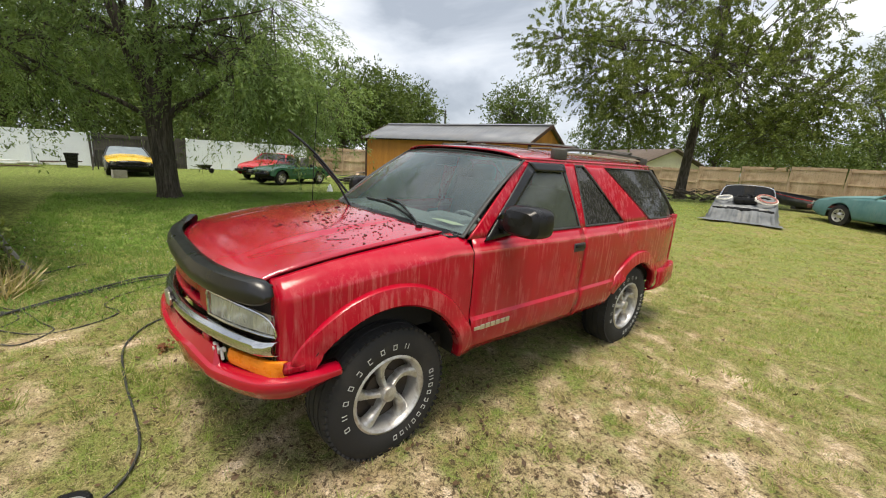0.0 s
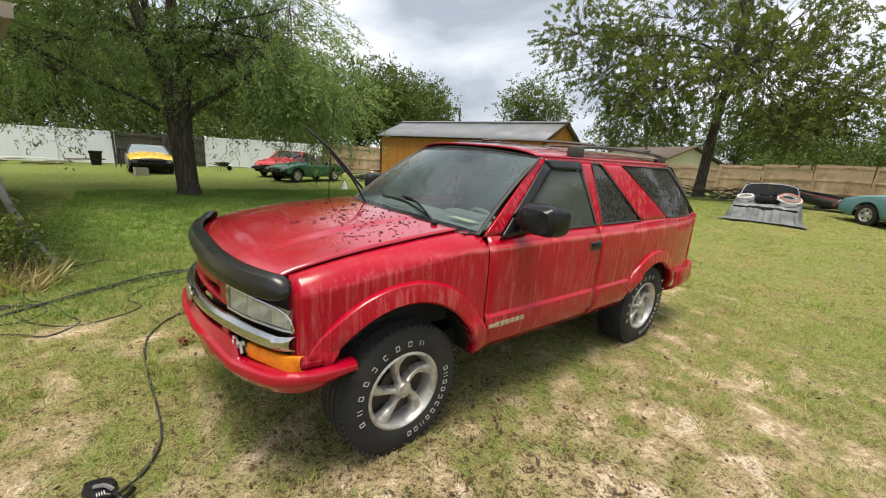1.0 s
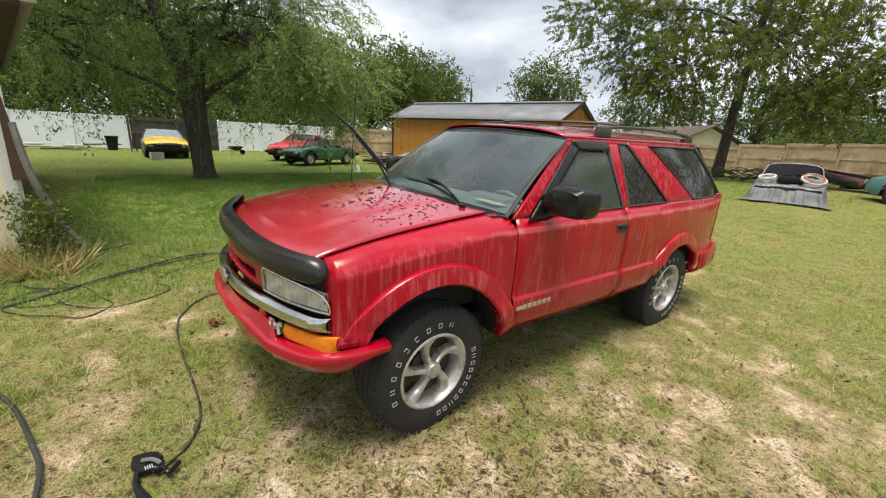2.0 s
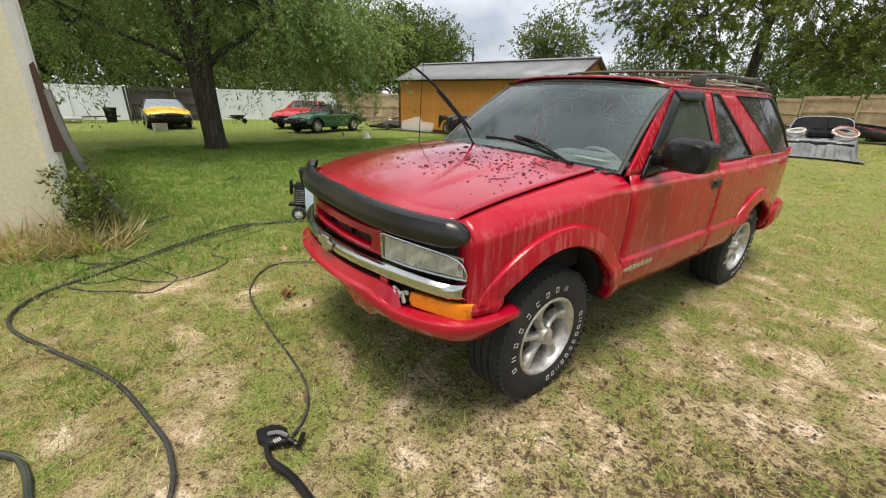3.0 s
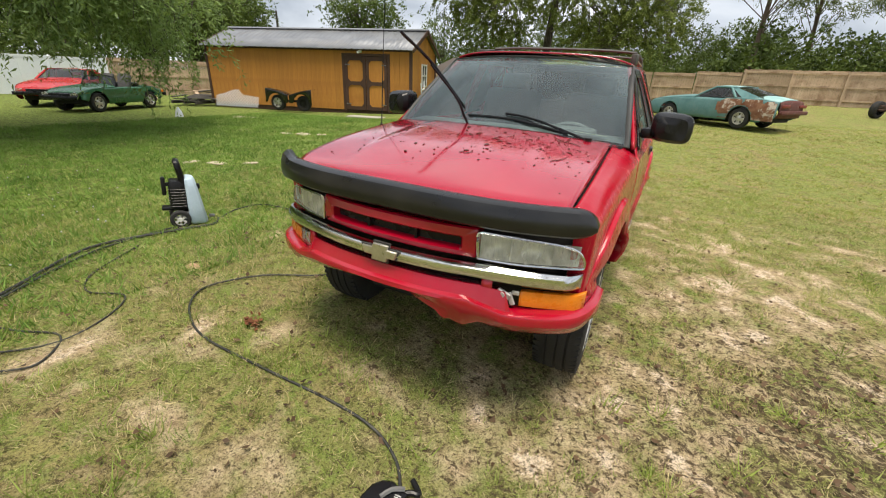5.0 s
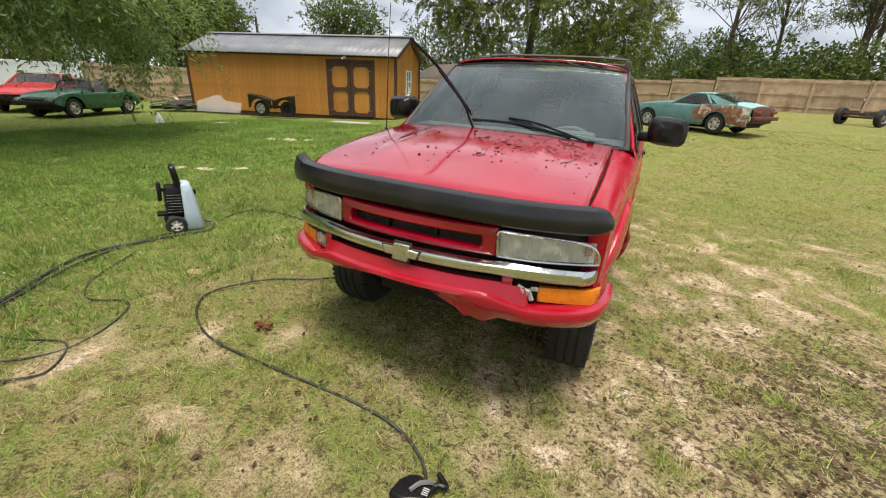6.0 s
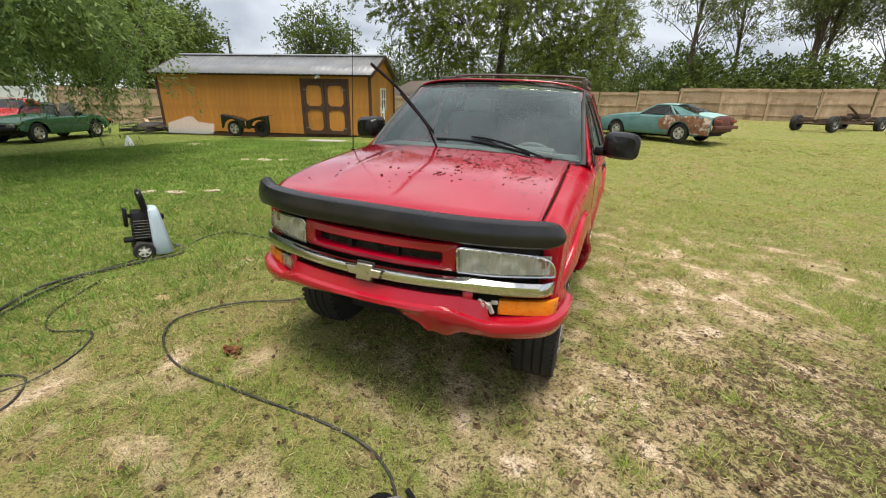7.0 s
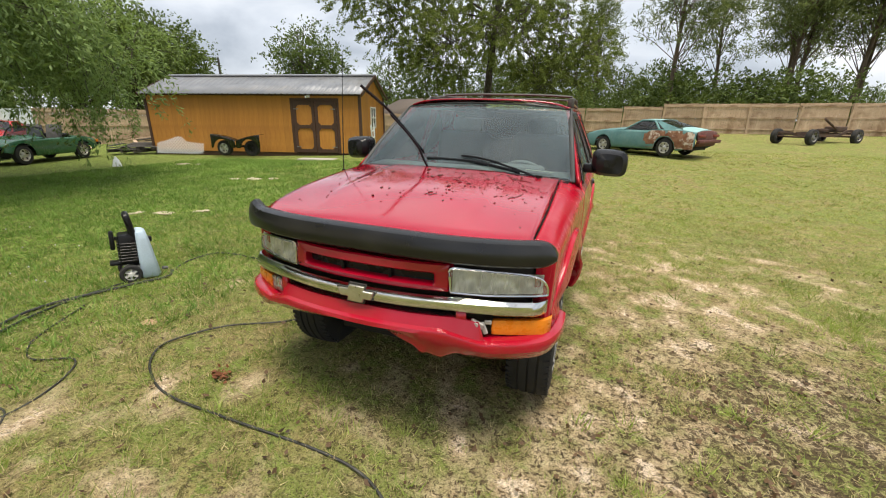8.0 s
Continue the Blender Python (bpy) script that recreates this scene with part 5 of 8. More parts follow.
    # plain metal bars in place of lettering
    def side_badge(bm, s):
        for k in range(7):
            y0 = 0.545 + k * 0.043
            soft_box(bm, (s * (half(y0, 0.645) + 0.004), y0, 0.643 + 0.001 * k), (0.006, 0.036 if k else 0.05, 0.030 if k else 0.022), 0.002, 1)
    both("side_badge", side_badge, M_EMBLEM, "row of small plain metal bars on the door")

    # roof rack
    def rack_rail(bm, s):
        pts = spline([(s * 0.600, 1.42, 1.652), (s * 0.602, 1.50, 1.688), (s * 0.598, 1.70, 1.706), (s * 0.575, 2.2, 1.712), (s * 0.545, 2.80, 1.698), (s * 0.535, 2.96, 1.676), (s * 0.53, 3.02, 1.650)], 5)
        rows = [[(p.x - s * 0.016, p.y, p.z - 0.010), (p.x - s * 0.016, p.y, p.z + 0.006), (p.x, p.y, p.z + 0.013), (p.x + s * 0.016, p.y, p.z + 0.006), (p.x + s * 0.016, p.y, p.z - 0.010)] for p in pts]
        loft(bm, rows, close_v=True, caps=True)
        for y, z in ((1.49, 1.664), (2.93, 1.658)):
            x = 0.603 - 0.07 * max(0, (y - 1.6) / 1.4)
            soft_box(bm, (s * x, y, z), (0.04, 0.16, 0.075), 0.012)
    both("roof_rail_bar", rack_rail, M_RACK, "weathered black roof rack rail")
    def strip(bm, s):
        rows = [[(s * (0.612 - 0.055 * t), lerp(1.5, 2.85, t), 1.668 - 0.004 * t), (s * (0.570 - 0.055 * t), lerp(1.5, 2.85, t), 1.676 - 0.004 * t)] for t in np.linspace(0, 1, 10)]
        loft(bm, rows, flip=False)
    both("rack_strip", strip, M_TAN, "faded tan rack base strip", thick=0.008)
    for y in (1.72, 2.62):
        bm = bmesh.new()
        pts = spline([(-0.59 + 0.02 * (y - 1.7), y, 1.722), (-0.3, y - 0.01, 1.734), (0.3, y - 0.01, 1.734), (0.59 - 0.02 * (y - 1.7), y, 1.722)], 5)
        rows = [[(p.x, p.y - 0.03, p.z), (p.x, p.y - 0.012, p.z + 0.012), (p.x, p.y + 0.012, p.z + 0.012), (p.x, p.y + 0.03, p.z), (p.x, p.y, p.z - 0.008)] for p in pts]
        loft(bm, rows, close_v=True, caps=True, flip=True)
        part("rack_crossbar", bm, M_RACK, root)

    # underside, axles
    bm = bmesh.new()
    box(bm, (0, 1.5, 0.52), (1.30, 3.9, 0.10))
    part("floor_pan", bm, M_DARK, root)
    bm = bmesh.new()
    for s in (-1, 1):
        box(bm, (s * 0.48, 1.65, 0.46), (0.09, 3.7, 0.10))
    part("chassis_rail", bm, M_DARK, root)
    bm = bmesh.new()
    cyl(bm, (0, 2.553, 0.36), 0.04, 1.3, "X", 12)
    bmesh.ops.create_uvsphere(bm, u_segments=14, v_segments=8, radius=0.14, matrix=pose(0, 2.553, 0.36))
    part("rear_axle", bm, M_DARK, root)
    bm = bmesh.new()
    box(bm, (0, -0.05, 0.33), (0.9, 0.5, 0.1))
    tube(bm, [(-0.62, 0, 0.36), (0.62, 0, 0.36)], 0.035, 10)
    for s in (-1, 1):
        tube(bm, [(s * 0.3, -0.15, 0.36), (s * 0.6, -0.02, 0.27)], 0.03, 8)
        tube(bm, [(s * 0.35, -0.60, 0.54), (s * 0.36, -0.45, 0.46)], 0.02, 6)
    part("front_suspension", bm, M_DARK, root)
    bm = bmesh.new()
    tube(bm, spline([(-0.30, 0.5, 0.42), (-0.32, 1.6, 0.40), (-0.5, 2.2, 0.42), (-0.55, 3.5, 0.42)], 5), 0.03, 8)
    part("exhaust", bm, M_STEEL, root)

    def well(c, r, wz=0.36, a_low=4):
        def build(bm, s):
            rows = []
            for k in range(25):
                a = radians(lerp(a_low, 158, k / 24))
                rows.append([(s * x, c + r * math.cos(a), wz + r * math.sin(a)) for x in (0.50, 0.60, 0.70, half(c, 0.8) - 0.012)])
            loft(bm, rows, flip=True)
            q = [bm.verts.new((s * 0.50, c + r * math.cos(radians(a)), wz + r * math.sin(radians(a)))) for a in range(a_low, 159, 14)]
            bm.faces.new(q if s > 0 else q[::-1])
        return build
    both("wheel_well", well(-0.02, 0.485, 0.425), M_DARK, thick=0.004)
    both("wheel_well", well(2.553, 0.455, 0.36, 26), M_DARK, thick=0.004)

    # cabin
    bm = bmesh.new()
    rows = []
    for i in range(-16, 17):
        u = i / 16
        rows.append([(0.72 * u, 0.36 + 0.12 * u * u, 1.165), (0.72 * u, 0.50, 1.185 + 0.02 * math.cos(u * 3)), (0.72 * u, 0.74, 1.175), (0.72 * u, 0.82, 1.12), (0.72 * u, 0.84, 0.90), (0.72 * u, 0.70, 0.66)])
    loft(bm, rows)
    soft_box(bm, (0.36, 0.72, 1.19), (0.36, 0.16, 0.07), 0.03)
    part("dashboard", bm, M_DASH, root, "grey dashboard", thick=0.02)
    bm = bmesh.new()
    mt = pose(0.36, 0.93, 1.07, -62, 0, 0)
    ringp = [mt @ Vector((0.185 * math.cos(2 * math.pi * k / 36), 0.185 * math.sin(2 * math.pi * k / 36), 0)) for k in range(37)]
    tube(bm, ringp, 0.014, 8, caps=False)
    for a in (10, 170, 270):
        tube(bm, [mt @ Vector((0, 0, -0.02)), mt @ Vector((0.18 * math.cos(radians(a)), 0.18 * math.sin(radians(a)), 0))], 0.015, 6)
    cyl(bm, (0, 0, -0.02), 0.06, 0.05, "Z", 16, m=mt)
    part("steering_wheel", bm, M_DASH, root, "grey steering wheel")
    for x in (0.36, -0.36):
        seat = part("seat", bmesh.new(), M_SEAT, root)
        bm = bmesh.new()
        soft_box(bm, (x, 1.28, 0.80), (0.50, 0.52, 0.16), 0.05, 3)
        part("cushion", bm, M_SEAT, seat)
        bm = bmesh.new()
        soft_box(bm, (x, 1.62, 1.10), (0.50, 0.15, 0.62), 0.05, 3, rx=-14)
        part("backrest", bm, M_SEAT, seat)
        bm = bmesh.new()
        soft_box(bm, (x, 1.73, 1.46), (0.26, 0.10, 0.15), 0.04, 3, rx=-10)
        part("headrest", bm, M_SEAT, seat)
    bm = bmesh.new()
    soft_box(bm, (0, 2.15, 0.82), (1.25, 0.5, 0.16), 0.05, 3)
    soft_box(bm, (0, 2.45, 1.06), (1.25, 0.14, 0.5), 0.05, 3, rx=-14)
    part("rear_bench", bm, M_SEAT, root)
    bm = bmesh.new()
    box(bm, (0, 2.1, 0.60), (1.44, 2.9, 0.06))
    part("cabin_floor", bm, M_DARK, root)
    bm = bmesh.new()
    loft(bm, [[(x, y, 1.598) for x in (-0.58, 0.58)] for y in (1.08, 2.95)])
    part("headlining", bm, M_SEAT, root, thick=0.01)
    bm = bmesh.new()
    soft_box(bm, (-0.02, 0.96, 1.56), (0.24, 0.03, 0.07), 0.012)
    part("rear_view_mirror", bm, M_BLACK_PLASTIC, root)
    bm = bmesh.new()
    plate(bm, [(-0.09, -0.05), (0.08, -0.06), (0.10, 0.03), (0.02, 0.06), (-0.08, 0.04)], 0.002, pose(0.53, 0.55, 1.212, -6, 4, 12))
    part("paper", bm, M_PAPER, root, "yellowed paper lying on the dashboard")

    # wheels
    tyre_prof = [(-0.100, 0.196), (-0.112, 0.205), (-0.121, 0.25), (-0.119, 0.30), (-0.108, 0.335), (-0.092, 0.350), (-0.055, 0.3555), (-0.052, 0.347), (-0.044, 0.347), (-0.041, 0.356),
                 (-0.004, 0.357), (-0.002, 0.348), (0.006, 0.348), (0.008, 0.357), (0.041, 0.356), (0.044, 0.347), (0.052, 0.347), (0.055, 0.3555), (0.092, 0.350), (0.108, 0.335), (0.119, 0.305), (0.1225, 0.255), (0.116, 0.214), (0.106, 0.198)]

    def wheel(x, y, s, steer=0.0):
        wh = part("wheel", bmesh.new(), M_TYRE, root, "five-spoke alloy wheel with raised white markings on the tyre")
        wh.matrix_local = pose(x, y, 0.372, 0, 0, steer) @ Matrix.Diagonal((s, 1.045, 1.045, 1))
        bm = bmesh.new()
        lathe(bm, tyre_prof, 72, "X")
        # tread blocks on the shoulders
        tread = bmesh.new()
        for k in range(60):
            a = 2 * math.pi * k / 60
            for xx in (-0.094, 0.094):
                box(tread, (0, 0, 0), (0.034, 0.020, 0.012), m=Matrix.Rotation(a, 4, "X") @ pose(xx, 0, 0.3455, 0, 8 if xx > 0 else -8, 12))
        if s < 0:
            bmesh.ops.reverse_faces(bm, faces=bm.faces)
        tyre = part("tyre", bm, M_TYRE, wh, sharp=50)
        tagged(part("tread", tread, M_TYRE, tyre), kind="stuff")
        bm = bmesh.new()
        for a0, a1, n in ((110, -18, 9), (-78, -172, 11)):
            for k in range(n):
                a = radians(lerp(a0, a1, k / (n - 1)))
                m = Matrix.Rotation(a, 4, "X") @ pose(0.1222, 0.0, 0.260)
                for dy, dz, sy, sz in ((0, 0.012, 0.019, 0.0036), (0, -0.012, 0.019, 0.0036), (0.0095, 0, 0.0034, 0.0264), (-0.0095, 0, 0.0034, 0.0264)):
                    if (k * 3 + int(dy * 1000)) % 7 == 3:
                        continue
                    box(bm, (0, dy, dz), (0.004, sy, sz), m=m)
        tagged(part("white_markings", bm, M_WHITE, wh, "ring of plain white bars"), kind="stuff")
        bm = bmesh.new()
        lathe(bm, [(0.098, 0.208), (0.112, 0.207), (0.115, 0.200), (0.108, 0.193), (0.085, 0.188), (0.030, 0.180), (-0.09, 0.178)], 48, "X")
        if s < 0:
            bmesh.ops.reverse_faces(bm, faces=bm.faces)
        rim = part("rim", bm, M_ALLOY, wh, "dull silver alloy rim", thick=0.004)
        bm = bmesh.new()
        cyl(bm, (0.005, 0, 0), 0.178, 0.02, "X", 40)
        cyl(bm, (0.02, 0, 0), 0.10, 0.03, "X", 24)
        part("brake_disc", bm, M_ALLOY_IN, wh)
        for k in range(5):
            bm = bmesh.new()
            rows = []
            for i in range(11):
                t = i / 10
                r = lerp(0.028, 0.192, t)
                bend = 0.42 * t * t * s
                wd = 0.040 - 0.012 * math.sin(math.pi * min(1, t * 1.1)) + 0.044 * t ** 2.2
                xx = lerp(0.094, 0.092, t) - 0.022 * math.sin(math.pi * t)
                row = []
                for q, dx in ((-0.5, -0.045), (-0.46, -0.008), (-0.25, 0.004), (0.25, 0.004), (0.46, -0.008), (0.5, -0.045)):
                    a = bend + q * wd / max(r, 0.05) * 1.05
                    row.append((xx + dx, r * math.sin(a), r * math.cos(a)))
                rows.append(row)
            loft(bm, rows, flip=True)
            bmesh.ops.rotate(bm, verts=bm.verts, cent=(0, 0, 0), matrix=Matrix.Rotation(2 * math.pi * k / 5 + 0.35, 3, "X"))
            part("spoke", bm, M_ALLOY, rim, sharp=50)
        bm = bmesh.new()
        lathe(bm, [(0.06, 0.046), (0.100, 0.045), (0.112, 0.038), (0.117, 0.02), (0.118, 0.0005)], 24, "X")
        part("hub_cap", bm, M_ALLOY, rim)
    wheel(0.685, 0.0, 1, 2.0)
    wheel(-0.685, 0.0, -1, 2.0)
    wheel(0.690, 2.553, 1)
    wheel(-0.690, 2.553, -1)
    return root


TRUCK = truck()

# ---- trees ----
def leaf_verts(base, along, side, size, width):
    """Diamond leaves, bent a little: four corners each."""
    n = len(base)
    nor = np.cross(along, side)
    out = np.empty((n, 4, 3), dtype=np.float32)
    s = size[:, None]
    out[:, 0] = base
    out[:, 1] = base + along * s * 0.45 + side * s * width + nor * s * 0.06
    out[:, 2] = base + along * s - nor * s * 0.10
    out[:, 3] = base + along * s * 0.45 - side * s * width + nor * s * 0.06
    return out.reshape(-1, 3)


def unit(v):
    return v / np.maximum(np.linalg.norm(v, axis=1, keepdims=True), 1e-6)


def sprays(rng, starts, ways, lengths, per, size, width, droop, spread=0.9):
    """Leaves set along drooping twigs."""
    n = len(starts)
    t = rng.random((n, per)) ** 0.8
    base = starts[:, None] + ways[:, None] * (lengths[:, None, None] * t[..., None])
    base[..., 2] -= droop * (lengths[:, None] * t) ** 1.6
    base = base.reshape(-1, 3) + rng.normal(0, 0.035 * size / 0.1, (n * per, 3))
    along = np.repeat(ways, per, 0) + rng.normal(0, spread, (n * per, 3))
    along[:, 2] -= 0.55 * droop + 0.15
    along = unit(along)
    side = unit(np.cross(along, rng.normal(0, 1, (n * per, 3)) + np.array([0, 0, 1.2])))
    return leaf_verts(base, along, side, size * rng.uniform(0.6, 1.25, n * per), width)


def limb_tubes(bm, root, ends, r0, rng, sag=0.0, bend=0.25, seg=7):
    """Tapered limbs from near the trunk to the given ends; returns the points along them."""
    pts_all = []
    for e in ends:
        a, b = Vector(root), Vector(e)
        d = b - a
        m1 = a.lerp(b, 0.35) + Vector(rng.normal(0, bend, 3)) * d.length * 0.12 + Vector((0, 0, d.length * 0.10))
        m2 = a.lerp(b, 0.7) + Vector(rng.normal(0, bend, 3)) * d.length * 0.12 + Vector((0, 0, d.length * 0.06))
        run = spline([a, m1, m2, b - Vector((0, 0, sag))], 5)
        n = len(run)
        tube(bm, run, [lerp(r0, r0 * 0.16, (i / (n - 1)) ** 0.8) for i in range(n)], seg)
        pts_all += [tuple(p) for p in run[4:]]
    return pts_all


def big_tree(name, label, trunk, radii, crowns, leaf, mat, bark, seed, per=46, twig=0.9, droop=0.5, width=0.22, forks=()):
    """A near tree: trunk run, limbs into each crown lobe, and leafy twigs about the limbs.
    crowns: (centre, radii, number of twigs)."""
    rng = np.random.default_rng(seed)
    root = thing(name, label, "tree", at=pose(*trunk[0]))
    base = Vector(trunk[0])
    bm = bmesh.new()
    run = spline([Vector(p) - base for p in trunk], 6)
    rr = table(list(zip(np.linspace(0, 1, len(radii)), radii)))
    n = len(run)
    rows = []
    for i, p in enumerate(run):
        r = rr(i / (n - 1))
        row = []
        for k in range(18):
            a = 2 * math.pi * k / 18
            f = 1 + 0.10 * math.sin(3 * a + 1.3) + 0.06 * math.sin(7 * a + i * 0.2) + 0.05 * noise.noise(Vector((math.cos(a) * 2, math.sin(a) * 2, i * 0.3)))
            flare = 1 + 0.55 * math.exp(-i * 0.9) * (0.6 + 0.4 * math.sin(5 * a))
            row.append(p + Vector((math.cos(a), math.sin(a), 0)) * r * f * flare)
        rows.append(row)
    loft(bm, rows, close_v=True, flip=False)
    part("trunk", bm, bark, root, sharp=180)
    bm = bmesh.new()
    for pts, r_a, r_b in forks:
        fr = spline([Vector(p) - base for p in pts], 6)
        tube(bm, fr, [lerp(r_a, r_b, i / (len(fr) - 1)) for i in range(len(fr))], 12)
    starts, ways, lens = [], [], []
    twigs = bmesh.new()
    for (c, rad, cnt) in crowns:
        c = Vector(c) - base
        ends = []
        nl = max(3, cnt // 110)
        for k in range(nl):
            v = unit(rng.normal(0, 1, (1, 3)))[0]
            ends.append((c.x + v[0] * rad[0] * 0.72, c.y + v[1] * rad[1] * 0.72, c.z + v[2] * rad[2] * 0.6))
        at = run[-1] if c.z > run[-1].z - 1 else run[int(len(run) * 0.72)]
        pts = limb_tubes(bm, at, [tuple(c)], rr(0.9) * 0.62, rng)
        pts += limb_tubes(bm, tuple(Vector(at).lerp(c, 0.55)), ends, rr(0.9) * 0.34, rng, bend=0.5, seg=6)
        P = np.array(pts)
        v = unit(rng.normal(0, 1, (cnt, 3)))
        q = rng.random(cnt) ** 0.42
        S = np.array(c)[None] + v * q[:, None] * np.array(rad)[None]
        # uneven outline: holes where a slow noise is low
        keep = np.array([noise.noise(Vector(s) * 0.55 + Vector((seed, 0, 0))) > -0.22 for s in S])
        S, v = S[keep], v[keep]
        near = P[np.argmin(((S[:, None] - P[None]) ** 2).sum(-1), axis=1)]
        w = unit(v * 0.7 + unit(S - near) * 0.6 + rng.normal(0, 0.45, S.shape) + np.array([0, 0, -0.25 * droop]))
        starts.append(S), ways.append(w), lens.append(twig * rng.uniform(0.6, 1.3, len(S)))
        for i in range(0, len(S), 3):
            a, b = Vector(near[i]), Vector(S[i])
            if 0.15 < (b - a).length < 4.5:
                m = a.lerp(b, 0.5) + Vector((0, 0, 0.12))
                e = b + Vector(w[i]) * float(lens[-1][i]) * 0.9 - Vector((0, 0, droop * 0.5))
                tube(twigs, [a, m, b, e], [0.013, 0.010, 0.007, 0.003], 4, caps=False)
    part("limb", bm, bark, root, sharp=180)
    tagged(part("twig_growth", twigs, bark, root, sharp=180), kind="stuff")
    V = sprays(rng, np.concatenate(starts), np.concatenate(ways), np.concatenate(lens), per, leaf, width, droop)
    ob = new("crown", big_mesh("crown", V, 4, [mat]))
    ob.parent = root
    return root


# the near spreading tree with hanging narrow leaves
big_tree("shade_tree", "large spreading tree with dark bark and hanging narrow leaves", [(-11.6, 0.13, 0.0), (-11.6, 0.05, 1.3), (-11.6, -0.03, 2.5), (-11.68, -0.31, 3.4), (-11.85, -0.62, 4.4), (-12.2, -1.1, 6.0)],
         [0.25, 0.265, 0.285, 0.22, 0.17, 0.10],
         [((-11.2, -4.8, 5.8), (3.8, 3.4, 2.2), 560), ((-9.4, -0.9, 6.8), (3.3, 3.0, 2.2), 480), ((-10.2, 1.9, 4.3), (2.6, 1.9, 1.8), 470), ((-11.3, 4.0, 3.1), (2.1, 1.6, 1.15), 300),
          ((-12.8, -0.5, 8.4), (4.4, 4.4, 2.3), 560), ((-15.0, 3.5, 5.6), (3.0, 2.8, 2.4), 330), ((-15.5, -3.5, 4.8), (3.4, 4.0, 2.2), 360), ((-10.5, -7.4, 4.8), (3.0, 2.5, 1.9), 260), ((-12.4, -2.9, 3.7), (2.2, 2.4, 1.2), 260), ((-12.6, 1.9, 3.7), (1.5, 1.5, 1.1), 140), ((-11.0, -0.6, 4.9), (1.6, 1.6, 1.3), 190), ((-10.4, 1.5, 3.6), (1.3, 1.2, 1.0), 150)],
         0.128, M_LEAF, M_BARK, 11, per=46, twig=0.95, droop=0.62, width=0.14,
         forks=(([(-11.55, 0.02, 2.0), (-11.52, 0.16, 3.0), (-11.55, 0.19, 3.8), (-11.7, 0.0, 4.6), (-11.8, 0.2, 6.2)], 0.23, 0.10),
                ([(-11.6, 0.1, 2.1), (-11.3, 0.55, 2.55), (-11.0, 1.2, 3.0), (-10.6, 2.2, 3.9)], 0.12, 0.05),
                ([(-11.6, -0.1, 2.1), (-11.7, -0.75, 2.5), (-11.9, -1.7, 2.9), (-12.0, -3.2, 3.7)], 0.075, 0.03)))
# the oak behind the truck
big_tree("yard_oak", "broad leafy oak with a slender trunk by the fence", [(-6.3, 20.3, 0.0), (-6.24, 20.3, 1.5), (-6.12, 20.2, 3.2), (-5.95, 20.1, 4.8), (-5.7, 20.0, 7.0), (-5.5, 20.0, 9.3)],
         [0.25, 0.21, 0.19, 0.16, 0.13, 0.08],
         [((-10.9, 16.0, 7.4), (2.1, 2.0, 1.7), 345), ((-9.6, 17.4, 6.1), (2.5, 2.2, 1.9), 420), ((-7.2, 17.6, 4.9), (2.6, 2.3, 1.7), 420), ((-3.9, 18.0, 5.4), (2.8, 2.5, 2.0), 480), ((-1.5, 18.4, 4.2), (1.6, 1.9, 1.5), 270),
          ((-5.9, 20.0, 8.6), (3.6, 3.2, 2.3), 570), ((-8.9, 20.3, 8.6), (2.9, 3.0, 2.3), 390), ((-3.6, 20.6, 7.5), (2.1, 2.4, 1.8), 285), ((-5.4, 22.6, 5.8), (4.2, 2.4, 2.0), 330), ((-5.6, 20.2, 11.0), (2.8, 2.8, 1.6), 195),
          ((-2.6, 18.3, 3.3), (2.0, 1.8, 1.1), 255), ((-8.4, 18.3, 3.9), (2.0, 1.8, 1.3), 210)],
         0.090, M_LEAF2, M_BARK, 23, per=58, twig=0.46, droop=0.3, width=0.28)


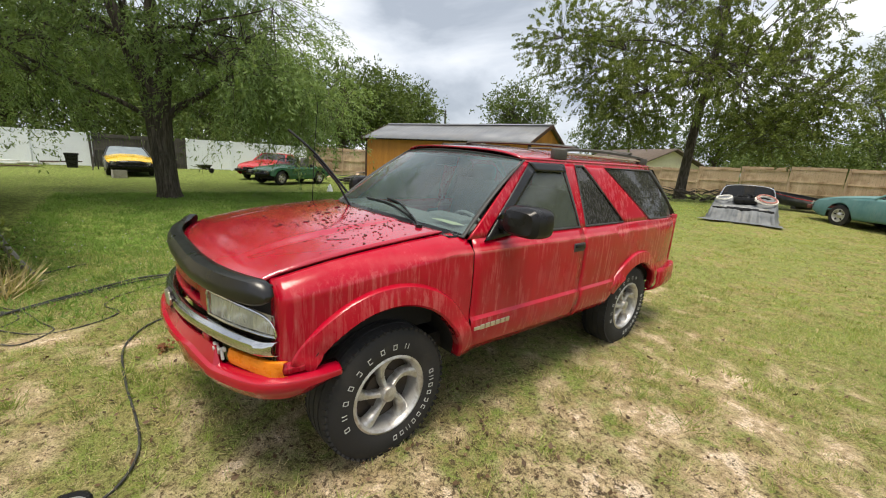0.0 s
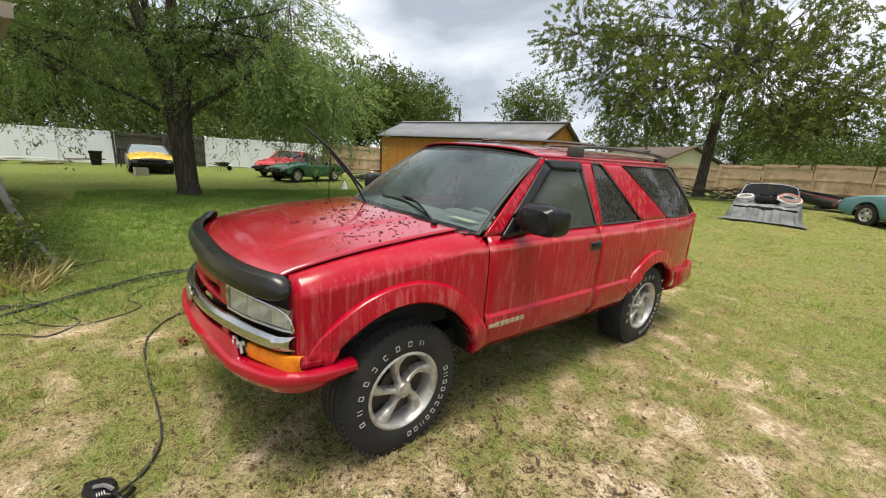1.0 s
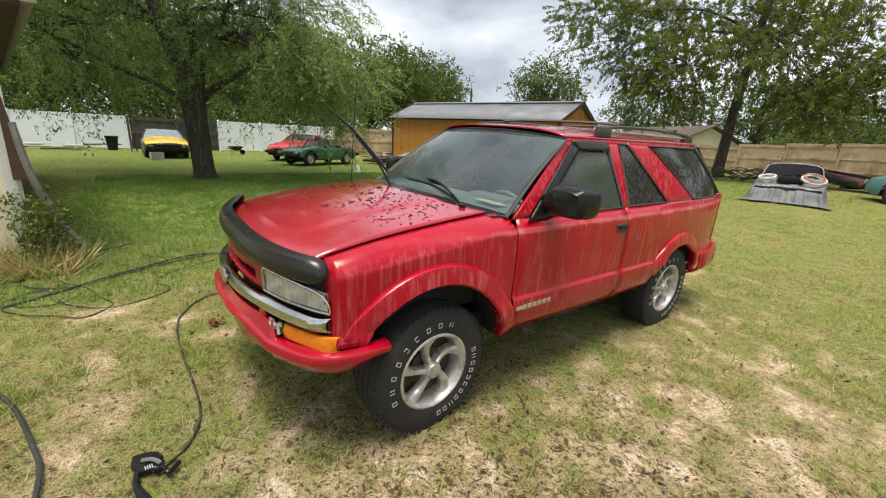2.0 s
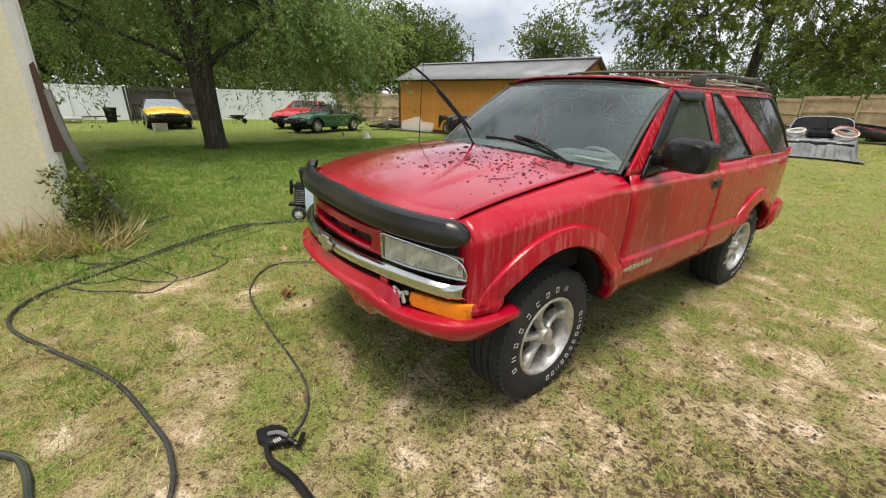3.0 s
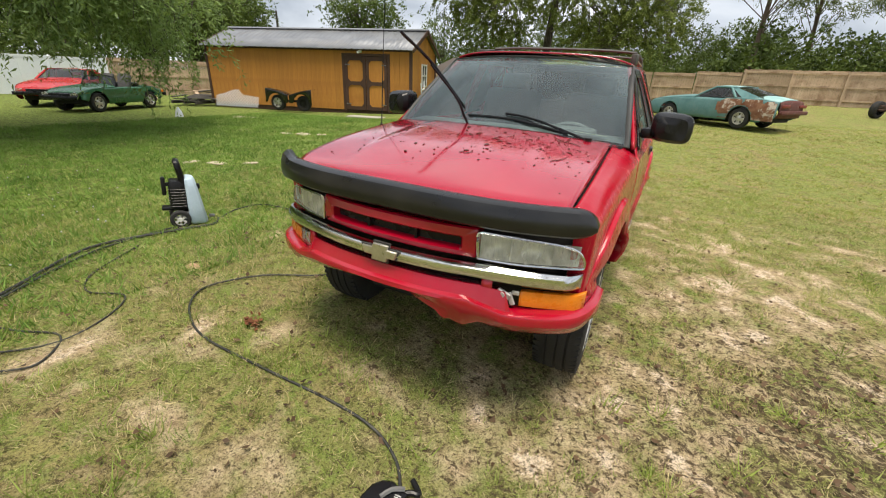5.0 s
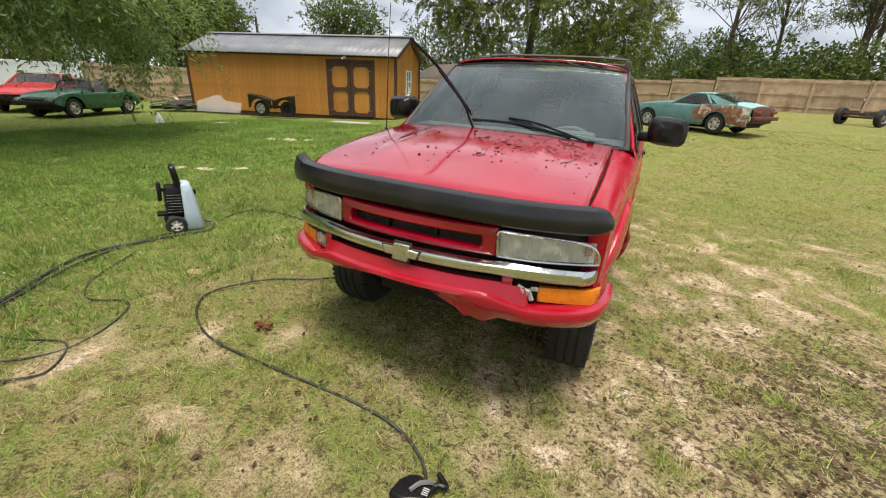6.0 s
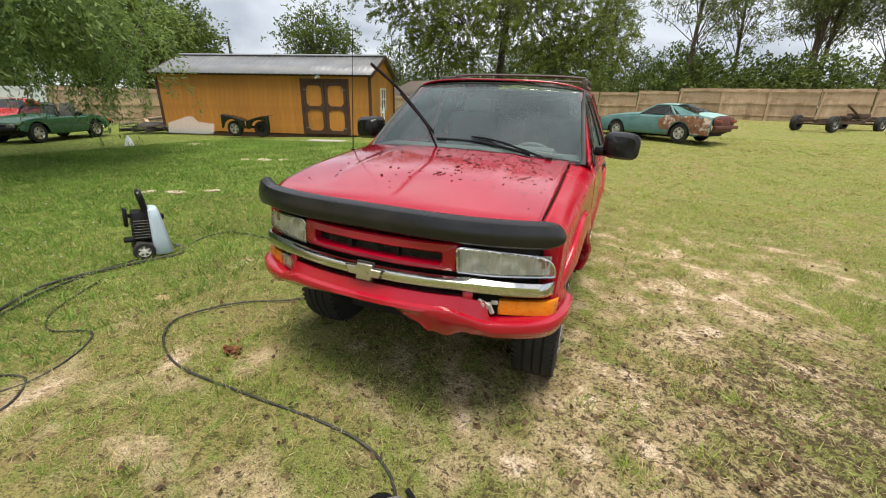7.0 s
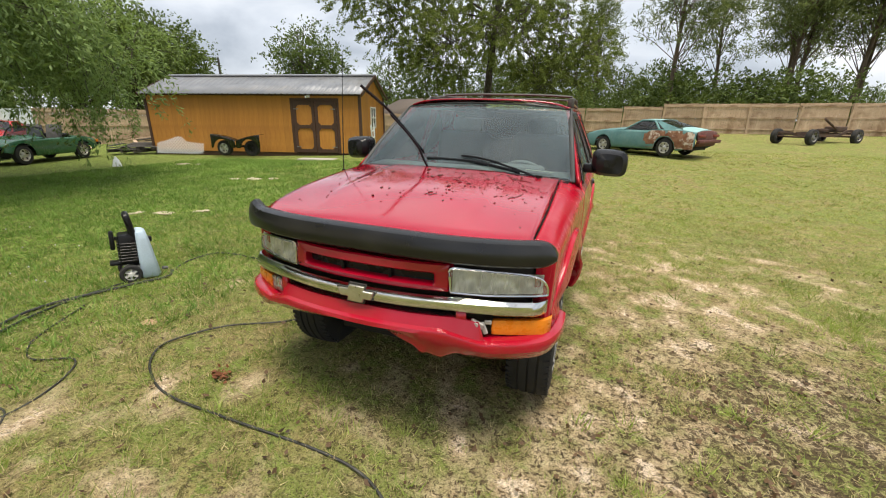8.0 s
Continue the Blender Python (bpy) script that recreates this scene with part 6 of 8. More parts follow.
def far_tree_mesh(seed, h, r, low, kind):
    """Meshes for one distant tree: trunk with limbs, and crown."""
    rng = np.random.default_rng(seed)
    bm = bmesh.new()
    lean = rng.normal(0, 0.03, 2)
    top = Vector((lean[0] * h, lean[1] * h, h * 0.93))
    run = spline([(0, 0, -0.2), (lean[0] * h * 0.3, lean[1] * h * 0.3, h * 0.35), tuple(top)], 6)
    r0 = h * (0.016 if kind == "pine" else 0.02)
    n = len(run)
    tube(bm, run, [lerp(r0, r0 * 0.25, i / (n - 1)) for i in range(n)], 9)
    starts, ways = [], []
    clumps = {"pine": 105, "oak": 60, "shrub": 40, "ring": 46, "lone": 150}[kind]
    for k in range(clumps):
        u = k / clumps
        if kind == "pine":
            z = lerp(h * low, h * 0.99, rng.random() ** 0.8)
            reach = r * (1.05 - ((z - h * low) / (h * (1 - low))) ** 1.4 * 0.8) * rng.uniform(0.35, 1.0)
            a = rng.uniform(0, 2 * math.pi)
            c = Vector((lean[0] * z + reach * math.cos(a), lean[1] * z + reach * math.sin(a), z + reach * 0.18))
        else:
            v = unit(rng.normal(0, 1, (1, 3)))[0] * rng.uniform(0.45, 1.0)
            c = Vector((v[0] * r, v[1] * r, h * (low + 1) / 2 + v[2] * h * (1 - low) / 2))
        if kind != "shrub" and k % 2 == 0:
            f = max(0.1, min(0.97, (c.z / h) * (0.985 if kind == "pine" else 0.8)))
            tube(bm, [run[int(f * (n - 1))], Vector(run[int(f * (n - 1))]).lerp(c, 0.5) + Vector((0, 0, 0.15)), c], [r0 * (0.16 if kind == "pine" else 0.34), r0 * (0.11 if kind == "pine" else 0.2), r0 * 0.06], 5, caps=False)
        m = 7 if kind == "pine" else 8
        cs = {"pine": 0.62, "oak": 0.85, "shrub": 0.6, "ring": 0.85, "lone": 0.62}[kind] * r / 3.2
        S = np.array(c)[None] + rng.normal(0, cs * 0.75, (m, 3)) * np.array([1, 1, 0.62])
        starts.append(S)
        ways.append(unit(S - np.array(c)[None] + rng.normal(0, 0.35, (m, 3)) + np.array([0, 0, 0.18])))
    S, W = np.concatenate(starts), np.concatenate(ways)
    if kind == "pine":
        V = sprays(rng, S, W, np.full(len(S), 0.5), 13, 0.44, 0.085, 0.05, 0.75)
    else:
        V = sprays(rng, S, W, np.full(len(S), 0.6), 5 if kind == "ring" else 9, {"oak": 0.30, "ring": 0.46, "shrub": 0.26, "lone": 0.24}[kind], 0.27, 0.25, 0.9)
    trunk = mesh_of("trunk", bm, M_BARK_PINE if kind == "pine" else M_BARK, 180)
    crown = big_mesh("crown", V, 4, [M_NEEDLE if kind == "pine" else M_LEAF_FAR])
    return trunk, crown


FAR = {"oak": [far_tree_mesh(40 + i, 9.0, 3.6, 0.22, "oak") for i in range(3)], "ring": [far_tree_mesh(50 + i, 9.0, 3.6, 0.15, "ring") for i in range(2)], "lone": [far_tree_mesh(55 + i, 9.0, 3.3, 0.20, "lone") for i in range(2)], "pine": [far_tree_mesh(60 + i, 15.0, 3.2, 0.42, "pine") for i in range(3)], "shrub": [far_tree_mesh(80 + i, 4.2, 2.6, 0.03, "shrub") for i in range(2)]}
FAR_LABEL = {"lone": ("background_tree", "rounded dense green tree behind the shed", "tree"), "ring": ("background_tree", "distant green tree on the skyline", "tree"), "oak": ("background_tree", "broad green tree past the fence", "tree"), "pine": ("pine_tree", "tall thin pine with a high sparse crown", "tree"), "shrub": ("bush", "dense green understorey bush past the fence", "bush")}


def far_tree(kind, which, x, y, s, turn):
    tr, cr = FAR[kind][which % len(FAR[kind])]
    nm, lb, ct = FAR_LABEL[kind]
    root = thing(nm, lb, ct, "trees past the fences", pose(x, y, height(max(-30, min(30, x)), max(-30, min(30, y))) - 0.1, 0, 0, turn) @ Matrix.Diagonal((s, s, s, 1)))
    for n_, me in (("trunk", tr), ("crown", cr)):
        ob = new(n_, me)
        ob.parent = root


rnd_t = random.Random(5)
# woods behind the white fence
for i in range(13):
    far_tree("oak", i, -32.5 - rnd_t.uniform(0, 3.0), -27 + i * 3.5, rnd_t.uniform(0.8, 1.1), rnd_t.uniform(0, 360))
for i in range(10):
    far_tree("oak", i + 1, -39 - rnd_t.uniform(0, 5), -30 + i * 4.6, rnd_t.uniform(1.0, 1.35), rnd_t.uniform(0, 360))
for i in range(14):
    far_tree("shrub", i, -29.8 - rnd_t.uniform(0, 1.5), -26 + i * 2.7, rnd_t.uniform(0.6, 0.95), rnd_t.uniform(0, 360))
# trees past the shed
for x, y, s in ((-34, 18.6, 1.08), (-37, 23.5, 1.12), (-39.5, 26.5, 1.08), (-28.5, 32.6, 1.10), (-29.5, 50, 1.0), (-25.5, 53, 1.05), (-21.5, 54, 0.98), (-17.5, 56, 1.05), (-13.0, 55, 1.0), (-44, 30, 1.0), (-39, 18, 1.0)):
    far_tree("lone" if y < 34 and x > -43 else "oak", int(-x), x, y, s, rnd_t.uniform(0, 360))
# behind the back fence
for i in range(8):
    far_tree("oak", i, -9 + i * 4.4 + rnd_t.uniform(-1, 1), 46 + rnd_t.uniform(0, 7), rnd_t.uniform(0.62, 0.85) * (0.7 if i > 3 else 1.0), rnd_t.uniform(0, 360))
for i in range(17):
    far_tree("shrub", i, -9 + i * 2.5 + rnd_t.uniform(-0.7, 0.7), 34.0 + rnd_t.uniform(0, 4), rnd_t.uniform(0.45, 1.15), rnd_t.uniform(0, 360))
for i in range(7):
    far_tree("shrub", i, -8.5 + i * 3.2 + rnd_t.uniform(-0.5, 0.5), 38.5 + rnd_t.uniform(0, 3), rnd_t.uniform(0.85, 1.15), rnd_t.uniform(0, 360))
for x, y, s in ((3.6, 36.5, 1.0), (8.0, 45, 0.95), (11.5, 38.5, 0.95), (12.6, 40.5, 1.0), (16.0, 40.0, 1.0), (17.6, 43.5, 0.95), (19.8, 40.0, 1.05), (24.0, 42, 1.1), (-2.5, 46, 0.85), (28.0, 45, 1.1), (14.2, 49, 1.0), (26.0, 39, 0.95), (31.0, 41, 1.0)):
    far_tree("pine", int(x * 3 + 50), x, y, s, rnd_t.uniform(0, 360))
# a farther ring that closes the horizon all round
for i in range(34):
    a = 2 * math.pi * i / 34
    far_tree("ring", i, 74 * math.cos(a) * rnd_t.uniform(0.93, 1.07), 72 * math.sin(a) * rnd_t.uniform(0.93, 1.07), rnd_t.uniform(0.85, 1.1) * (1.0 if math.sin(a) < 0.3 else 0.72), rnd_t.uniform(0, 360))

# ---- the other vehicles ----
def simple_wheel(parent, x, y, z, r, w, s, rim_mat, tyre_mat=None, flat=False):
    wh = part("wheel", bmesh.new(), M_TYRE, parent)
    wh.matrix_local = pose(x, y, z)
    bm = bmesh.new()
    lathe(bm, [(-w / 2, r * 0.62), (-w * 0.52, r * 0.8), (-w * 0.42, r * 0.97), (-w * 0.25, r), (w * 0.25, r), (w * 0.42, r * 0.97), (w * 0.52, r * 0.8), (w / 2, r * 0.62)], 28, "X")
    if flat:
        for v in bm.verts:
            v.co.z = max(v.co.z, -r * 0.86)
    part("tyre", bm, tyre_mat or M_TYRE, wh)
    bm = bmesh.new()
    lathe(bm, [(s * w * 0.48, r * 0.63), (s * w * 0.50, r * 0.58), (s * w * 0.28, r * 0.54), (s * w * 0.22, r * 0.30), (s * w * 0.34, r * 0.22), (s * w * 0.40, 0.0005)], 24, "X")
    face_out(bm, (s, 0, 0))
    rim = part("rim", bm, rim_mat, wh)
    bm = bmesh.new()
    box(bm, (s * w * 0.30, 0, r * 0.42), (0.02, r * 0.10, r * 0.2))
    me = mesh_of("slot", bm, M_DARK)
    for k in range(5):
        ob = new("slot", me)
        ob.parent, ob.matrix_local = rim, Matrix.Rotation(2 * math.pi * k / 5, 4, "X")
    return wh


def old_car(name, label, m, paint, spec):
    """A parked car: nose towards -y, ground at z = 0.
    spec: L length, W half width, wb wheelbase, fo front overhang, r wheel radius, belt, top (centre line of bonnet and deck), house (greenhouse) or None."""
    root = thing(name, label, "car", at=m)
    L, W, wb, fo, r = spec["L"], spec["W"], spec["wb"], spec["fo"], spec["r"]
    y0, y1 = -fo, L - fo
    belt, top = table(spec["belt"]), table(spec["top"])
    plan = table([(y0, W * 0.86), (y0 + 0.12, W * 0.94), (y0 + 0.5, W), (lerp(y0, y1, 0.5), W), (y1 - 0.6, W), (y1 - 0.15, W * 0.95), (y1, W * 0.86)])
    sill = spec.get("sill", 0.24)
    ar = r * 1.2
    ys = sorted(set([round(lerp(y0, y1, i / 60), 4) for i in range(61)]))

    def low(y):
        z = sill + 0.16 * smooth(y0 + 0.45, y0, y) + 0.16 * smooth(y1 - 0.5, y1, y)
        for c in (0.0, wb):
            if abs(y - c) < ar:
                z = max(z, r * 0.98 + math.sqrt(ar * ar - (y - c) ** 2))
        return z
    for s in (1, -1):
        bm = bmesh.new()
        rows = []
        for y in ys:
            lo, b = low(y), belt(y)
            lo = min(lo, b - 0.02)
            row = []
            for k in range(9):
                t = k / 8
                z = lerp(lo, b, t)
                bulge = 0.045 * math.sin(math.pi * min(1, max(0, (z - sill) / max(0.05, b - sill))) ** 0.8)
                row.append((s * (plan(y) - 0.045 + bulge), y, z))
            rows.append(row)
        loft(bm, rows, flip=s > 0)
        part("body_side", bm, paint[0], root, thick=0.004)
    # top skins
    hs = spec["house"]
    ca, cb = spec["cabin"]
    for nm, ya, yb in (("bonnet", y0, ca), ("boot_lid", cb, y1)):
        bm = bmesh.new()
        rows = []
        for i in range(19):
            y = lerp(ya, yb, i / 18)
            row = []
            for k in range(-10, 11):
                u = k / 10
                x = u * (plan(y) - 0.043)
                row.append((x, y, lerp(top(y), belt(y), abs(u) ** 2.6) + 0.0))
            rows.append(row)
        loft(bm, rows, flip=True)
        part(nm, bm, paint[1] if nm == "bonnet" else spec.get("upper", paint[0]), root, thick=0.006)
    # nose and tail
    for nm, y, d in (("nose", y0, -1), ("tail", y1, 1)):
        bm = bmesh.new()
        rows = []
        for k in range(9):
            t = k / 8
            z = lerp(sill + 0.16, top(y), t)
            rows.append([(u * (plan(y) - 0.043), y + d * (0.05 * math.sin(math.pi * t) + 0.07 * (1 - u * u)), min(z, lerp(top(y), belt(y), abs(u) ** 2.6)) if t > 0.9 else z * 1.0 if t < 0.9 else z) for u in np.linspace(-1, 1, 15)])
        loft(bm, rows, flip=d > 0)
        part(nm, bm, paint[2] if len(paint) > 2 and nm == "nose" else (paint[3] if len(paint) > 3 and nm == "tail" else paint[0]), root, thick=0.006)
        bm = bmesh.new()
        yb = y + d * 0.14
        soft_box(bm, (0, yb, lerp(sill + 0.16, top(y), 0.30)), (W * 1.80, 0.10, 0.12), 0.03)
        part("bumper", bm, spec.get("bumper", M_BLACK_PLASTIC), root)
        zl = lerp(sill + 0.16, top(y), 0.66)
        for s in (-1, 1):
            bm = bmesh.new()
            if nm == "nose":
                cyl(bm, (s * W * 0.68, y - 0.10, zl), 0.085, 0.08, "Y", 18)
                part("headlamp", bm, spec.get("lamp", M_LENS), root)
            else:
                soft_box(bm, (s * W * 0.58, y + 0.11, zl), (W * 0.5, 0.03, 0.09), 0.01)
                part("tail_lamp", bm, spec.get("tail", M_AMBER), root)
        if nm == "nose":
            bm = bmesh.new()
            soft_box(bm, (0, y - 0.115, zl), (W * 0.95, 0.03, 0.11), 0.02)
            part("grille", bm, M_BLACK_PLASTIC, root)
    # floor and cabin tub
    bm = bmesh.new()
    box(bm, (0, (y0 + y1) / 2, sill + 0.08), (W * 1.5, L - 0.5, 0.16))
    part("floor_pan", bm, M_DARK, root)
    bm = bmesh.new()
    zb = belt((ca + cb) / 2)
    box(bm, (0, (ca + cb) / 2, sill + 0.22), (W * 1.7, cb - ca, 0.1))
    box(bm, (0, ca + 0.12, zb - 0.12), (W * 1.7, 0.22, 0.2))
    part("cabin", bm, M_DARK, root)
    for s in (-1, 1):
        bm = bmesh.new()
        soft_box(bm, (s * W * 0.45, lerp(ca, cb, 0.52), sill + 0.38), (0.46, 0.48, 0.2), 0.05)
        soft_box(bm, (s * W * 0.45, lerp(ca, cb, 0.70), sill + 0.68), (0.46, 0.14, 0.55), 0.05, rx=-14)
        part("seat", bm, M_SEAT, root)
    if hs:
        bw, rw = W - 0.05, hs.get("w", W * 0.72)
        zr = hs["z"]
        ws0, ws1, bk1, bk0 = hs["ys"]        # screen base, screen top, backlight top, backlight base
        def tops(y):
            return zr - 0.03 * ((y - lerp(ws1, bk1, 0.4)) / max(0.3, bk1 - ws1)) ** 2
        # pillars as strips, glass between
        for s in (-1, 1):
            A0, A1 = Vector((s * bw, ws0, belt(ws0))), Vector((s * rw, ws1, tops(ws1)))
            B0, B1 = Vector((s * bw, lerp(ws0, bk0, 0.60), belt(lerp(ws0, bk0, 0.60)))), Vector((s * rw, lerp(ws1, bk1, 0.72), tops(lerp(ws1, bk1, 0.72))))
            C0, C1 = Vector((s * bw * 0.97, bk0, belt(bk0))), Vector((s * rw, bk1, tops(bk1)))
            for p, q, wd in ((A0, A1, 0.035), (B0, B1, 0.04), (A1, C1, 0.035)):
                bm = bmesh.new()
                tube(bm, [p, p.lerp(q, 0.5) + Vector((s * 0.012, 0, 0.006)), q], wd, 8)
                part("pillar", bm, paint[0], root)
            # side glass and rear pillar panel
            cut = hs.get("panel", 0.5)
            D0, D1 = B0.lerp(C0, cut), B1.lerp(C1, cut)
            for quad, mt, nm in (((A0, B0, B1, A1), M_CARGLASS, "side_window"), ((B0, D0, D1, B1), M_CARGLASS, "quarter_window"), ((D0, C0, C1, D1), paint[0], "rear_pillar")):
                bm = bmesh.new()
                a_, b_, c_, d_ = quad
                loft(bm, [[a_.lerp(b_, i / 5).lerp(d_.lerp(c_, i / 5), j / 5) + Vector((s * 0.02 * math.sin(math.pi * j / 5), 0, 0)) for j in range(6)] for i in range(6)], flip=s > 0)
                face_out(bm, (s, 0, 0.2))
                part(nm, bm, mt, root)
        for nm, ya, yb, za in (("windscreen", ws0, ws1, -1), ("backlight", bk0, bk1, 1)):
            bm = bmesh.new()
            rows = []
            for i in range(-8, 9):
                u = i / 8
                a_ = Vector((u * bw, ya + za * -0.0 - (0.08 if za < 0 else -0.06) * (1 - u * u), belt(ya) + 0.02 * (1 - u * u)))
                b_ = Vector((u * rw, yb - (0.05 if za < 0 else -0.04) * (1 - u * u), tops(yb) + 0.02 * (1 - u * u)))
                rows.append([a_.lerp(b_, j / 5) for j in range(6)])
            loft(bm, rows)
            face_out(bm, (0, za, 0.6))
            part(nm, bm, hs.get("screen", M_CARGLASS) if za < 0 else M_CARGLASS, root)
        bm = bmesh.new()
        rows = []
        for i in range(13):
            y = lerp(ws1, bk1, i / 12)
            rows.append([(u * (rw + 0.02), y - (0.05 * (1 - u * u) if i == 0 else 0), tops(y) + 0.05 * (1 - u * u) - 0.005) for u in np.linspace(-1, 1, 13)])
        loft(bm, rows, flip=True)
        part("roof", bm, spec.get("upper", paint[0]), root, thick=0.01)
    else:
        ws0 = ca
        bm = bmesh.new()
        fr = [Vector((s_ * W * q, ws0 + dy, zb + dz)) for s_, q, dy, dz in ((-1, 0.90, 0, 0), (-1, 0.76, 0.16, spec.get("screen_h", 0.34)), (1, 0.76, 0.16, spec.get("screen_h", 0.34)), (1, 0.90, 0, 0))]
        tube(bm, spline([fr[0], fr[0].lerp(fr[1], 0.72), fr[1].lerp(fr[2], 0.10) + Vector((0, 0, -0.02)), fr[1].lerp(fr[2], 0.5) + Vector((0, -0.04, 0.03)), fr[1].lerp(fr[2], 0.90) + Vector((0, 0, -0.02)), fr[3].lerp(fr[2], 0.72), fr[3]], 4), 0.019, 8)
        part("screen_frame", bm, spec.get("frame", M_CHROME), root)
        glazing = spec.get("glazing", M_CARGLASS)
        bm = bmesh.new()
        loft(bm, [[fr[0].lerp(fr[3], i / 6).lerp(fr[1].lerp(fr[2], i / 6), j / 4) for j in range(5)] for i in range(7)])
        face_out(bm, (0, -1, 0.5))
        part("windscreen", bm, glazing, root)
        if spec.get("hood_down"):
            bm = bmesh.new()
            soft_box(bm, (0, cb - 0.12, zb + 0.05), (W * 1.5, 0.36, 0.16), 0.06, 3)
            part("folded_hood", bm, M_BLACK_PLASTIC, root)
    for x_s in (-1, 1):
        for y in (0.0, wb):
            simple_wheel(root, x_s * (W - 0.12), y, r * (0.86 if spec.get("flat") else 1.0), r, 0.17, x_s, spec.get("rim", M_ALLOY), flat=spec.get("flat", False))
    return root


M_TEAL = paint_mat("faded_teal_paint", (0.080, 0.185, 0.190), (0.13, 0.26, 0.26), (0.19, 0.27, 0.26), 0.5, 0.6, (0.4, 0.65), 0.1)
M_TEAL_PALE = paint_mat("pale_teal_paint", (0.22, 0.40, 0.40), (0.32, 0.49, 0.48), (0.40, 0.5, 0.48), 0.5, 0.7, (0.5, 0.75), 0.0)
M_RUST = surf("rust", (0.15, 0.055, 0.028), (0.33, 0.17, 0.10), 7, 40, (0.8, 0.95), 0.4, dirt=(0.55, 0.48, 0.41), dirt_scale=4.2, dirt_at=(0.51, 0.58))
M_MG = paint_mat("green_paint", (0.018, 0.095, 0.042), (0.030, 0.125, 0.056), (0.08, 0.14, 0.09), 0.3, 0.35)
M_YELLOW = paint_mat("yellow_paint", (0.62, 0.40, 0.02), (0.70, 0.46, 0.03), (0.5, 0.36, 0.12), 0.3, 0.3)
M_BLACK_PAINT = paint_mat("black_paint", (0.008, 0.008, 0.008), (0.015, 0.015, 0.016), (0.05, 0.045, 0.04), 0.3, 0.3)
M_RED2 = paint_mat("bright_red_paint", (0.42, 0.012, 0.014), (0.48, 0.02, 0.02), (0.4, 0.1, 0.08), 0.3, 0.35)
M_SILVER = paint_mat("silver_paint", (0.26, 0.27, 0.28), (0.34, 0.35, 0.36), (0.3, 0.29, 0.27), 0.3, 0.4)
M_MAROON = surf("dark_maroon_panel", (0.075, 0.018, 0.014), (0.14, 0.045, 0.035), 7, 60, (0.5, 0.75), 0.1, dirt=(0.25, 0.17, 0.13), dirt_scale=5, dirt_at=(0.55, 0.75))
M_RED_LENS = surf("dark_red_lens", (0.16, 0.02, 0.012), (0.24, 0.03, 0.02), 12, 90, (0.3, 0.5), 0.05)


def at_wheels(f, r_, z=None):
    """Pose of a car from the ground points below its front and rear axle centres."""
    f, r_ = Vector(f), Vector(r_)
    d = r_ - f
    return pose(f.x, f.y, height(f.x, f.y) if z is None else z, 0, 0, math.degrees(math.atan2(d.y, d.x)) - 90)


# teal fastback, nose away
TEAL = old_car("teal_coupe", "faded teal fastback coupe with a rusted, stripped rear quarter", at_wheels((0.60, 15.76, 0), (2.62, 14.5, 0)) @ Matrix.Diagonal((0.92, 0.90, 0.94, 1)), (M_TEAL, M_TEAL, M_TEAL, M_MAROON),
               dict(L=4.6, W=0.90, wb=2.62, fo=0.95, r=0.32, cabin=(0.95, 2.95), belt=[(-0.95, 0.62), (-0.7, 0.76), (0.0, 0.84), (0.9, 0.90), (2.0, 0.90), (2.5, 0.95), (3.1, 0.94), (3.65, 0.86)],
                    top=[(-0.95, 0.68), (-0.7, 0.82), (0.0, 0.93), (0.9, 0.99), (2.9, 1.03), (3.2, 1.01), (3.65, 0.93)],
                    house=dict(z=1.25, ys=(0.92, 1.50, 2.20, 3.30), panel=0.22, w=0.62), tail=M_RED_LENS, bumper=M_MAROON, lamp=M_LENS, upper=M_TEAL_PALE))
# torn-edged bare metal that follows the side's curve
bm = bmesh.new()
grid = {}
for i in range(48):
    for j in range(17):
        y, z = 1.80 + 0.0385 * i, 0.30 + 0.038 * j
        top_here = 0.90 - 0.05 * smooth(3.1, 3.6, y)
        fray = noise.noise(Vector((y * 3.1, z * 4.3, 2.0))) + 0.5 * noise.noise(Vector((y * 9.0, z * 9.0, 7.0)))
        inside = math.hypot(y + 0.02 - 2.62, z - 0.31) > 0.40 and z < top_here - 0.02 and fray + 1.1 * smooth(1.75, 2.2, y) - 0.75 * smooth(0.70, 0.90, z) > 0.02
        if inside:
            bulge = 0.045 * math.sin(math.pi * min(1, max(0, (z - 0.24) / 0.68)) ** 0.8)
            for u, w in ((0, 0), (1, 0), (1, 1), (0, 1)):
                if (i + u, j + w) not in grid:
                    grid[i + u, j + w] = bm.verts.new((0.863 + bulge - 0.04 * smooth(3.3, 3.6, y), y + 0.0385 * u, z + 0.038 * w))
            bm.faces.new([grid[i + u, j + w] for u, w in ((0, 0), (1, 0), (1, 1), (0, 1))])
part("bare_quarter", bm, M_RUST, TEAL, "bare primed and rusted quarter metal")

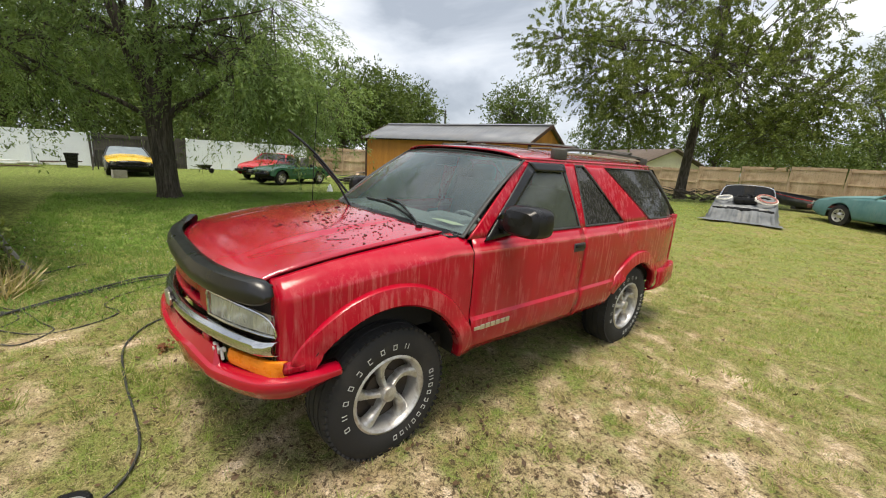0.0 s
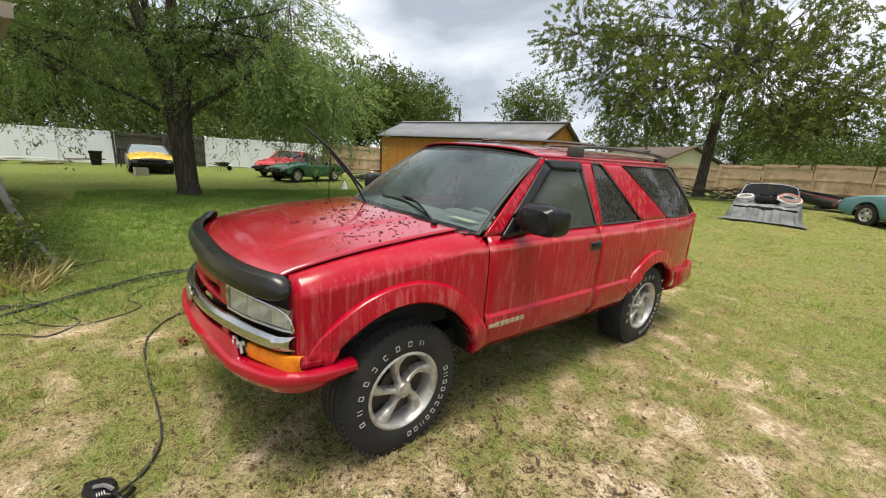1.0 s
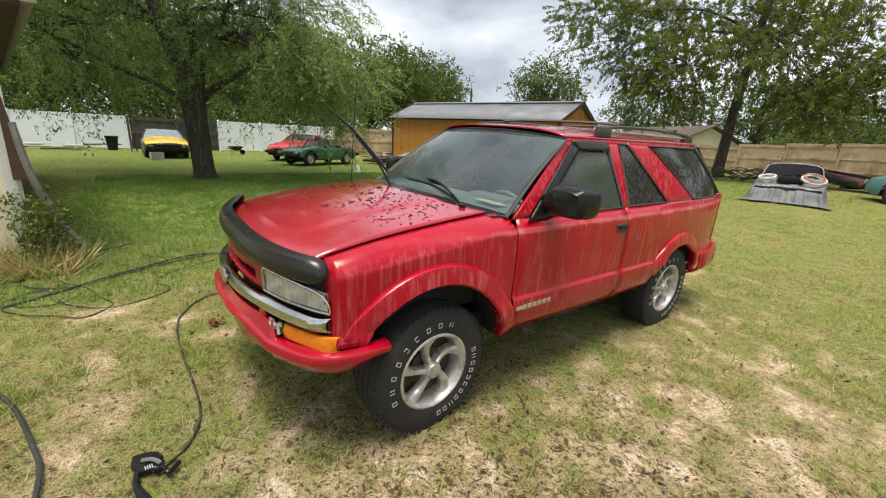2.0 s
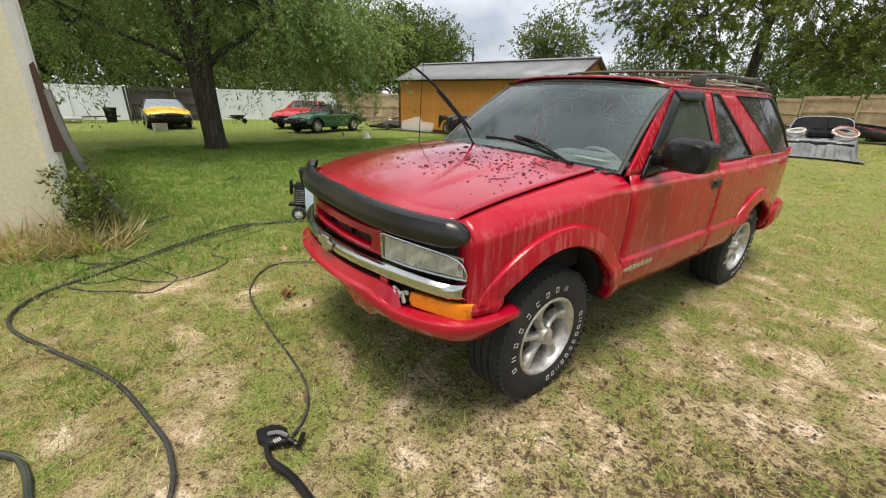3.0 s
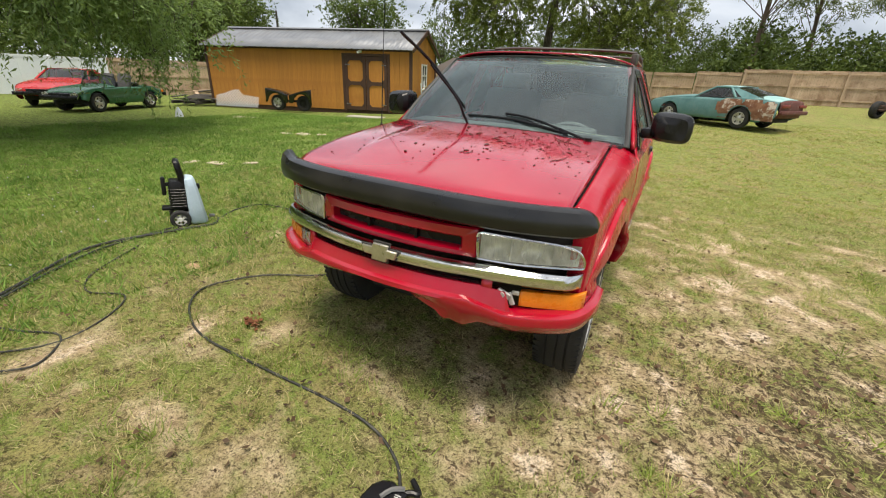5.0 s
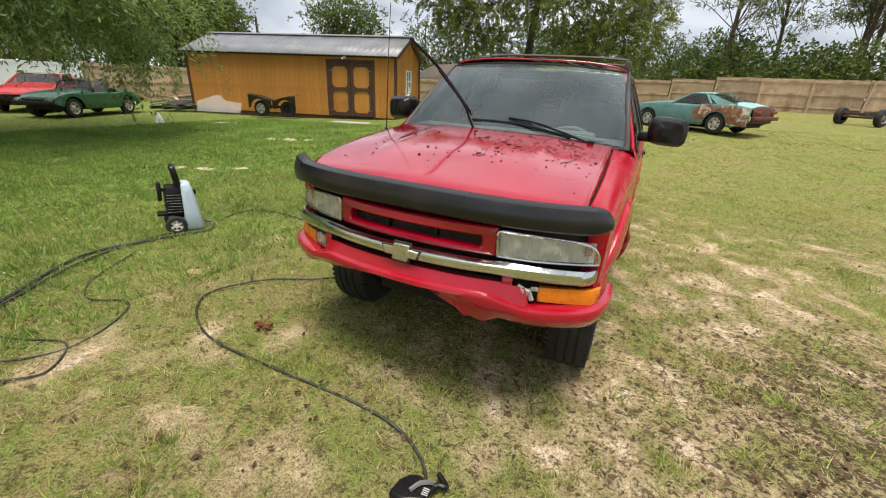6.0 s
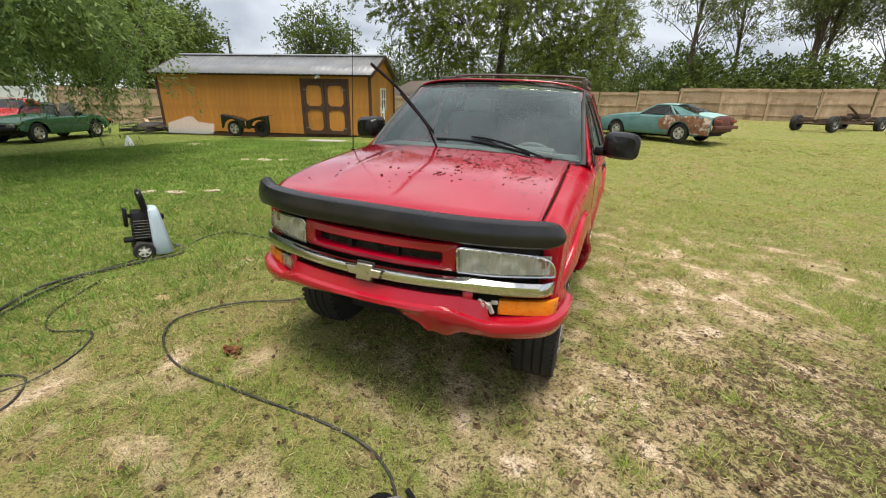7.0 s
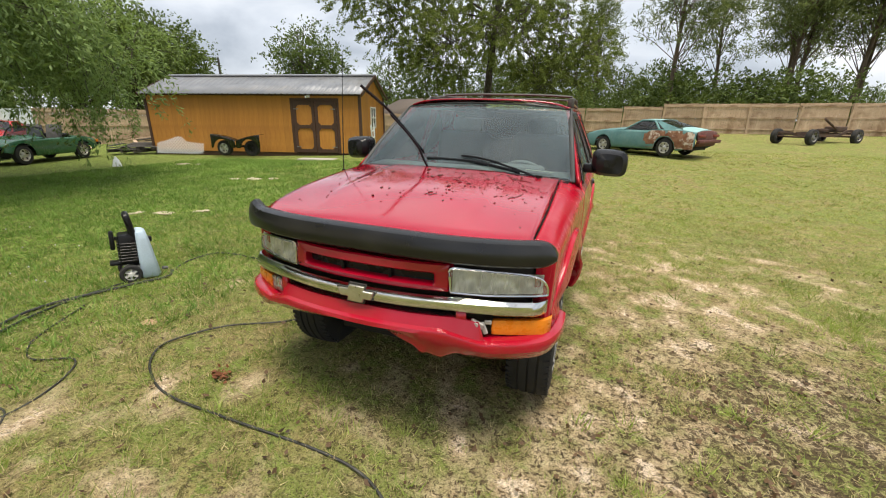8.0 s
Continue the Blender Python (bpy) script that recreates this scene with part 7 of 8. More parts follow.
old_car("green_roadster", "dark green open roadster with a black nose", at_wheels((-16.66, 4.30, 0), (-17.7, 6.45, 0)), (M_MG, M_MG, M_BLACK_PAINT),
        dict(L=3.62, W=0.71, wb=2.31, fo=0.56, r=0.30, cabin=(0.85, 2.0), belt=[(-0.56, 0.54), (-0.35, 0.66), (0.0, 0.73), (0.9, 0.77), (2.0, 0.76), (2.6, 0.74), (3.1, 0.62)],
             top=[(-0.56, 0.60), (-0.35, 0.70), (0.0, 0.78), (0.9, 0.86), (2.0, 0.82), (2.7, 0.78), (3.1, 0.66)], house=None, hood_down=True, frame=M_BLACK_PLASTIC))
old_car("red_coupe", "bright red coupe parked behind the green roadster", at_wheels((-19.55, 4.7, 0), (-21.55, 6.3, 0)), (M_RED2, M_RED2),
        dict(L=4.6, W=0.88, wb=2.57, fo=1.0, r=0.31, cabin=(0.9, 2.8), belt=[(-1.0, 0.58), (-0.6, 0.72), (0.0, 0.80), (0.9, 0.88), (2.6, 0.92), (3.2, 0.90), (3.6, 0.84)],
             top=[(-1.0, 0.64), (-0.6, 0.78), (0.0, 0.88), (0.9, 0.96), (2.8, 1.0), (3.6, 0.92)], house=dict(z=1.24, ys=(0.85, 1.5, 2.35, 3.1), panel=0.5)))
# opaque windscreen: the sky's reflection is painted on as a pale blue-grey
old_car("yellow_coupe", "yellow and black coupe with a sky reflection painted on its windscreen", pose(-20.6, -0.55, height(-20.6, -0.5), 0, 0, 90 + 2) @ Matrix.Diagonal((1, 1, 0.84, 1)), (M_BLACK_PAINT, M_YELLOW, M_BLACK_PAINT),
        dict(L=4.5, W=0.88, wb=2.5, fo=0.95, r=0.31, cabin=(0.75, 2.6), belt=[(-0.95, 0.66), (-0.6, 0.80), (0.0, 0.88), (0.7, 0.92), (2.6, 0.94), (3.5, 0.9)],
             top=[(-0.95, 0.80), (-0.6, 0.93), (0.0, 1.02), (0.7, 1.08), (2.8, 1.0), (3.5, 0.94)], house=dict(z=1.42, ys=(0.7, 1.45, 2.3, 3.2), panel=0.5, screen=surf("screen_sky_reflection", (0.13, 0.17, 0.20), (0.22, 0.27, 0.30), 5, 60, (0.4, 0.6), 0.1))))
SILVER = old_car("stripped_silver_convertible", "stripped silver convertible with a tarp over its nose", pose(-1.58, 13.25, height(-1.5, 13.5) - 0.02, 0, 0, 14) @ Matrix.Diagonal((0.90, 0.92, 0.76, 1)), (M_SILVER, M_SILVER),
                 dict(L=4.2, W=0.86, wb=2.4, fo=0.85, r=0.30, flat=True, cabin=(0.8, 2.4), belt=[(-0.85, 0.44), (-0.5, 0.52), (0.0, 0.60), (0.8, 0.70), (2.4, 0.74), (3.35, 0.70)],
                      top=[(-0.85, 0.48), (-0.5, 0.56), (0.0, 0.64), (0.8, 0.74), (2.4, 0.78), (3.35, 0.74)], house=None, screen_h=0.52, frame=M_CHROME, glazing=M_DARKGLASS))
old_car("far_red_car", "red car standing by the back fence", pose(14.3, 24.6, height(14.3, 24.6), 0, 0, 250), (M_RED2, M_RED2),
        dict(L=4.4, W=0.86, wb=2.5, fo=0.9, r=0.31, cabin=(0.8, 2.7), belt=[(-0.9, 0.6), (-0.5, 0.76), (0.0, 0.84), (0.9, 0.9), (2.7, 0.92), (3.5, 0.84)],
             top=[(-0.9, 0.68), (-0.5, 0.82), (0.0, 0.92), (0.9, 0.98), (2.8, 1.0), (3.5, 0.9)], house=dict(z=1.36, ys=(0.8, 1.45, 2.3, 3.0), panel=0.4)))


# ---- tarp, hoses and parts on the silver car ----
M_TARP = surf("grey_tarp", (0.085, 0.095, 0.105), (0.20, 0.213, 0.225), 5.0, 40, (0.5, 0.7), 0.2, spec=0.3, dirt=(0.2, 0.2, 0.19), dirt_scale=3, dirt_at=(0.5, 0.8))


def drape(x, y):
    """Folds of a thrown sheet."""
    return 0.06 * noise.noise(Vector((x * 3.5, y * 3.5, 2.0))) + 0.05 * abs(noise.noise(Vector((x * 7, y * 6, 5.0)))) + 0.02 * noise.noise(Vector((x * 17, y * 15, 5.0)))


bm = bmesh.new()
rows = []
for i in range(81):
    u = -1 + 2 * i / 80
    row = []
    # the front hem hangs in swags and spreads over the grass at one side
    hem = -1.55 - 0.16 * noise.noise(Vector((u * 2.2, 3, 1))) - 0.24 * smooth(0.2, 0.9, u)
    for j in range(57):
        v = j / 56
        y = lerp(hem, 0.42 + 0.12 * noise.noise(Vector((u * 3, 8, 1))), v)
        over = smooth(-0.98, -1.30, y)
        side = smooth(0.84, 1.0, abs(u))
        x = u * (0.93 + 0.10 * over + 0.07 * noise.noise(Vector((y * 3, u * 2, 1))))
        fold = 0.075 * abs(noise.noise(Vector((u * 5.5, 1.0 + 0.6 * y, 9)))) + 0.035 * abs(noise.noise(Vector((u * 13, y * 1.4, 3))))
        z = lerp(0.44, 0.78, smooth(-1.1, 0.4, y)) - 0.42 * over - 0.50 * side * (1 - 0.6 * over) + drape(x, y) * (1 - 0.5 * over)
        row.append((x, y - fold * (0.4 + 1.6 * over), max(0.03 + 0.3 * fold, z)))
    rows.append(row)
loft(bm, rows, flip=False)
solo("tarp", bm, M_TARP, "crumpled grey plastic tarp draped over a car nose", "tarp", at=SILVER.matrix_world.copy(), sharp=60)


def hose_coil(name, label, m, r, turns, tr, mat, cat):
    bm = bmesh.new()
    rnd = random.Random(int(r * 1000))
    pts = []
    for k in range(turns * 22 + 1):
        a = 2 * math.pi * k / 22
        rr = r * (1 + 0.10 * math.sin(a * 0.37 + 1) + rnd.uniform(-0.02, 0.02))
        pts.append((rr * math.cos(a), rr * 0.95 * math.sin(a), tr + tr * 0.9 * k / 22 + 0.01 * math.sin(a * 1.7)))
    tube(bm, pts, tr, 7)
    solo(name, bm, mat, label, cat, at=m)


M_WHITE_HOSE = surf("white_hose", (0.6, 0.58, 0.54), (0.7, 0.68, 0.64), 8, 60, (0.5, 0.7), 0.05)
M_RED_HOSE = surf("dull_red_hose", (0.36, 0.12, 0.09), (0.45, 0.2, 0.16), 8, 60, (0.5, 0.7), 0.05)
sm = SILVER.matrix_world
hose_coil("hose_coil", "loose coil of pale hose lying on the tarp", sm @ pose(0.52, -0.42, 0.76, 22, 8, 0), 0.27, 4, 0.016, M_WHITE_HOSE, "hose")
hose_coil("hose_coil", "loose coil of dull red hose on the tarp", sm @ pose(0.55, -0.44, 0.84, 26, -6, 40), 0.25, 2, 0.014, M_RED_HOSE, "hose")
hose_coil("wire_coil", "coil of white wire on the tarp", sm @ pose(-0.55, -0.40, 0.76, 16, -8, 0), 0.20, 4, 0.012, M_WHITE_HOSE, "wire")
bm = bmesh.new()
soft_box(bm, (0, 0, 0.14), (0.62, 0.42, 0.22), 0.05)
soft_box(bm, (-0.1, 0.05, 0.27), (0.26, 0.22, 0.12), 0.03)
cyl(bm, (0.2, 0.0, 0.28), 0.09, 0.12, "Z", 14)
solo("engine_part", bm, M_BLACK_PLASTIC, "dark engine part lying on the tarp", "car part", at=sm @ pose(0.0, -0.32, 0.60, 0, 0, 8))


# ---- rolling chassis by the fence ----
def chassis():
    root = thing("rolling_chassis", "rusty bare vehicle chassis on old wheels", "vehicle frame", at=at_wheels((8.0, 22.0, 0), (10.3, 24.2, 0)))
    M_FR = surf("rusty_frame", (0.035, 0.025, 0.02), (0.11, 0.06, 0.04), 6, 60, (0.8, 0.95), 0.3)
    for s in (-1, 1):
        bm = bmesh.new()
        run = spline([(s * 0.36, -0.5, 0.48), (s * 0.36, 0.2, 0.50), (s * 0.42, 0.9, 0.40), (s * 0.42, 2.4, 0.40), (s * 0.42, 3.1, 0.58), (s * 0.42, 3.9, 0.52)], 5)
        loft(bm, [[(p.x - 0.035, p.y, p.z - 0.06), (p.x + 0.035, p.y, p.z - 0.06), (p.x + 0.035, p.y, p.z + 0.06), (p.x - 0.035, p.y, p.z + 0.06)] for p in run], close_v=True, caps=True)
        part("frame_rail", bm, M_FR, root)
    for y in (-0.45, 0.75, 1.8, 2.6, 3.85):
        bm = bmesh.new()
        box(bm, (0, y, 0.45), (0.82, 0.09, 0.08))
        part("crossmember", bm, M_FR, root)
    for y in (0.0, 3.3):
        bm = bmesh.new()
        cyl(bm, (0, y, 0.33), 0.045, 1.4, "X", 10)
        part("axle", bm, M_FR, root)
        for s in (-1, 1):
            simple_wheel(root, s * 0.72, y, 0.34, 0.34, 0.22, s, M_STEEL)
    bm = bmesh.new()
    soft_box(bm, (0.1, 2.75, 0.66), (0.55, 0.8, 0.26), 0.06)
    soft_box(bm, (-0.1, 2.2, 0.58), (0.35, 0.5, 0.2), 0.05)
    part("gearbox", bm, M_FR, root)
    bm = bmesh.new()
    tube(bm, [(0.3, 2.5, 0.62), (0.32, 1.35, 1.12)], 0.045, 8)
    part("propped_beam", bm, M_FR, root, "rusty beam propped upward")
    return root


chassis()


# ---- long low boat hull beside the silver car ----
def boat():
    root = thing("dark_boat", "long dark open boat lying along the fence", "boat", at=pose(-0.15, 17.8, height(-0.15, 17.8) + 0.05, 3, 0, 66) @ Matrix.Diagonal((0.8, 1.2, 0.58, 1)))
    M_HULL = surf("dark_hull", (0.03, 0.032, 0.034), (0.07, 0.07, 0.07), 4, 50, (0.4, 0.6), 0.1, dirt=(0.14, 0.12, 0.1), dirt_scale=2, dirt_at=(0.5, 0.8))
    bm = bmesh.new()
    rows = []
    for i in range(25):
        t = i / 24
        y = lerp(-2.4, 2.4, t)
        w = 0.72 * (1 - smooth(0.72, 1.02, t) * 0.85)
        sheer = 0.55 + 0.22 * smooth(0.55, 1.0, t)
        keel = 0.06 + 0.34 * smooth(0.75, 1.0, t)
        rows.append([(-w, y, sheer), (-w * 0.94, y, lerp(keel, sheer, 0.5)), (-w * 0.7, y, keel + 0.04), (0, y, keel), (w * 0.7, y, keel + 0.04), (w * 0.94, y, lerp(keel, sheer, 0.5)), (w, y, sheer)])
    loft(bm, rows)
    part("hull", bm, M_HULL, root, thick=0.03)
    for s in (-1, 1):
        bm = bmesh.new()
        tube(bm, [(s * p[6][0], p[6][1], p[6][2] + 0.01) for p in rows], 0.025, 6)
        part("gunwale", bm, M_RED2 if s < 0 else M_HULL, root)
    for y in (-1.5, 0.0, 1.2):
        bm = bmesh.new()
        soft_box(bm, (0, y, 0.45), (1.2, 0.28, 0.05), 0.01)
        part("thwart", bm, M_HULL, root)
    for y in (-1.6, 1.0):
        bm = bmesh.new()
        soft_box(bm, (0, y, 0.0), (1.1, 0.14, 0.16), 0.01)
        part("bearer", bm, M_FENCE_DARK, root)


boat()

# ---- hoses and the pressure washer ----
def lay_hose(name, label, pts, r, mat, cat="hose", lift=None, n=8):
    run = spline([(x, y, 0) for x, y in pts], n)
    bm = bmesh.new()
    tube(bm, [(p.x, p.y, height(p.x, p.y) + (lift if lift is not None else r * 1.1 + 0.006)) for p in run], r, 8)
    return solo(name, bm, mat, label, cat)


lay_hose("pressure_hose", "thin black pressure hose snaking over the grass", [(-2.80, 0.10), (-2.98, 0.42), (-2.92, 0.74), (-2.44, 0.78), (-1.75, 0.62), (-1.22, 0.28), (-1.02, 0.0), (-1.12, -0.20), (-1.44, -0.42), (-1.59, -0.72), (-1.50, -0.90), (-1.28, -1.03), (-1.02, -1.09), (-0.56, -1.08), (-0.10, -1.04), (0.12, -1.05), (0.28, -1.12), (0.37, -1.22)], 0.0068, M_HOSE)
lay_hose("water_hose", "thick black water hose across the worn lawn", [(-2.86, 0.16), (-2.72, 0.02), (-2.84, -0.28), (-2.99, -0.86), (-2.58, -1.44), (-2.10, -2.02), (-1.85, -2.33), (-1.45, -2.42), (-0.90, -2.14), (-0.46, -1.87), (-0.05, -1.72), (0.20, -1.66), (0.48, -1.70), (0.95, -2.0), (1.6, -2.9), (2.0, -4.2)], 0.0115, M_HOSE)
lay_hose("garden_hose", "dark green garden hose beside the water hose", [(-2.90, 0.0), (-2.95, -0.45), (-2.86, -0.95), (-2.48, -1.52), (-2.30, -1.85), (-2.6, -2.2), (-3.3, -2.05), (-3.9, -1.4)], 0.0085, M_HOSE_GREEN)
lay_hose("hose_loop", "loop of thick dark green hose lying in the grass", [(-0.62, -3.6), (-0.34, -2.8), (-0.21, -2.36), (-0.11, -2.19), (0.0, -2.135), (0.12, -2.11), (0.24, -2.10), (0.36, -2.17), (0.42, -2.42), (0.30, -2.95)], 0.015, M_HOSE_GREEN)
lay_hose("power_cord", "tangled thin black power cord on the grass", [(-2.75, -0.62), (-2.45, -1.05), (-2.16, -1.20), (-1.90, -1.10), (-1.72, -1.26), (-1.64, -1.52), (-1.80, -1.74), (-2.05, -1.92), (-2.30, -1.98), (-2.22, -2.16), (-1.95, -2.10), (-1.92, -1.86), (-2.12, -1.74), (-2.34, -1.86), (-2.30, -2.10), (-2.02, -2.22), (-1.78, -2.06), (-1.62, -1.82), (-1.50, -1.66), (-1.70, -1.50), (-1.95, -1.60), (-2.25, -1.72), (-2.6, -1.95), (-3.2, -2.0)], 0.0055, M_HOSE, "cord", n=7)


def spray_gun():
    root = thing("spray_gun", "black pressure-washer gun with a grey trigger lying on the grass", "spray gun", at=pose(0.36, -1.27, height(0.36, -1.27) + 0.012, 0, 0, 8) @ Matrix.Diagonal((0.80, 0.84, 0.9, 1)))
    bm = bmesh.new()
    plate(bm, [(-0.13, -0.06), (-0.05, -0.075), (0.03, -0.045), (0.05, 0.0), (0.075, 0.045), (0.02, 0.055), (-0.02, 0.075), (-0.075, 0.06), (-0.11, 0.02)], 0.045, pose(0, 0, 0))
    part("gun_body", bm, M_BLACK_PLASTIC, root, bevel=0.014)
    bm = bmesh.new()
    tube(bm, spline([(0.04, 0.035, 0.03), (0.075, 0.06, 0.028), (0.11, 0.075, 0.02), (0.05, 0.13, 0.012)], 5), 0.014, 8)
    part("handle", bm, M_BLACK_PLASTIC, root)
    bm = bmesh.new()
    tube(bm, spline([(-0.035, -0.025, 0.052), (0.0, 0.02, 0.058), (0.05, 0.05, 0.050)], 4), 0.011, 6)
    part("trigger", bm, M_STEEL, root, "grey trigger")
    bm = bmesh.new()
    for k in range(4):
        box(bm, (0.035, -0.018 + k * 0.010, 0.047), (0.03, 0.004, 0.004))
    part("warning_label", bm, M_WHITE, root, "small label with plain white bars")
    bm = bmesh.new()
    tube(bm, spline([(0.0, -0.05, 0.022), (0.12, -0.07, 0.02), (0.30, -0.03, 0.018), (0.52, -0.02, 0.016)], 5), [0.016] * 6 + [0.020] * 10, 9)
    part("lance", bm, M_BLACK_PLASTIC, root)


spray_gun()


def washer():
    M_PALE = surf("pale_blue_plastic", (0.44, 0.56, 0.68), (0.54, 0.65, 0.75), 6, 90, (0.35, 0.5), 0.05)
    root = thing("pressure_washer", "upright pressure washer with pale blue body and black motor", "pressure washer", at=pose(-2.96, -0.05, height(-2.96, -0.05) - 0.005, 0, 0, 63) @ pose(0, 0, 0, 0, 4, 0))
    # x to the camera's right, y away from the camera
    bm = bmesh.new()
    rows = []
    for z, x0, x1, d in ((0.03, 0.00, 0.135, 0.10), (0.06, -0.01, 0.140, 0.115), (0.20, -0.015, 0.112, 0.115), (0.38, -0.02, 0.078, 0.105), (0.45, -0.02, 0.058, 0.09), (0.465, -0.01, 0.045, 0.075)):
        rows.append([(x0, -d, z), (x0 + 0.02, -d - 0.012, z), (x1 - 0.02, -d, z), (x1, -d + 0.03, z), (x1, d - 0.03, z), (x1 - 0.02, d, z), (x0 + 0.02, d + 0.012, z), (x0, d, z)])
    loft(bm, rows, close_v=True, caps=True)
    face = part("body_shell", bm, M_PALE, root, "pale blue plastic front shell", bevel=0.006)
    bm = bmesh.new()
    soft_box(bm, (-0.075, 0, 0.30), (0.14, 0.17, 0.27), 0.02)
    motor = part("motor_housing", bm, M_BLACK_PLASTIC, root, "black finned motor housing")
    for k in range(7):
        bm = bmesh.new()
        soft_box(bm, (-0.148, 0, 0.20 + k * 0.026), (0.012, 0.15, 0.012), 0.003, 1)
        soft_box(bm, (-0.08, -0.088, 0.20 + k * 0.026), (0.12, 0.010, 0.012), 0.003, 1)
        part("fin", bm, M_BLACK_PLASTIC, motor)
    bm = bmesh.new()
    tube(bm, spline([(-0.03, -0.060, 0.40), (-0.060, -0.060, 0.56), (-0.068, -0.035, 0.600), (-0.068, 0.035, 0.600), (-0.060, 0.060, 0.56), (-0.03, 0.060, 0.40)], 5), 0.027, 8)
    part("handle", bm, M_BLACK_PLASTIC, root)
    bm = bmesh.new()
    soft_box(bm, (-0.185, -0.03, 0.385), (0.035, 0.06, 0.17), 0.015)
    box(bm, (-0.16, -0.03, 0.40), (0.04, 0.03, 0.03))
    part("gun_holder", bm, M_BLACK_PLASTIC, root)
    bm = bmesh.new()
    soft_box(bm, (-0.155, 0, 0.172), (0.13, 0.10, 0.03), 0.008)
    part("cord_hook", bm, M_BLACK_PLASTIC, root)
    bm = bmesh.new()
    soft_box(bm, (0.080, -0.05, 0.38), (0.04, 0.05, 0.05), 0.012)
    part("switch", bm, M_BLACK_PLASTIC, root)
    bm = bmesh.new()
    soft_box(bm, (-0.04, 0, 0.10), (0.10, 0.18, 0.10), 0.02)
    tube(bm, [(0.16, 0.0, 0.075), (0.20, 0.02, 0.065)], 0.016, 8)
    part("base", bm, M_STEEL, root)
    for s in (-1, 1):
        w = part("wheel", bmesh.new(), M_TYRE, root)
        bm = bmesh.new()
        lathe(bm, [(-0.022, 0.05), (-0.022, 0.074), (-0.012, 0.084), (0.012, 0.084), (0.022, 0.074), (0.022, 0.05)], 28, "Y", pose(-0.085, s * 0.125, 0.088))
        part("tyre", bm, M_TYRE, w)
        bm = bmesh.new()
        c = (-0.085, s * 0.125, 0.088)
        cyl(bm, c, 0.016, 0.05, "Y", 12)
        for k in range(6):
            box(bm, (0, 0, 0.035), (0.017, 0.03, 0.05), m=pose(*c) @ Matrix.Rotation(2 * math.pi * k / 6, 4, "Y"))
        lathe(bm, [(-0.018, 0.05), (-0.018, 0.062), (0.018, 0.062), (0.018, 0.05), (-0.018, 0.05)], 28, "Y", pose(*c))
        part("spokes", bm, M_WHITE_TRIM, w, "pale spoked wheel insert")


washer()

# ---- things before and beside the shed ----
SHED_M = pose(-8.36, 11.51, 0.06, 0, 0, 17)


def lattice():
    root = thing("lattice_panel", "broken white garden lattice leaning on the shed", "lattice", at=SHED_M @ pose(-8.35, -0.34, 0.02, -13, 0, 0))
    w = 2.0
    top = linear([(0, 0.42), (0.45, 0.52), (0.85, 0.68), (1.05, 0.66), (1.2, 0.46), (1.55, 0.44), (2.0, 0.40)])
    for d in (1, -1):
        for k in range(-6, 26):
            x0 = k * 0.13
            pts = [(x0 + d * t, t) for t in np.linspace(0, 0.75, 40)]
            pts = [(x, z) for x, z in pts if 0 <= x <= w and z <= top(x)]
            if len(pts) < 4:
                continue
            (xa, za), (xb, zb) = pts[0], pts[-1]
            ln = math.hypot(xb - xa, zb - za)
            bm = bmesh.new()
            box(bm, ((xa + xb) / 2, -0.006 * d, (za + zb) / 2), (ln, 0.008, 0.021), ry=-d * 45)
            part("slat", bm, M_VINYL, root)


lattice()


def trailer_axle():
    root = thing("axle_with_fenders", "black tandem fenders with old wheels standing before the shed", "trailer part", at=SHED_M @ pose(-4.66, -0.62, 0.0, 0, 0, 0))
    for k, x in enumerate((-0.55, 0.55)):
        w = simple_wheel(root, 0, 0, 0, 0.29, 0.18, -1, M_ALLOY if k == 0 else M_DARK)
        w.matrix_local = pose(x, 0.0, 0.29, 0, 0, 90)
        bm = bmesh.new()
        rows = []
        # high at the outer end, falling to the gap between the two wheels
        for i in range(21):
            t = i / 20
            xx = lerp(-0.98, -0.02, t) if k == 0 else lerp(0.02, 0.98, t)
            zt = lerp(0.80, 0.58, t if k == 0 else 1 - t) + 0.03 * math.sin(math.pi * t)
            d = abs(xx - x)
            zl = max(0.30, 0.29 + math.sqrt(max(0.0, 0.34 ** 2 - d * d)))
            rows.append([(xx, -0.175, min(zl, zt - 0.05)), (xx, -0.17, zt - 0.02), (xx, -0.14, zt), (xx, 0.16, zt)])
        loft(bm, rows)
        part("fender", bm, M_BLACK_PAINT, root, "black steel fender", thick=0.012)
    bm = bmesh.new()
    box(bm, (0, 0.05, 0.36), (1.5, 0.06, 0.08))
    part("beam", bm, M_DARK, root)


trailer_axle()


def ladder():
    root = thing("step_ladder", "white metal ladder leaning on the shed end", "ladder", at=SHED_M @ pose(0.34, 0.62, 0.0, 0, -9, 90))
    for s in (-1, 1):
        bm = bmesh.new()
        box(bm, (s * 0.17, 0, 0.62), (0.03, 0.05, 1.24), ry=s * 4)
        part("stile", bm, M_VINYL, root)
    for k in range(4):
        bm = bmesh.new()
        box(bm, (0, 0, 0.18 + k * 0.27), (0.34 - k * 0.02, 0.06, 0.025))
        part("rung", bm, M_VINYL, root)


ladder()


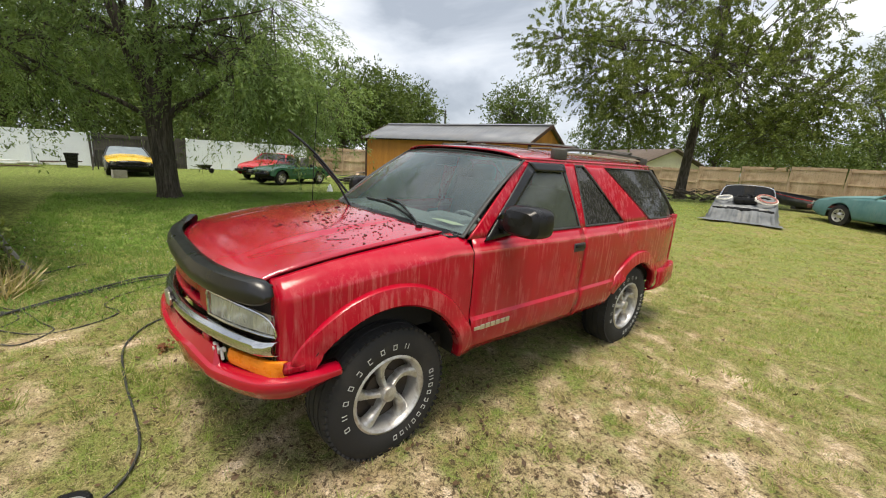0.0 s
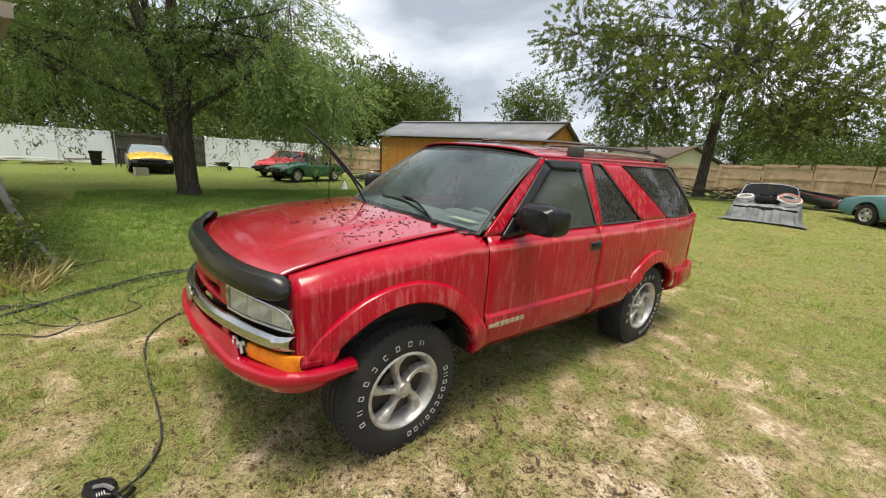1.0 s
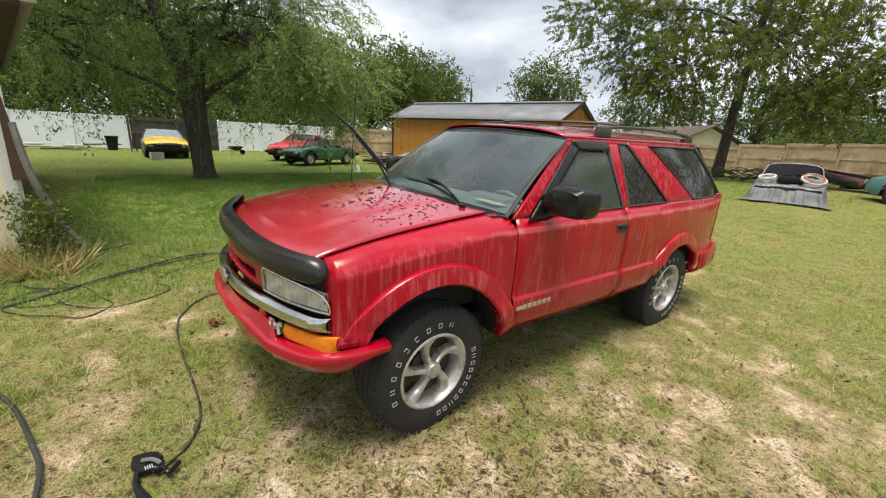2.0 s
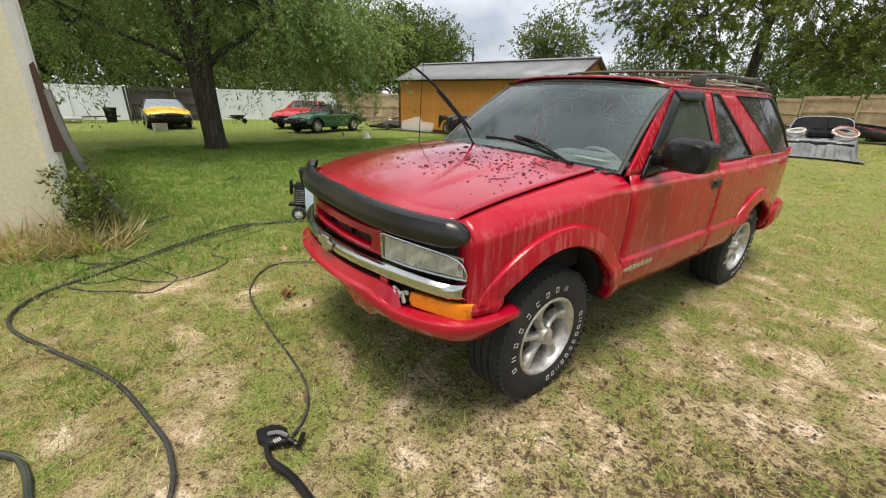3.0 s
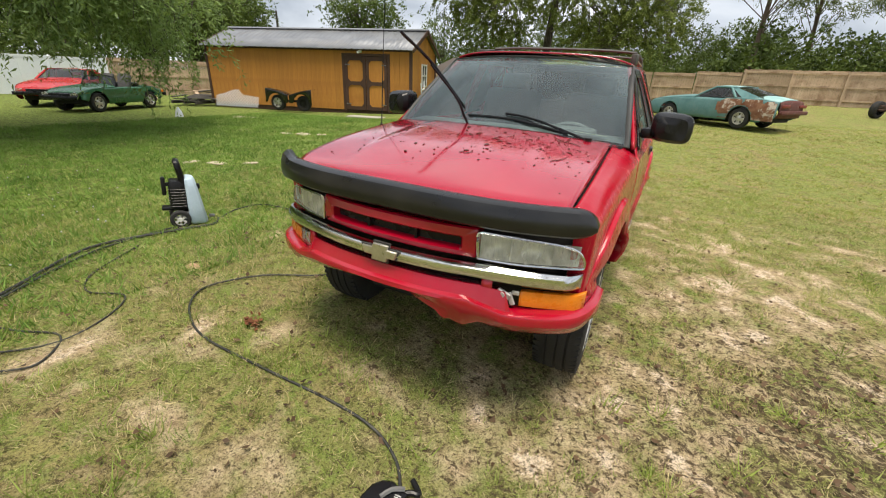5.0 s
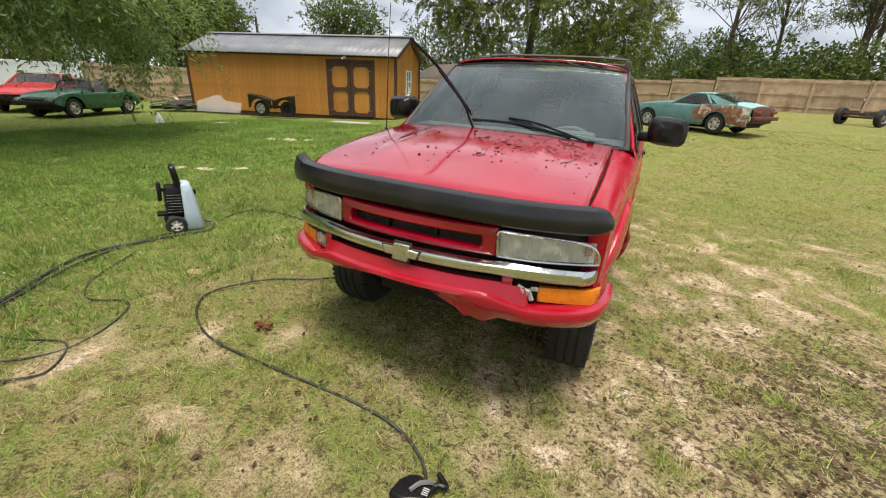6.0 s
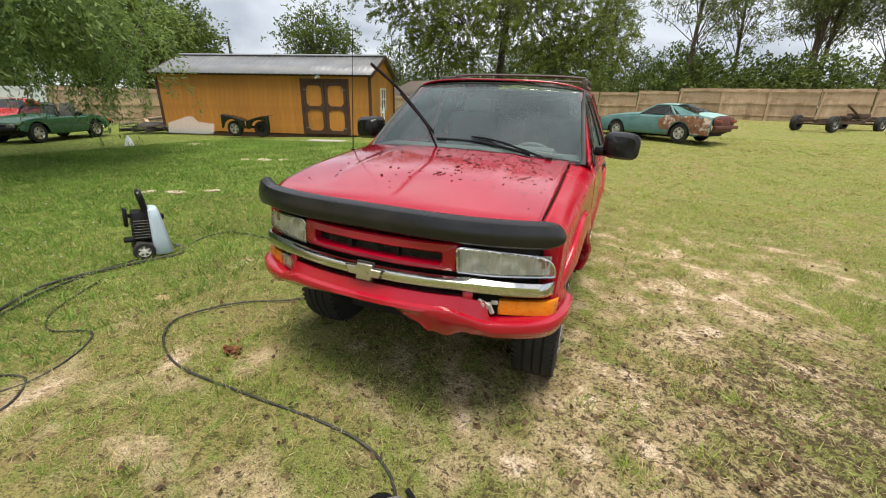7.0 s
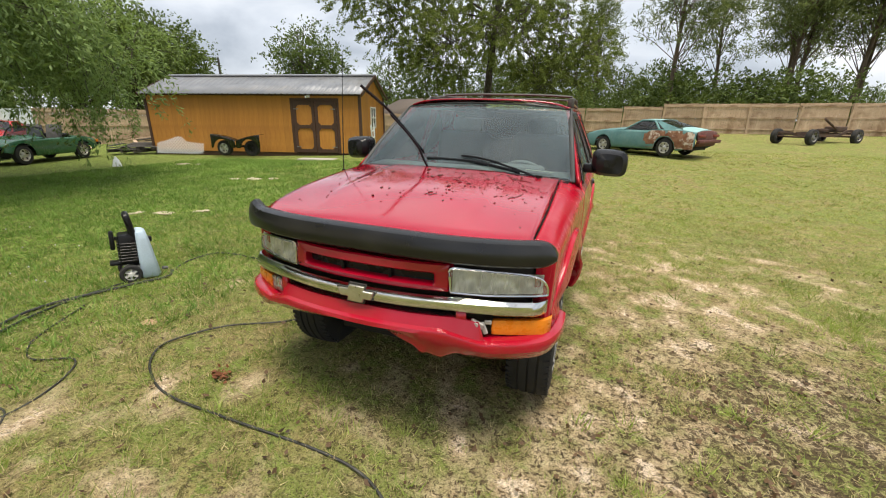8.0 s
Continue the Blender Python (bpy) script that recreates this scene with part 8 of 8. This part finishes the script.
def pallet(m):
    root = thing("pallet", "grey weathered wooden pallet among scrap boards", "pallet", "scrap wood", m)
    for k in range(6):
        bm = bmesh.new()
        box(bm, (0, -0.5 + k * 0.2, 0.12), (1.2, 0.11, 0.02))
        part("deck_board", bm, M_FENCE_DARK, root)
    for x in (-0.55, 0, 0.55):
        bm = bmesh.new()
        box(bm, (x, 0, 0.055), (0.09, 1.1, 0.10))
        part("bearer", bm, M_FENCE_DARK, root)


for x, y, z, rz, rx in ((-17.6, 8.6, 0.08, 20, 0), (-17.3, 8.9, 0.24, 35, 6), (-18.6, 10.2, 0.08, 60, 0)):
    pallet(pose(x, y, z, rx, 0, rz))


def plank(name, label, a, b, w, t, mat, cat="board", group="scrap wood"):
    a, b = Vector(a), Vector(b)
    d = b - a
    bm = bmesh.new()
    box(bm, (0, 0, 0), (d.length, w, t))
    solo(name, bm, mat, label, cat, group, at=Matrix.Translation((a + b) / 2) @ d.to_track_quat("X", "Z").to_matrix().to_4x4())


rnd_p = random.Random(3)
for i in range(9):
    x, y, a = -18.2 + rnd_p.uniform(-1.2, 1.2), 9.4 + rnd_p.uniform(-1.4, 1.2), rnd_p.uniform(0, 3.1)
    ln, z = rnd_p.uniform(1.0, 2.2), 0.18 + 0.05 * i
    plank("board", "loose weathered board on the scrap heap", (x - ln / 2 * math.cos(a), y - ln / 2 * math.sin(a), z), (x + ln / 2 * math.cos(a), y + ln / 2 * math.sin(a), z + rnd_p.uniform(-0.1, 0.25)), 0.14, 0.03, M_FENCE if i % 2 else M_FENCE_DARK)
# boards and rubble along the white fence
for i in range(16):
    y = -11.5 + i * 0.55 + rnd_p.uniform(-0.2, 0.2)
    x = -25.0 + rnd_p.uniform(-0.7, 0.5)
    plank("board", "pale board lying along the white fence", (x, y - 0.7, 0.06 + 0.07 * (i % 4)), (x + rnd_p.uniform(-0.5, 0.5), y + 0.8, 0.08 + 0.07 * (i % 4)), 0.24, 0.05, M_WHITE_TRIM if i % 3 else M_BROWN)


def bin_and_horse():
    root = thing("trash_bin", "black plastic bin by the fence", "bin", at=pose(-25.6, -2.75, height(-25.6, -2.75)) @ Matrix.Diagonal((0.66, 0.66, 0.75, 1)))
    bm = bmesh.new()
    rows = [[(sx * w, sy * w, z) for sx, sy in ((-1, -1), (1, -1), (1, 1), (-1, 1))] for w, z in ((0.30, 0), (0.38, 0.82), (0.42, 0.84), (0.42, 0.90))]
    loft(bm, rows, close_v=True, caps=True)
    part("tub", bm, M_BLACK_PLASTIC, root)
    bm = bmesh.new()
    soft_box(bm, (0, 0, 0.93), (0.86, 0.86, 0.07), 0.03)
    part("lid", bm, M_BLACK_PLASTIC, root)
    root = thing("sawhorse", "grey folding sawhorse beside the gate", "sawhorse", at=pose(-24.3, -1.55, height(-24.3, -1.5), 0, 0, 70))
    bm = bmesh.new()
    box(bm, (0, 0, 0.98), (0.6, 0.1, 0.08))
    part("beam", bm, M_FENCE_DARK, root)
    for sx in (-1, 1):
        for sy in (-1, 1):
            bm = bmesh.new()
            tube(bm, [(sx * 0.26, sy * 0.03, 0.96), (sx * 0.30, sy * 0.30, 0.0)], 0.03, 6)
            part("leg", bm, M_FENCE_DARK, root)
    root = thing("crate", "grey plastic crate in front of the yellow car", "crate", at=pose(-19.0, -0.95, height(-19, -0.9), 0, 0, 12) @ Matrix.Diagonal((0.7, 0.7, 0.85, 1)))
    bm = bmesh.new()
    for sx in (-1, 1):
        box(bm, (sx * 0.24, 0, 0.19), (0.03, 0.62, 0.36))
    for sy in (-1, 1):
        box(bm, (0, sy * 0.31, 0.19), (0.5, 0.03, 0.36))
    box(bm, (0, 0, 0.03), (0.48, 0.6, 0.04))
    part("tub", bm, M_CONCRETE, root)
    root = thing("wheelbarrow", "black wheelbarrow standing before the white fence", "wheelbarrow", at=pose(-23.4, 2.75, height(-23.4, 2.7), 0, 0, 200) @ Matrix.Diagonal((0.72, 0.72, 0.72, 1)))
    bm = bmesh.new()
    rows = [[(sx * w, y0 + sy * l_, z) for sx, sy in ((-1, -1), (1, -1), (1, 1), (-1, 1))] for w, l_, y0, z in ((0.16, 0.25, 0.0, 0.32), (0.30, 0.46, 0.04, 0.60), (0.32, 0.48, 0.04, 0.60))]
    loft(bm, rows, close_v=True, caps=False)
    part("tray", bm, M_BLACK_PAINT, root, thick=0.012)
    simple_wheel(root, 0, -0.5, 0.19, 0.19, 0.09, 1, M_DARK)
    for s in (-1, 1):
        bm = bmesh.new()
        tube(bm, [(s * 0.05, -0.5, 0.2), (s * 0.2, 0.0, 0.31), (s * 0.28, 0.85, 0.52)], 0.018, 6)
        tube(bm, [(s * 0.2, 0.25, 0.34), (s * 0.22, 0.32, 0.0)], 0.015, 6)
        part("handle", bm, M_DARK, root)


bin_and_horse()

bm = bmesh.new()
cyl(bm, (0, 0, 0.16), 0.17, 0.34, "Z", 16, 0.10)
cyl(bm, (0, 0, 0.39), 0.07, 0.14, "Z", 14, 0.04)
solo("white_jug", bm, M_VINYL, "white plastic jug standing on the lawn", "jug", at=pose(-13.4, 5.64, height(-13.4, 5.64)) @ Matrix.Diagonal((0.75, 0.75, 0.65, 1)), bevel=0.01)


def stone(name, label, x, y, sx, sy, sz, seed, mat, rz=0.0):
    bm = bmesh.new()
    bmesh.ops.create_icosphere(bm, subdivisions=3, radius=1.0)
    for v in bm.verts:
        n_ = noise.noise(v.co * 1.6 + Vector((seed, 0, 0)))
        c = Vector((math.copysign(abs(v.co.x) ** 0.6, v.co.x), math.copysign(abs(v.co.y) ** 0.6, v.co.y), math.copysign(abs(v.co.z) ** 0.6, v.co.z)))
        v.co = c * (1 + 0.16 * n_)
    solo(name, bm, mat, label, "stone", "loose stones", at=pose(x, y, height(x, y) + sz * 0.25, 3, 2, rz) @ Matrix.Diagonal((sx, sy, sz, 1)))


M_SANDY_PATCH = surf("sandy_patch", (0.40, 0.34, 0.24), (0.54, 0.46, 0.34), 9, 80, (0.85, 0.95), 0.4)
stone("concrete_slab", "broken pale concrete piece in the grass by the house", -2.93, -2.0, 0.07, 0.13, 0.04, 1, M_CONCRETE, 10)
# sandy patches of the lawn, each made as an added flat stone
for i, (x, y, s) in enumerate(((-7.06, 5.06, 0.16), (-7.5, 4.9, 0.12), (-6.7, 5.3, 0.10), (-12.16, 6.93, 0.22), (-11.7, 7.1, 0.12), (-5.41, 1.78, 0.14), (-5.0, 2.1, 0.10), (-5.8, 1.6, 0.10))):
    stone("stone", "bare sandy patch in the lawn, drawn as a flat stone", x, y, s * 1.2, s * 0.7, 0.018, i + 3, M_SANDY_PATCH, i * 37)
bm = bmesh.new()
soft_box(bm, (0, 0, 0.02), (1.3, 0.5, 0.05), 0.015)
solo("doorstep_slab", bm, M_CONCRETE, "pale concrete slab before the shed door", "slab", at=pose(-8.85, 9.5, height(-8.85, 9.5), 0, 0, 17))
bm = bmesh.new()
rows = [[(0.10 * math.cos(a) * q, 0.075 * math.sin(a) * q, 0.008 + 0.012 * (1 - q) + 0.004 * math.sin(5 * a)) for a in np.linspace(0, 2 * math.pi, 18)[:-1]] for q in (1.0, 0.7, 0.1)]
loft(bm, rows, close_v=True, flip=False)
solo("clay_patch", bm, surf("orange_clay", (0.42, 0.25, 0.15), (0.52, 0.35, 0.23), 12, 90, (0.85, 0.95), 0.3), "small clod of orange clay on the lawn", "clay", at=pose(-1.99, -0.60, height(-1.99, -0.6)) @ Matrix.Diagonal((0.6, 0.6, 0.8, 1)))


# ---- poles ----
def pole(x, y, h, r, label):
    bm = bmesh.new()
    tube(bm, [(0, 0, -0.3), (0.02, 0, h * 0.5), (0, 0, h)], [r, r * 0.85, r * 0.7], 10)
    root = thing("utility_pole", label, "pole", at=pose(x, y, 0))
    part("post", bm, M_FENCE_DARK, root)
    bm = bmesh.new()
    cyl(bm, (0, 0, h + 0.06), r * 0.5, 0.14, "Z", 8)
    part("cap", bm, M_STEEL, root)


pole(-37.5, 30.0, 7.0, 0.14, "grey wooden utility pole behind the shed")
pole(-36.5, -7.9, 6.4, 0.14, "grey wooden pole behind the white fence")

# brushwood by the oak's foot
bm = bmesh.new()
rnd_b = random.Random(9)
for i in range(70):
    x, y = -4.4 + rnd_b.uniform(-1.7, 1.6), 18.4 + rnd_b.uniform(-0.6, 0.6)
    a, ln = rnd_b.uniform(0, 6.28), rnd_b.uniform(0.5, 1.5)
    z = height(x, y) + rnd_b.uniform(0.05, 0.4)
    tube(bm, [(x, y, z), (x + ln * 0.5 * math.cos(a), y + ln * 0.5 * math.sin(a), z + rnd_b.uniform(0, 0.2)), (x + ln * math.cos(a), y + ln * math.sin(a), z + rnd_b.uniform(-0.1, 0.25))], [0.03, 0.02, 0.008], 5, caps=False)
solo("brushwood", bm, M_BARK, "heap of dead branches by the fence", "brushwood", kind="stuff")

# ---- grass, straw, dead leaves ----
def blades(name, label, cat, mat, n, box_, seed, length, width, want, flat=0.0, clump=0):
    """Blades scattered over a stretch of lawn. want(x, y): chance that one grows there."""
    rng = np.random.default_rng(seed)
    x0, x1, y0, y1 = box_
    if clump:
        m = n // clump
        cx, cy = rng.uniform(x0, x1, m), rng.uniform(y0, y1, m)
        keep = np.array([rng.random() < want(a, b) for a, b in zip(cx, cy)])
        cx, cy = cx[keep], cy[keep]
        sc = np.repeat(rng.uniform(0.6, 1.4, len(cx)), clump)
        xs = np.repeat(cx, clump) + rng.normal(0, 0.028, len(cx) * clump) * sc
        ys = np.repeat(cy, clump) + rng.normal(0, 0.028, len(cx) * clump) * sc
        ox, oy = xs - np.repeat(cx, clump), ys - np.repeat(cy, clump)
    else:
        xs, ys = rng.uniform(x0, x1, n), rng.uniform(y0, y1, n)
        keep = np.array([rng.random() < want(a, b) for a, b in zip(xs, ys)])
        xs, ys = xs[keep], ys[keep]
        ox, oy, sc = rng.normal(0, 0.02, len(xs)), rng.normal(0, 0.02, len(xs)), np.ones(len(xs))
    z = np.array([height(a, b) for a, b in zip(xs, ys)])
    k = len(xs)
    base = np.stack([xs, ys, z - 0.004 + flat * rng.uniform(0.008, 0.03, k)], 1)
    along = np.stack([ox * 14 + rng.normal(0, 0.5, k), oy * 14 + rng.normal(0, 0.5, k), np.full(k, 1.0 - flat) + rng.normal(0, 0.12, k)], 1)
    along = unit(along)
    side = unit(np.cross(along, rng.normal(0, 1, (k, 3))))
    size = (length * rng.uniform(0.45, 1.4, k) * sc)[:, None]
    half_w = side * size * width
    V = np.stack([base - half_w, base + half_w, base + along * size], 1).astype(np.float32).reshape(-1, 3)
    ob = new(name, big_mesh(name, V, 3, [mat]))
    tagged(ob, label, cat, kind="stuff")
    return ob


def under_truck(x, y):
    return -0.75 < x < 0.72 and -0.55 < y < 3.4


def turf_here(x, y):
    q = worn(x, y)
    c = 0.16 + 0.84 * smooth(0.16, -0.20, q)
    return c * (0.25 if under_truck(x, y) else 1.0) * (1.0 if x > -5.2 or y > -2.4 else 0.0)


def tuft_here(x, y):
    """Tufts crowd together and leave gaps where litter lies."""
    k = smooth(-0.25, 0.30, noise.noise(Vector((x * 4.5, y * 4.5, 5.0))) + 0.5 * noise.noise(Vector((x * 1.3, y * 1.3, 2.0))) - 0.42 * litter(x, y) + 0.25 * smooth(-1.0, -3.0, x))
    return turf_here(x, y) * (0.12 + 0.88 * k)


def straw_here(x, y):
    q = worn(x, y)
    return smooth(0.75, 0.15, q) * (0.25 + 0.75 * smooth(-5.5, -2.0, x))


blades("grass", "short green grass blades growing in patches", "grass", M_GRASS, 600000, (-4.5, 5.5, -3.6, 5.5), 1, 0.038, 0.046, tuft_here, clump=15)
blades("lawn_grass", "denser green grass of the shaded lawn", "grass", M_LAWN, 220000, (-13, -1.8, -4.0, 9.0), 2, 0.060, 0.065, turf_here, clump=8)
blades("far_grass", "sparser grass across the open yard", "grass", M_YARD, 230000, (-8, 12, 4.5, 17.0), 3, 0.034, 0.10, turf_here, clump=16)
blades("straw", "dry straw lying between the grass", "straw", M_STRAW, 150000, (-4.0, 5.0, -3.4, 4.5), 4, 0.032, 0.028, straw_here, flat=0.9)
blades("weed_tufts", "taller bright grass tufts", "grass", leaf_mat("bright_grass", (0.13, 0.19, 0.04), (0.32, 0.40, 0.10), 0.35), 90000, (-3.5, 4.5, -2.6, 3.5), 5, 0.066, 0.036,
       lambda x, y: 0.24 * (0.35 + smooth(0.0, 0.5, noise.noise(Vector((x * 0.9, y * 0.9, 8.0)))) * 2.4) * (0 if under_truck(x, y) else 1), clump=30)
# tall dry growth along the house wall
blades("dry_weeds", "tall dry grass along the house wall", "weeds", M_STRAW, 9000, (-3.22, -2.72, -5.2, -1.85), 6, 0.30, 0.022, lambda x, y: smooth(-2.65, -3.0, x) * 0.9, flat=0.1, clump=14)
blades("green_weeds", "green weeds along the house wall", "weeds", M_GRASS, 5000, (-3.22, -2.7, -5.0, -1.75), 7, 0.22, 0.05, lambda x, y: smooth(-2.6, -3.1, x) * 0.8, flat=0.05, clump=10)


def corner_shrub():
    rng = np.random.default_rng(8)
    n = 150
    S = np.stack([rng.normal(-3.06, 0.09, n), rng.normal(-2.10, 0.12, n), rng.uniform(0.05, 0.80, n)], 1)
    W = unit(rng.normal(0, 1, (n, 3)) + np.array([0.4, 0.4, 0.4]))
    root = thing("corner_bush", "scraggly green bush growing at the house corner", "bush", at=pose(0, 0, 0))
    ob = new("leaves", big_mesh("leaves", sprays(rng, S, W, np.full(n, 0.16), 12, 0.045, 0.28, 0.2), 4, [M_LEAF2]))
    ob.parent = root
    ob["kind"] = "stuff"
    bm = bmesh.new()
    for i in range(0, n, 5):
        tube(bm, [(-3.08, -2.12, 0.05), (lerp(-3.08, S[i][0], 0.6), lerp(-2.12, S[i][1], 0.6), S[i][2] * 0.6), tuple(S[i])], [0.010, 0.007, 0.003], 5, caps=False)
    part("stem", bm, M_BARK, root)


corner_shrub()

# dead leaves over the worn ground
rng_d = np.random.default_rng(12)
nd = 20000
dx, dy = rng_d.uniform(-2.5, 5.0, nd), rng_d.uniform(-2.6, 4.5, nd)
kd = np.array([rng_d.random() < (0.06 + 0.85 * litter(a, b) * smooth(-0.25, 0.25, noise.noise(Vector((a * 2.6, b * 2.6, 4.0))))) for a, b in zip(dx, dy)])
dx, dy = dx[kd], dy[kd]
bd = np.stack([dx, dy, np.array([height(a, b) for a, b in zip(dx, dy)]) + rng_d.uniform(0.012, 0.035, len(dx))], 1)
ad = unit(np.stack([rng_d.normal(0, 1, len(dx)), rng_d.normal(0, 1, len(dx)), rng_d.normal(0.1, 0.3, len(dx))], 1))
sd = unit(np.cross(ad, np.stack([rng_d.normal(0, 0.4, len(dx)), rng_d.normal(0, 0.4, len(dx)), np.ones(len(dx))], 1)))
tagged(new("fallen_leaves", big_mesh("fallen_leaves", leaf_verts(bd, ad, sd, rng_d.uniform(0.012, 0.045, len(dx)), 0.34), 4, [M_DEAD])), "scattered dark dead leaves on the ground", "leaves", kind="stuff")

# small white flowers in the shaded lawn
rng_f = np.random.default_rng(15)
bm = bmesh.new()
for i in range(45):
    x, y = rng_f.normal(-5.2, 1.1), rng_f.normal(-1.1, 0.7)
    bmesh.ops.create_icosphere(bm, subdivisions=1, radius=0.008, matrix=pose(x, y, height(x, y) + 0.07))
solo("clover_flowers", bm, M_WHITE, "tiny white clover flowers in the grass", "flowers", kind="stuff")


# ---- bark bits on the hood ----
def hood_bits():
    rnd = random.Random(21)
    bm = bmesh.new()
    for i in range(330):
        if i < 240:
            x, y = rnd.gauss(0.30, 0.20), rnd.gauss(0.0, 0.15)
        else:
            x, y = rnd.uniform(-0.55, 0.74), rnd.uniform(-0.55, 0.30)
        if abs(x) > 0.66 or y > 0.24:
            continue
        s = rnd.uniform(0.0020, 0.0058) * (1.7 if rnd.random() < 0.15 else 1)
        t = bmesh.new()
        bmesh.ops.create_icosphere(t, subdivisions=1, radius=1.0)
        for v in t.verts:
            v.co *= 1 + rnd.uniform(-0.3, 0.3)
        bmesh.ops.transform(t, matrix=pose(x, y, hood_z(x, y) + 0.0135, 0, 0, rnd.uniform(0, 180)) @ Matrix.Diagonal((s * rnd.uniform(0.8, 2.2), s, s * 0.55, 1)), verts=t.verts)
        add_bm(bm, t)
    for x, y, a, ln in ((0.56, 0.13, 160, 0.17), (0.50, -0.22, 60, 0.10), (0.10, -0.35, 20, 0.06)):
        pts = [(x + ln * k / 4 * math.cos(radians(a)), y + ln * k / 4 * math.sin(radians(a)) + 0.012 * math.sin(k * 2.1), 0) for k in range(5)]
        tube(bm, [(p[0], p[1], hood_z(p[0], p[1]) + 0.015) for p in pts], 0.0017, 5)
    ob = solo("bark_litter", bm, M_CHIP, "dark bark bits and twigs scattered on the red hood", "bark litter", kind="stuff", at=TRUCK.matrix_world.copy())
    return ob


hood_bits()


def leaf_clump(x, y):
    """A small heap of rust-brown leaves."""
    rng = np.random.default_rng(31)
    n = 46
    b = np.stack([x + rng.normal(0, 0.03, n), y + rng.normal(0, 0.022, n), height(x, y) + rng.uniform(0.01, 0.04, n)], 1)
    a = unit(rng.normal(0, 1, (n, 3)) * np.array([1, 1, 0.35]))
    sd_ = unit(np.cross(a, rng.normal(0, 0.4, (n, 3)) + np.array([0, 0, 1])))
    ob = new("leaf_clump", big_mesh("leaf_clump", leaf_verts(b, a, sd_, rng.uniform(0.02, 0.05, n), 0.3), 4, [leaf_mat("rust_leaf", (0.11, 0.042, 0.02), (0.22, 0.09, 0.045), 0.15)]))
    tagged(ob, "small clump of rust-brown leaves in the grass", "leaves", kind="stuff")


leaf_clump(-0.96, -0.85)
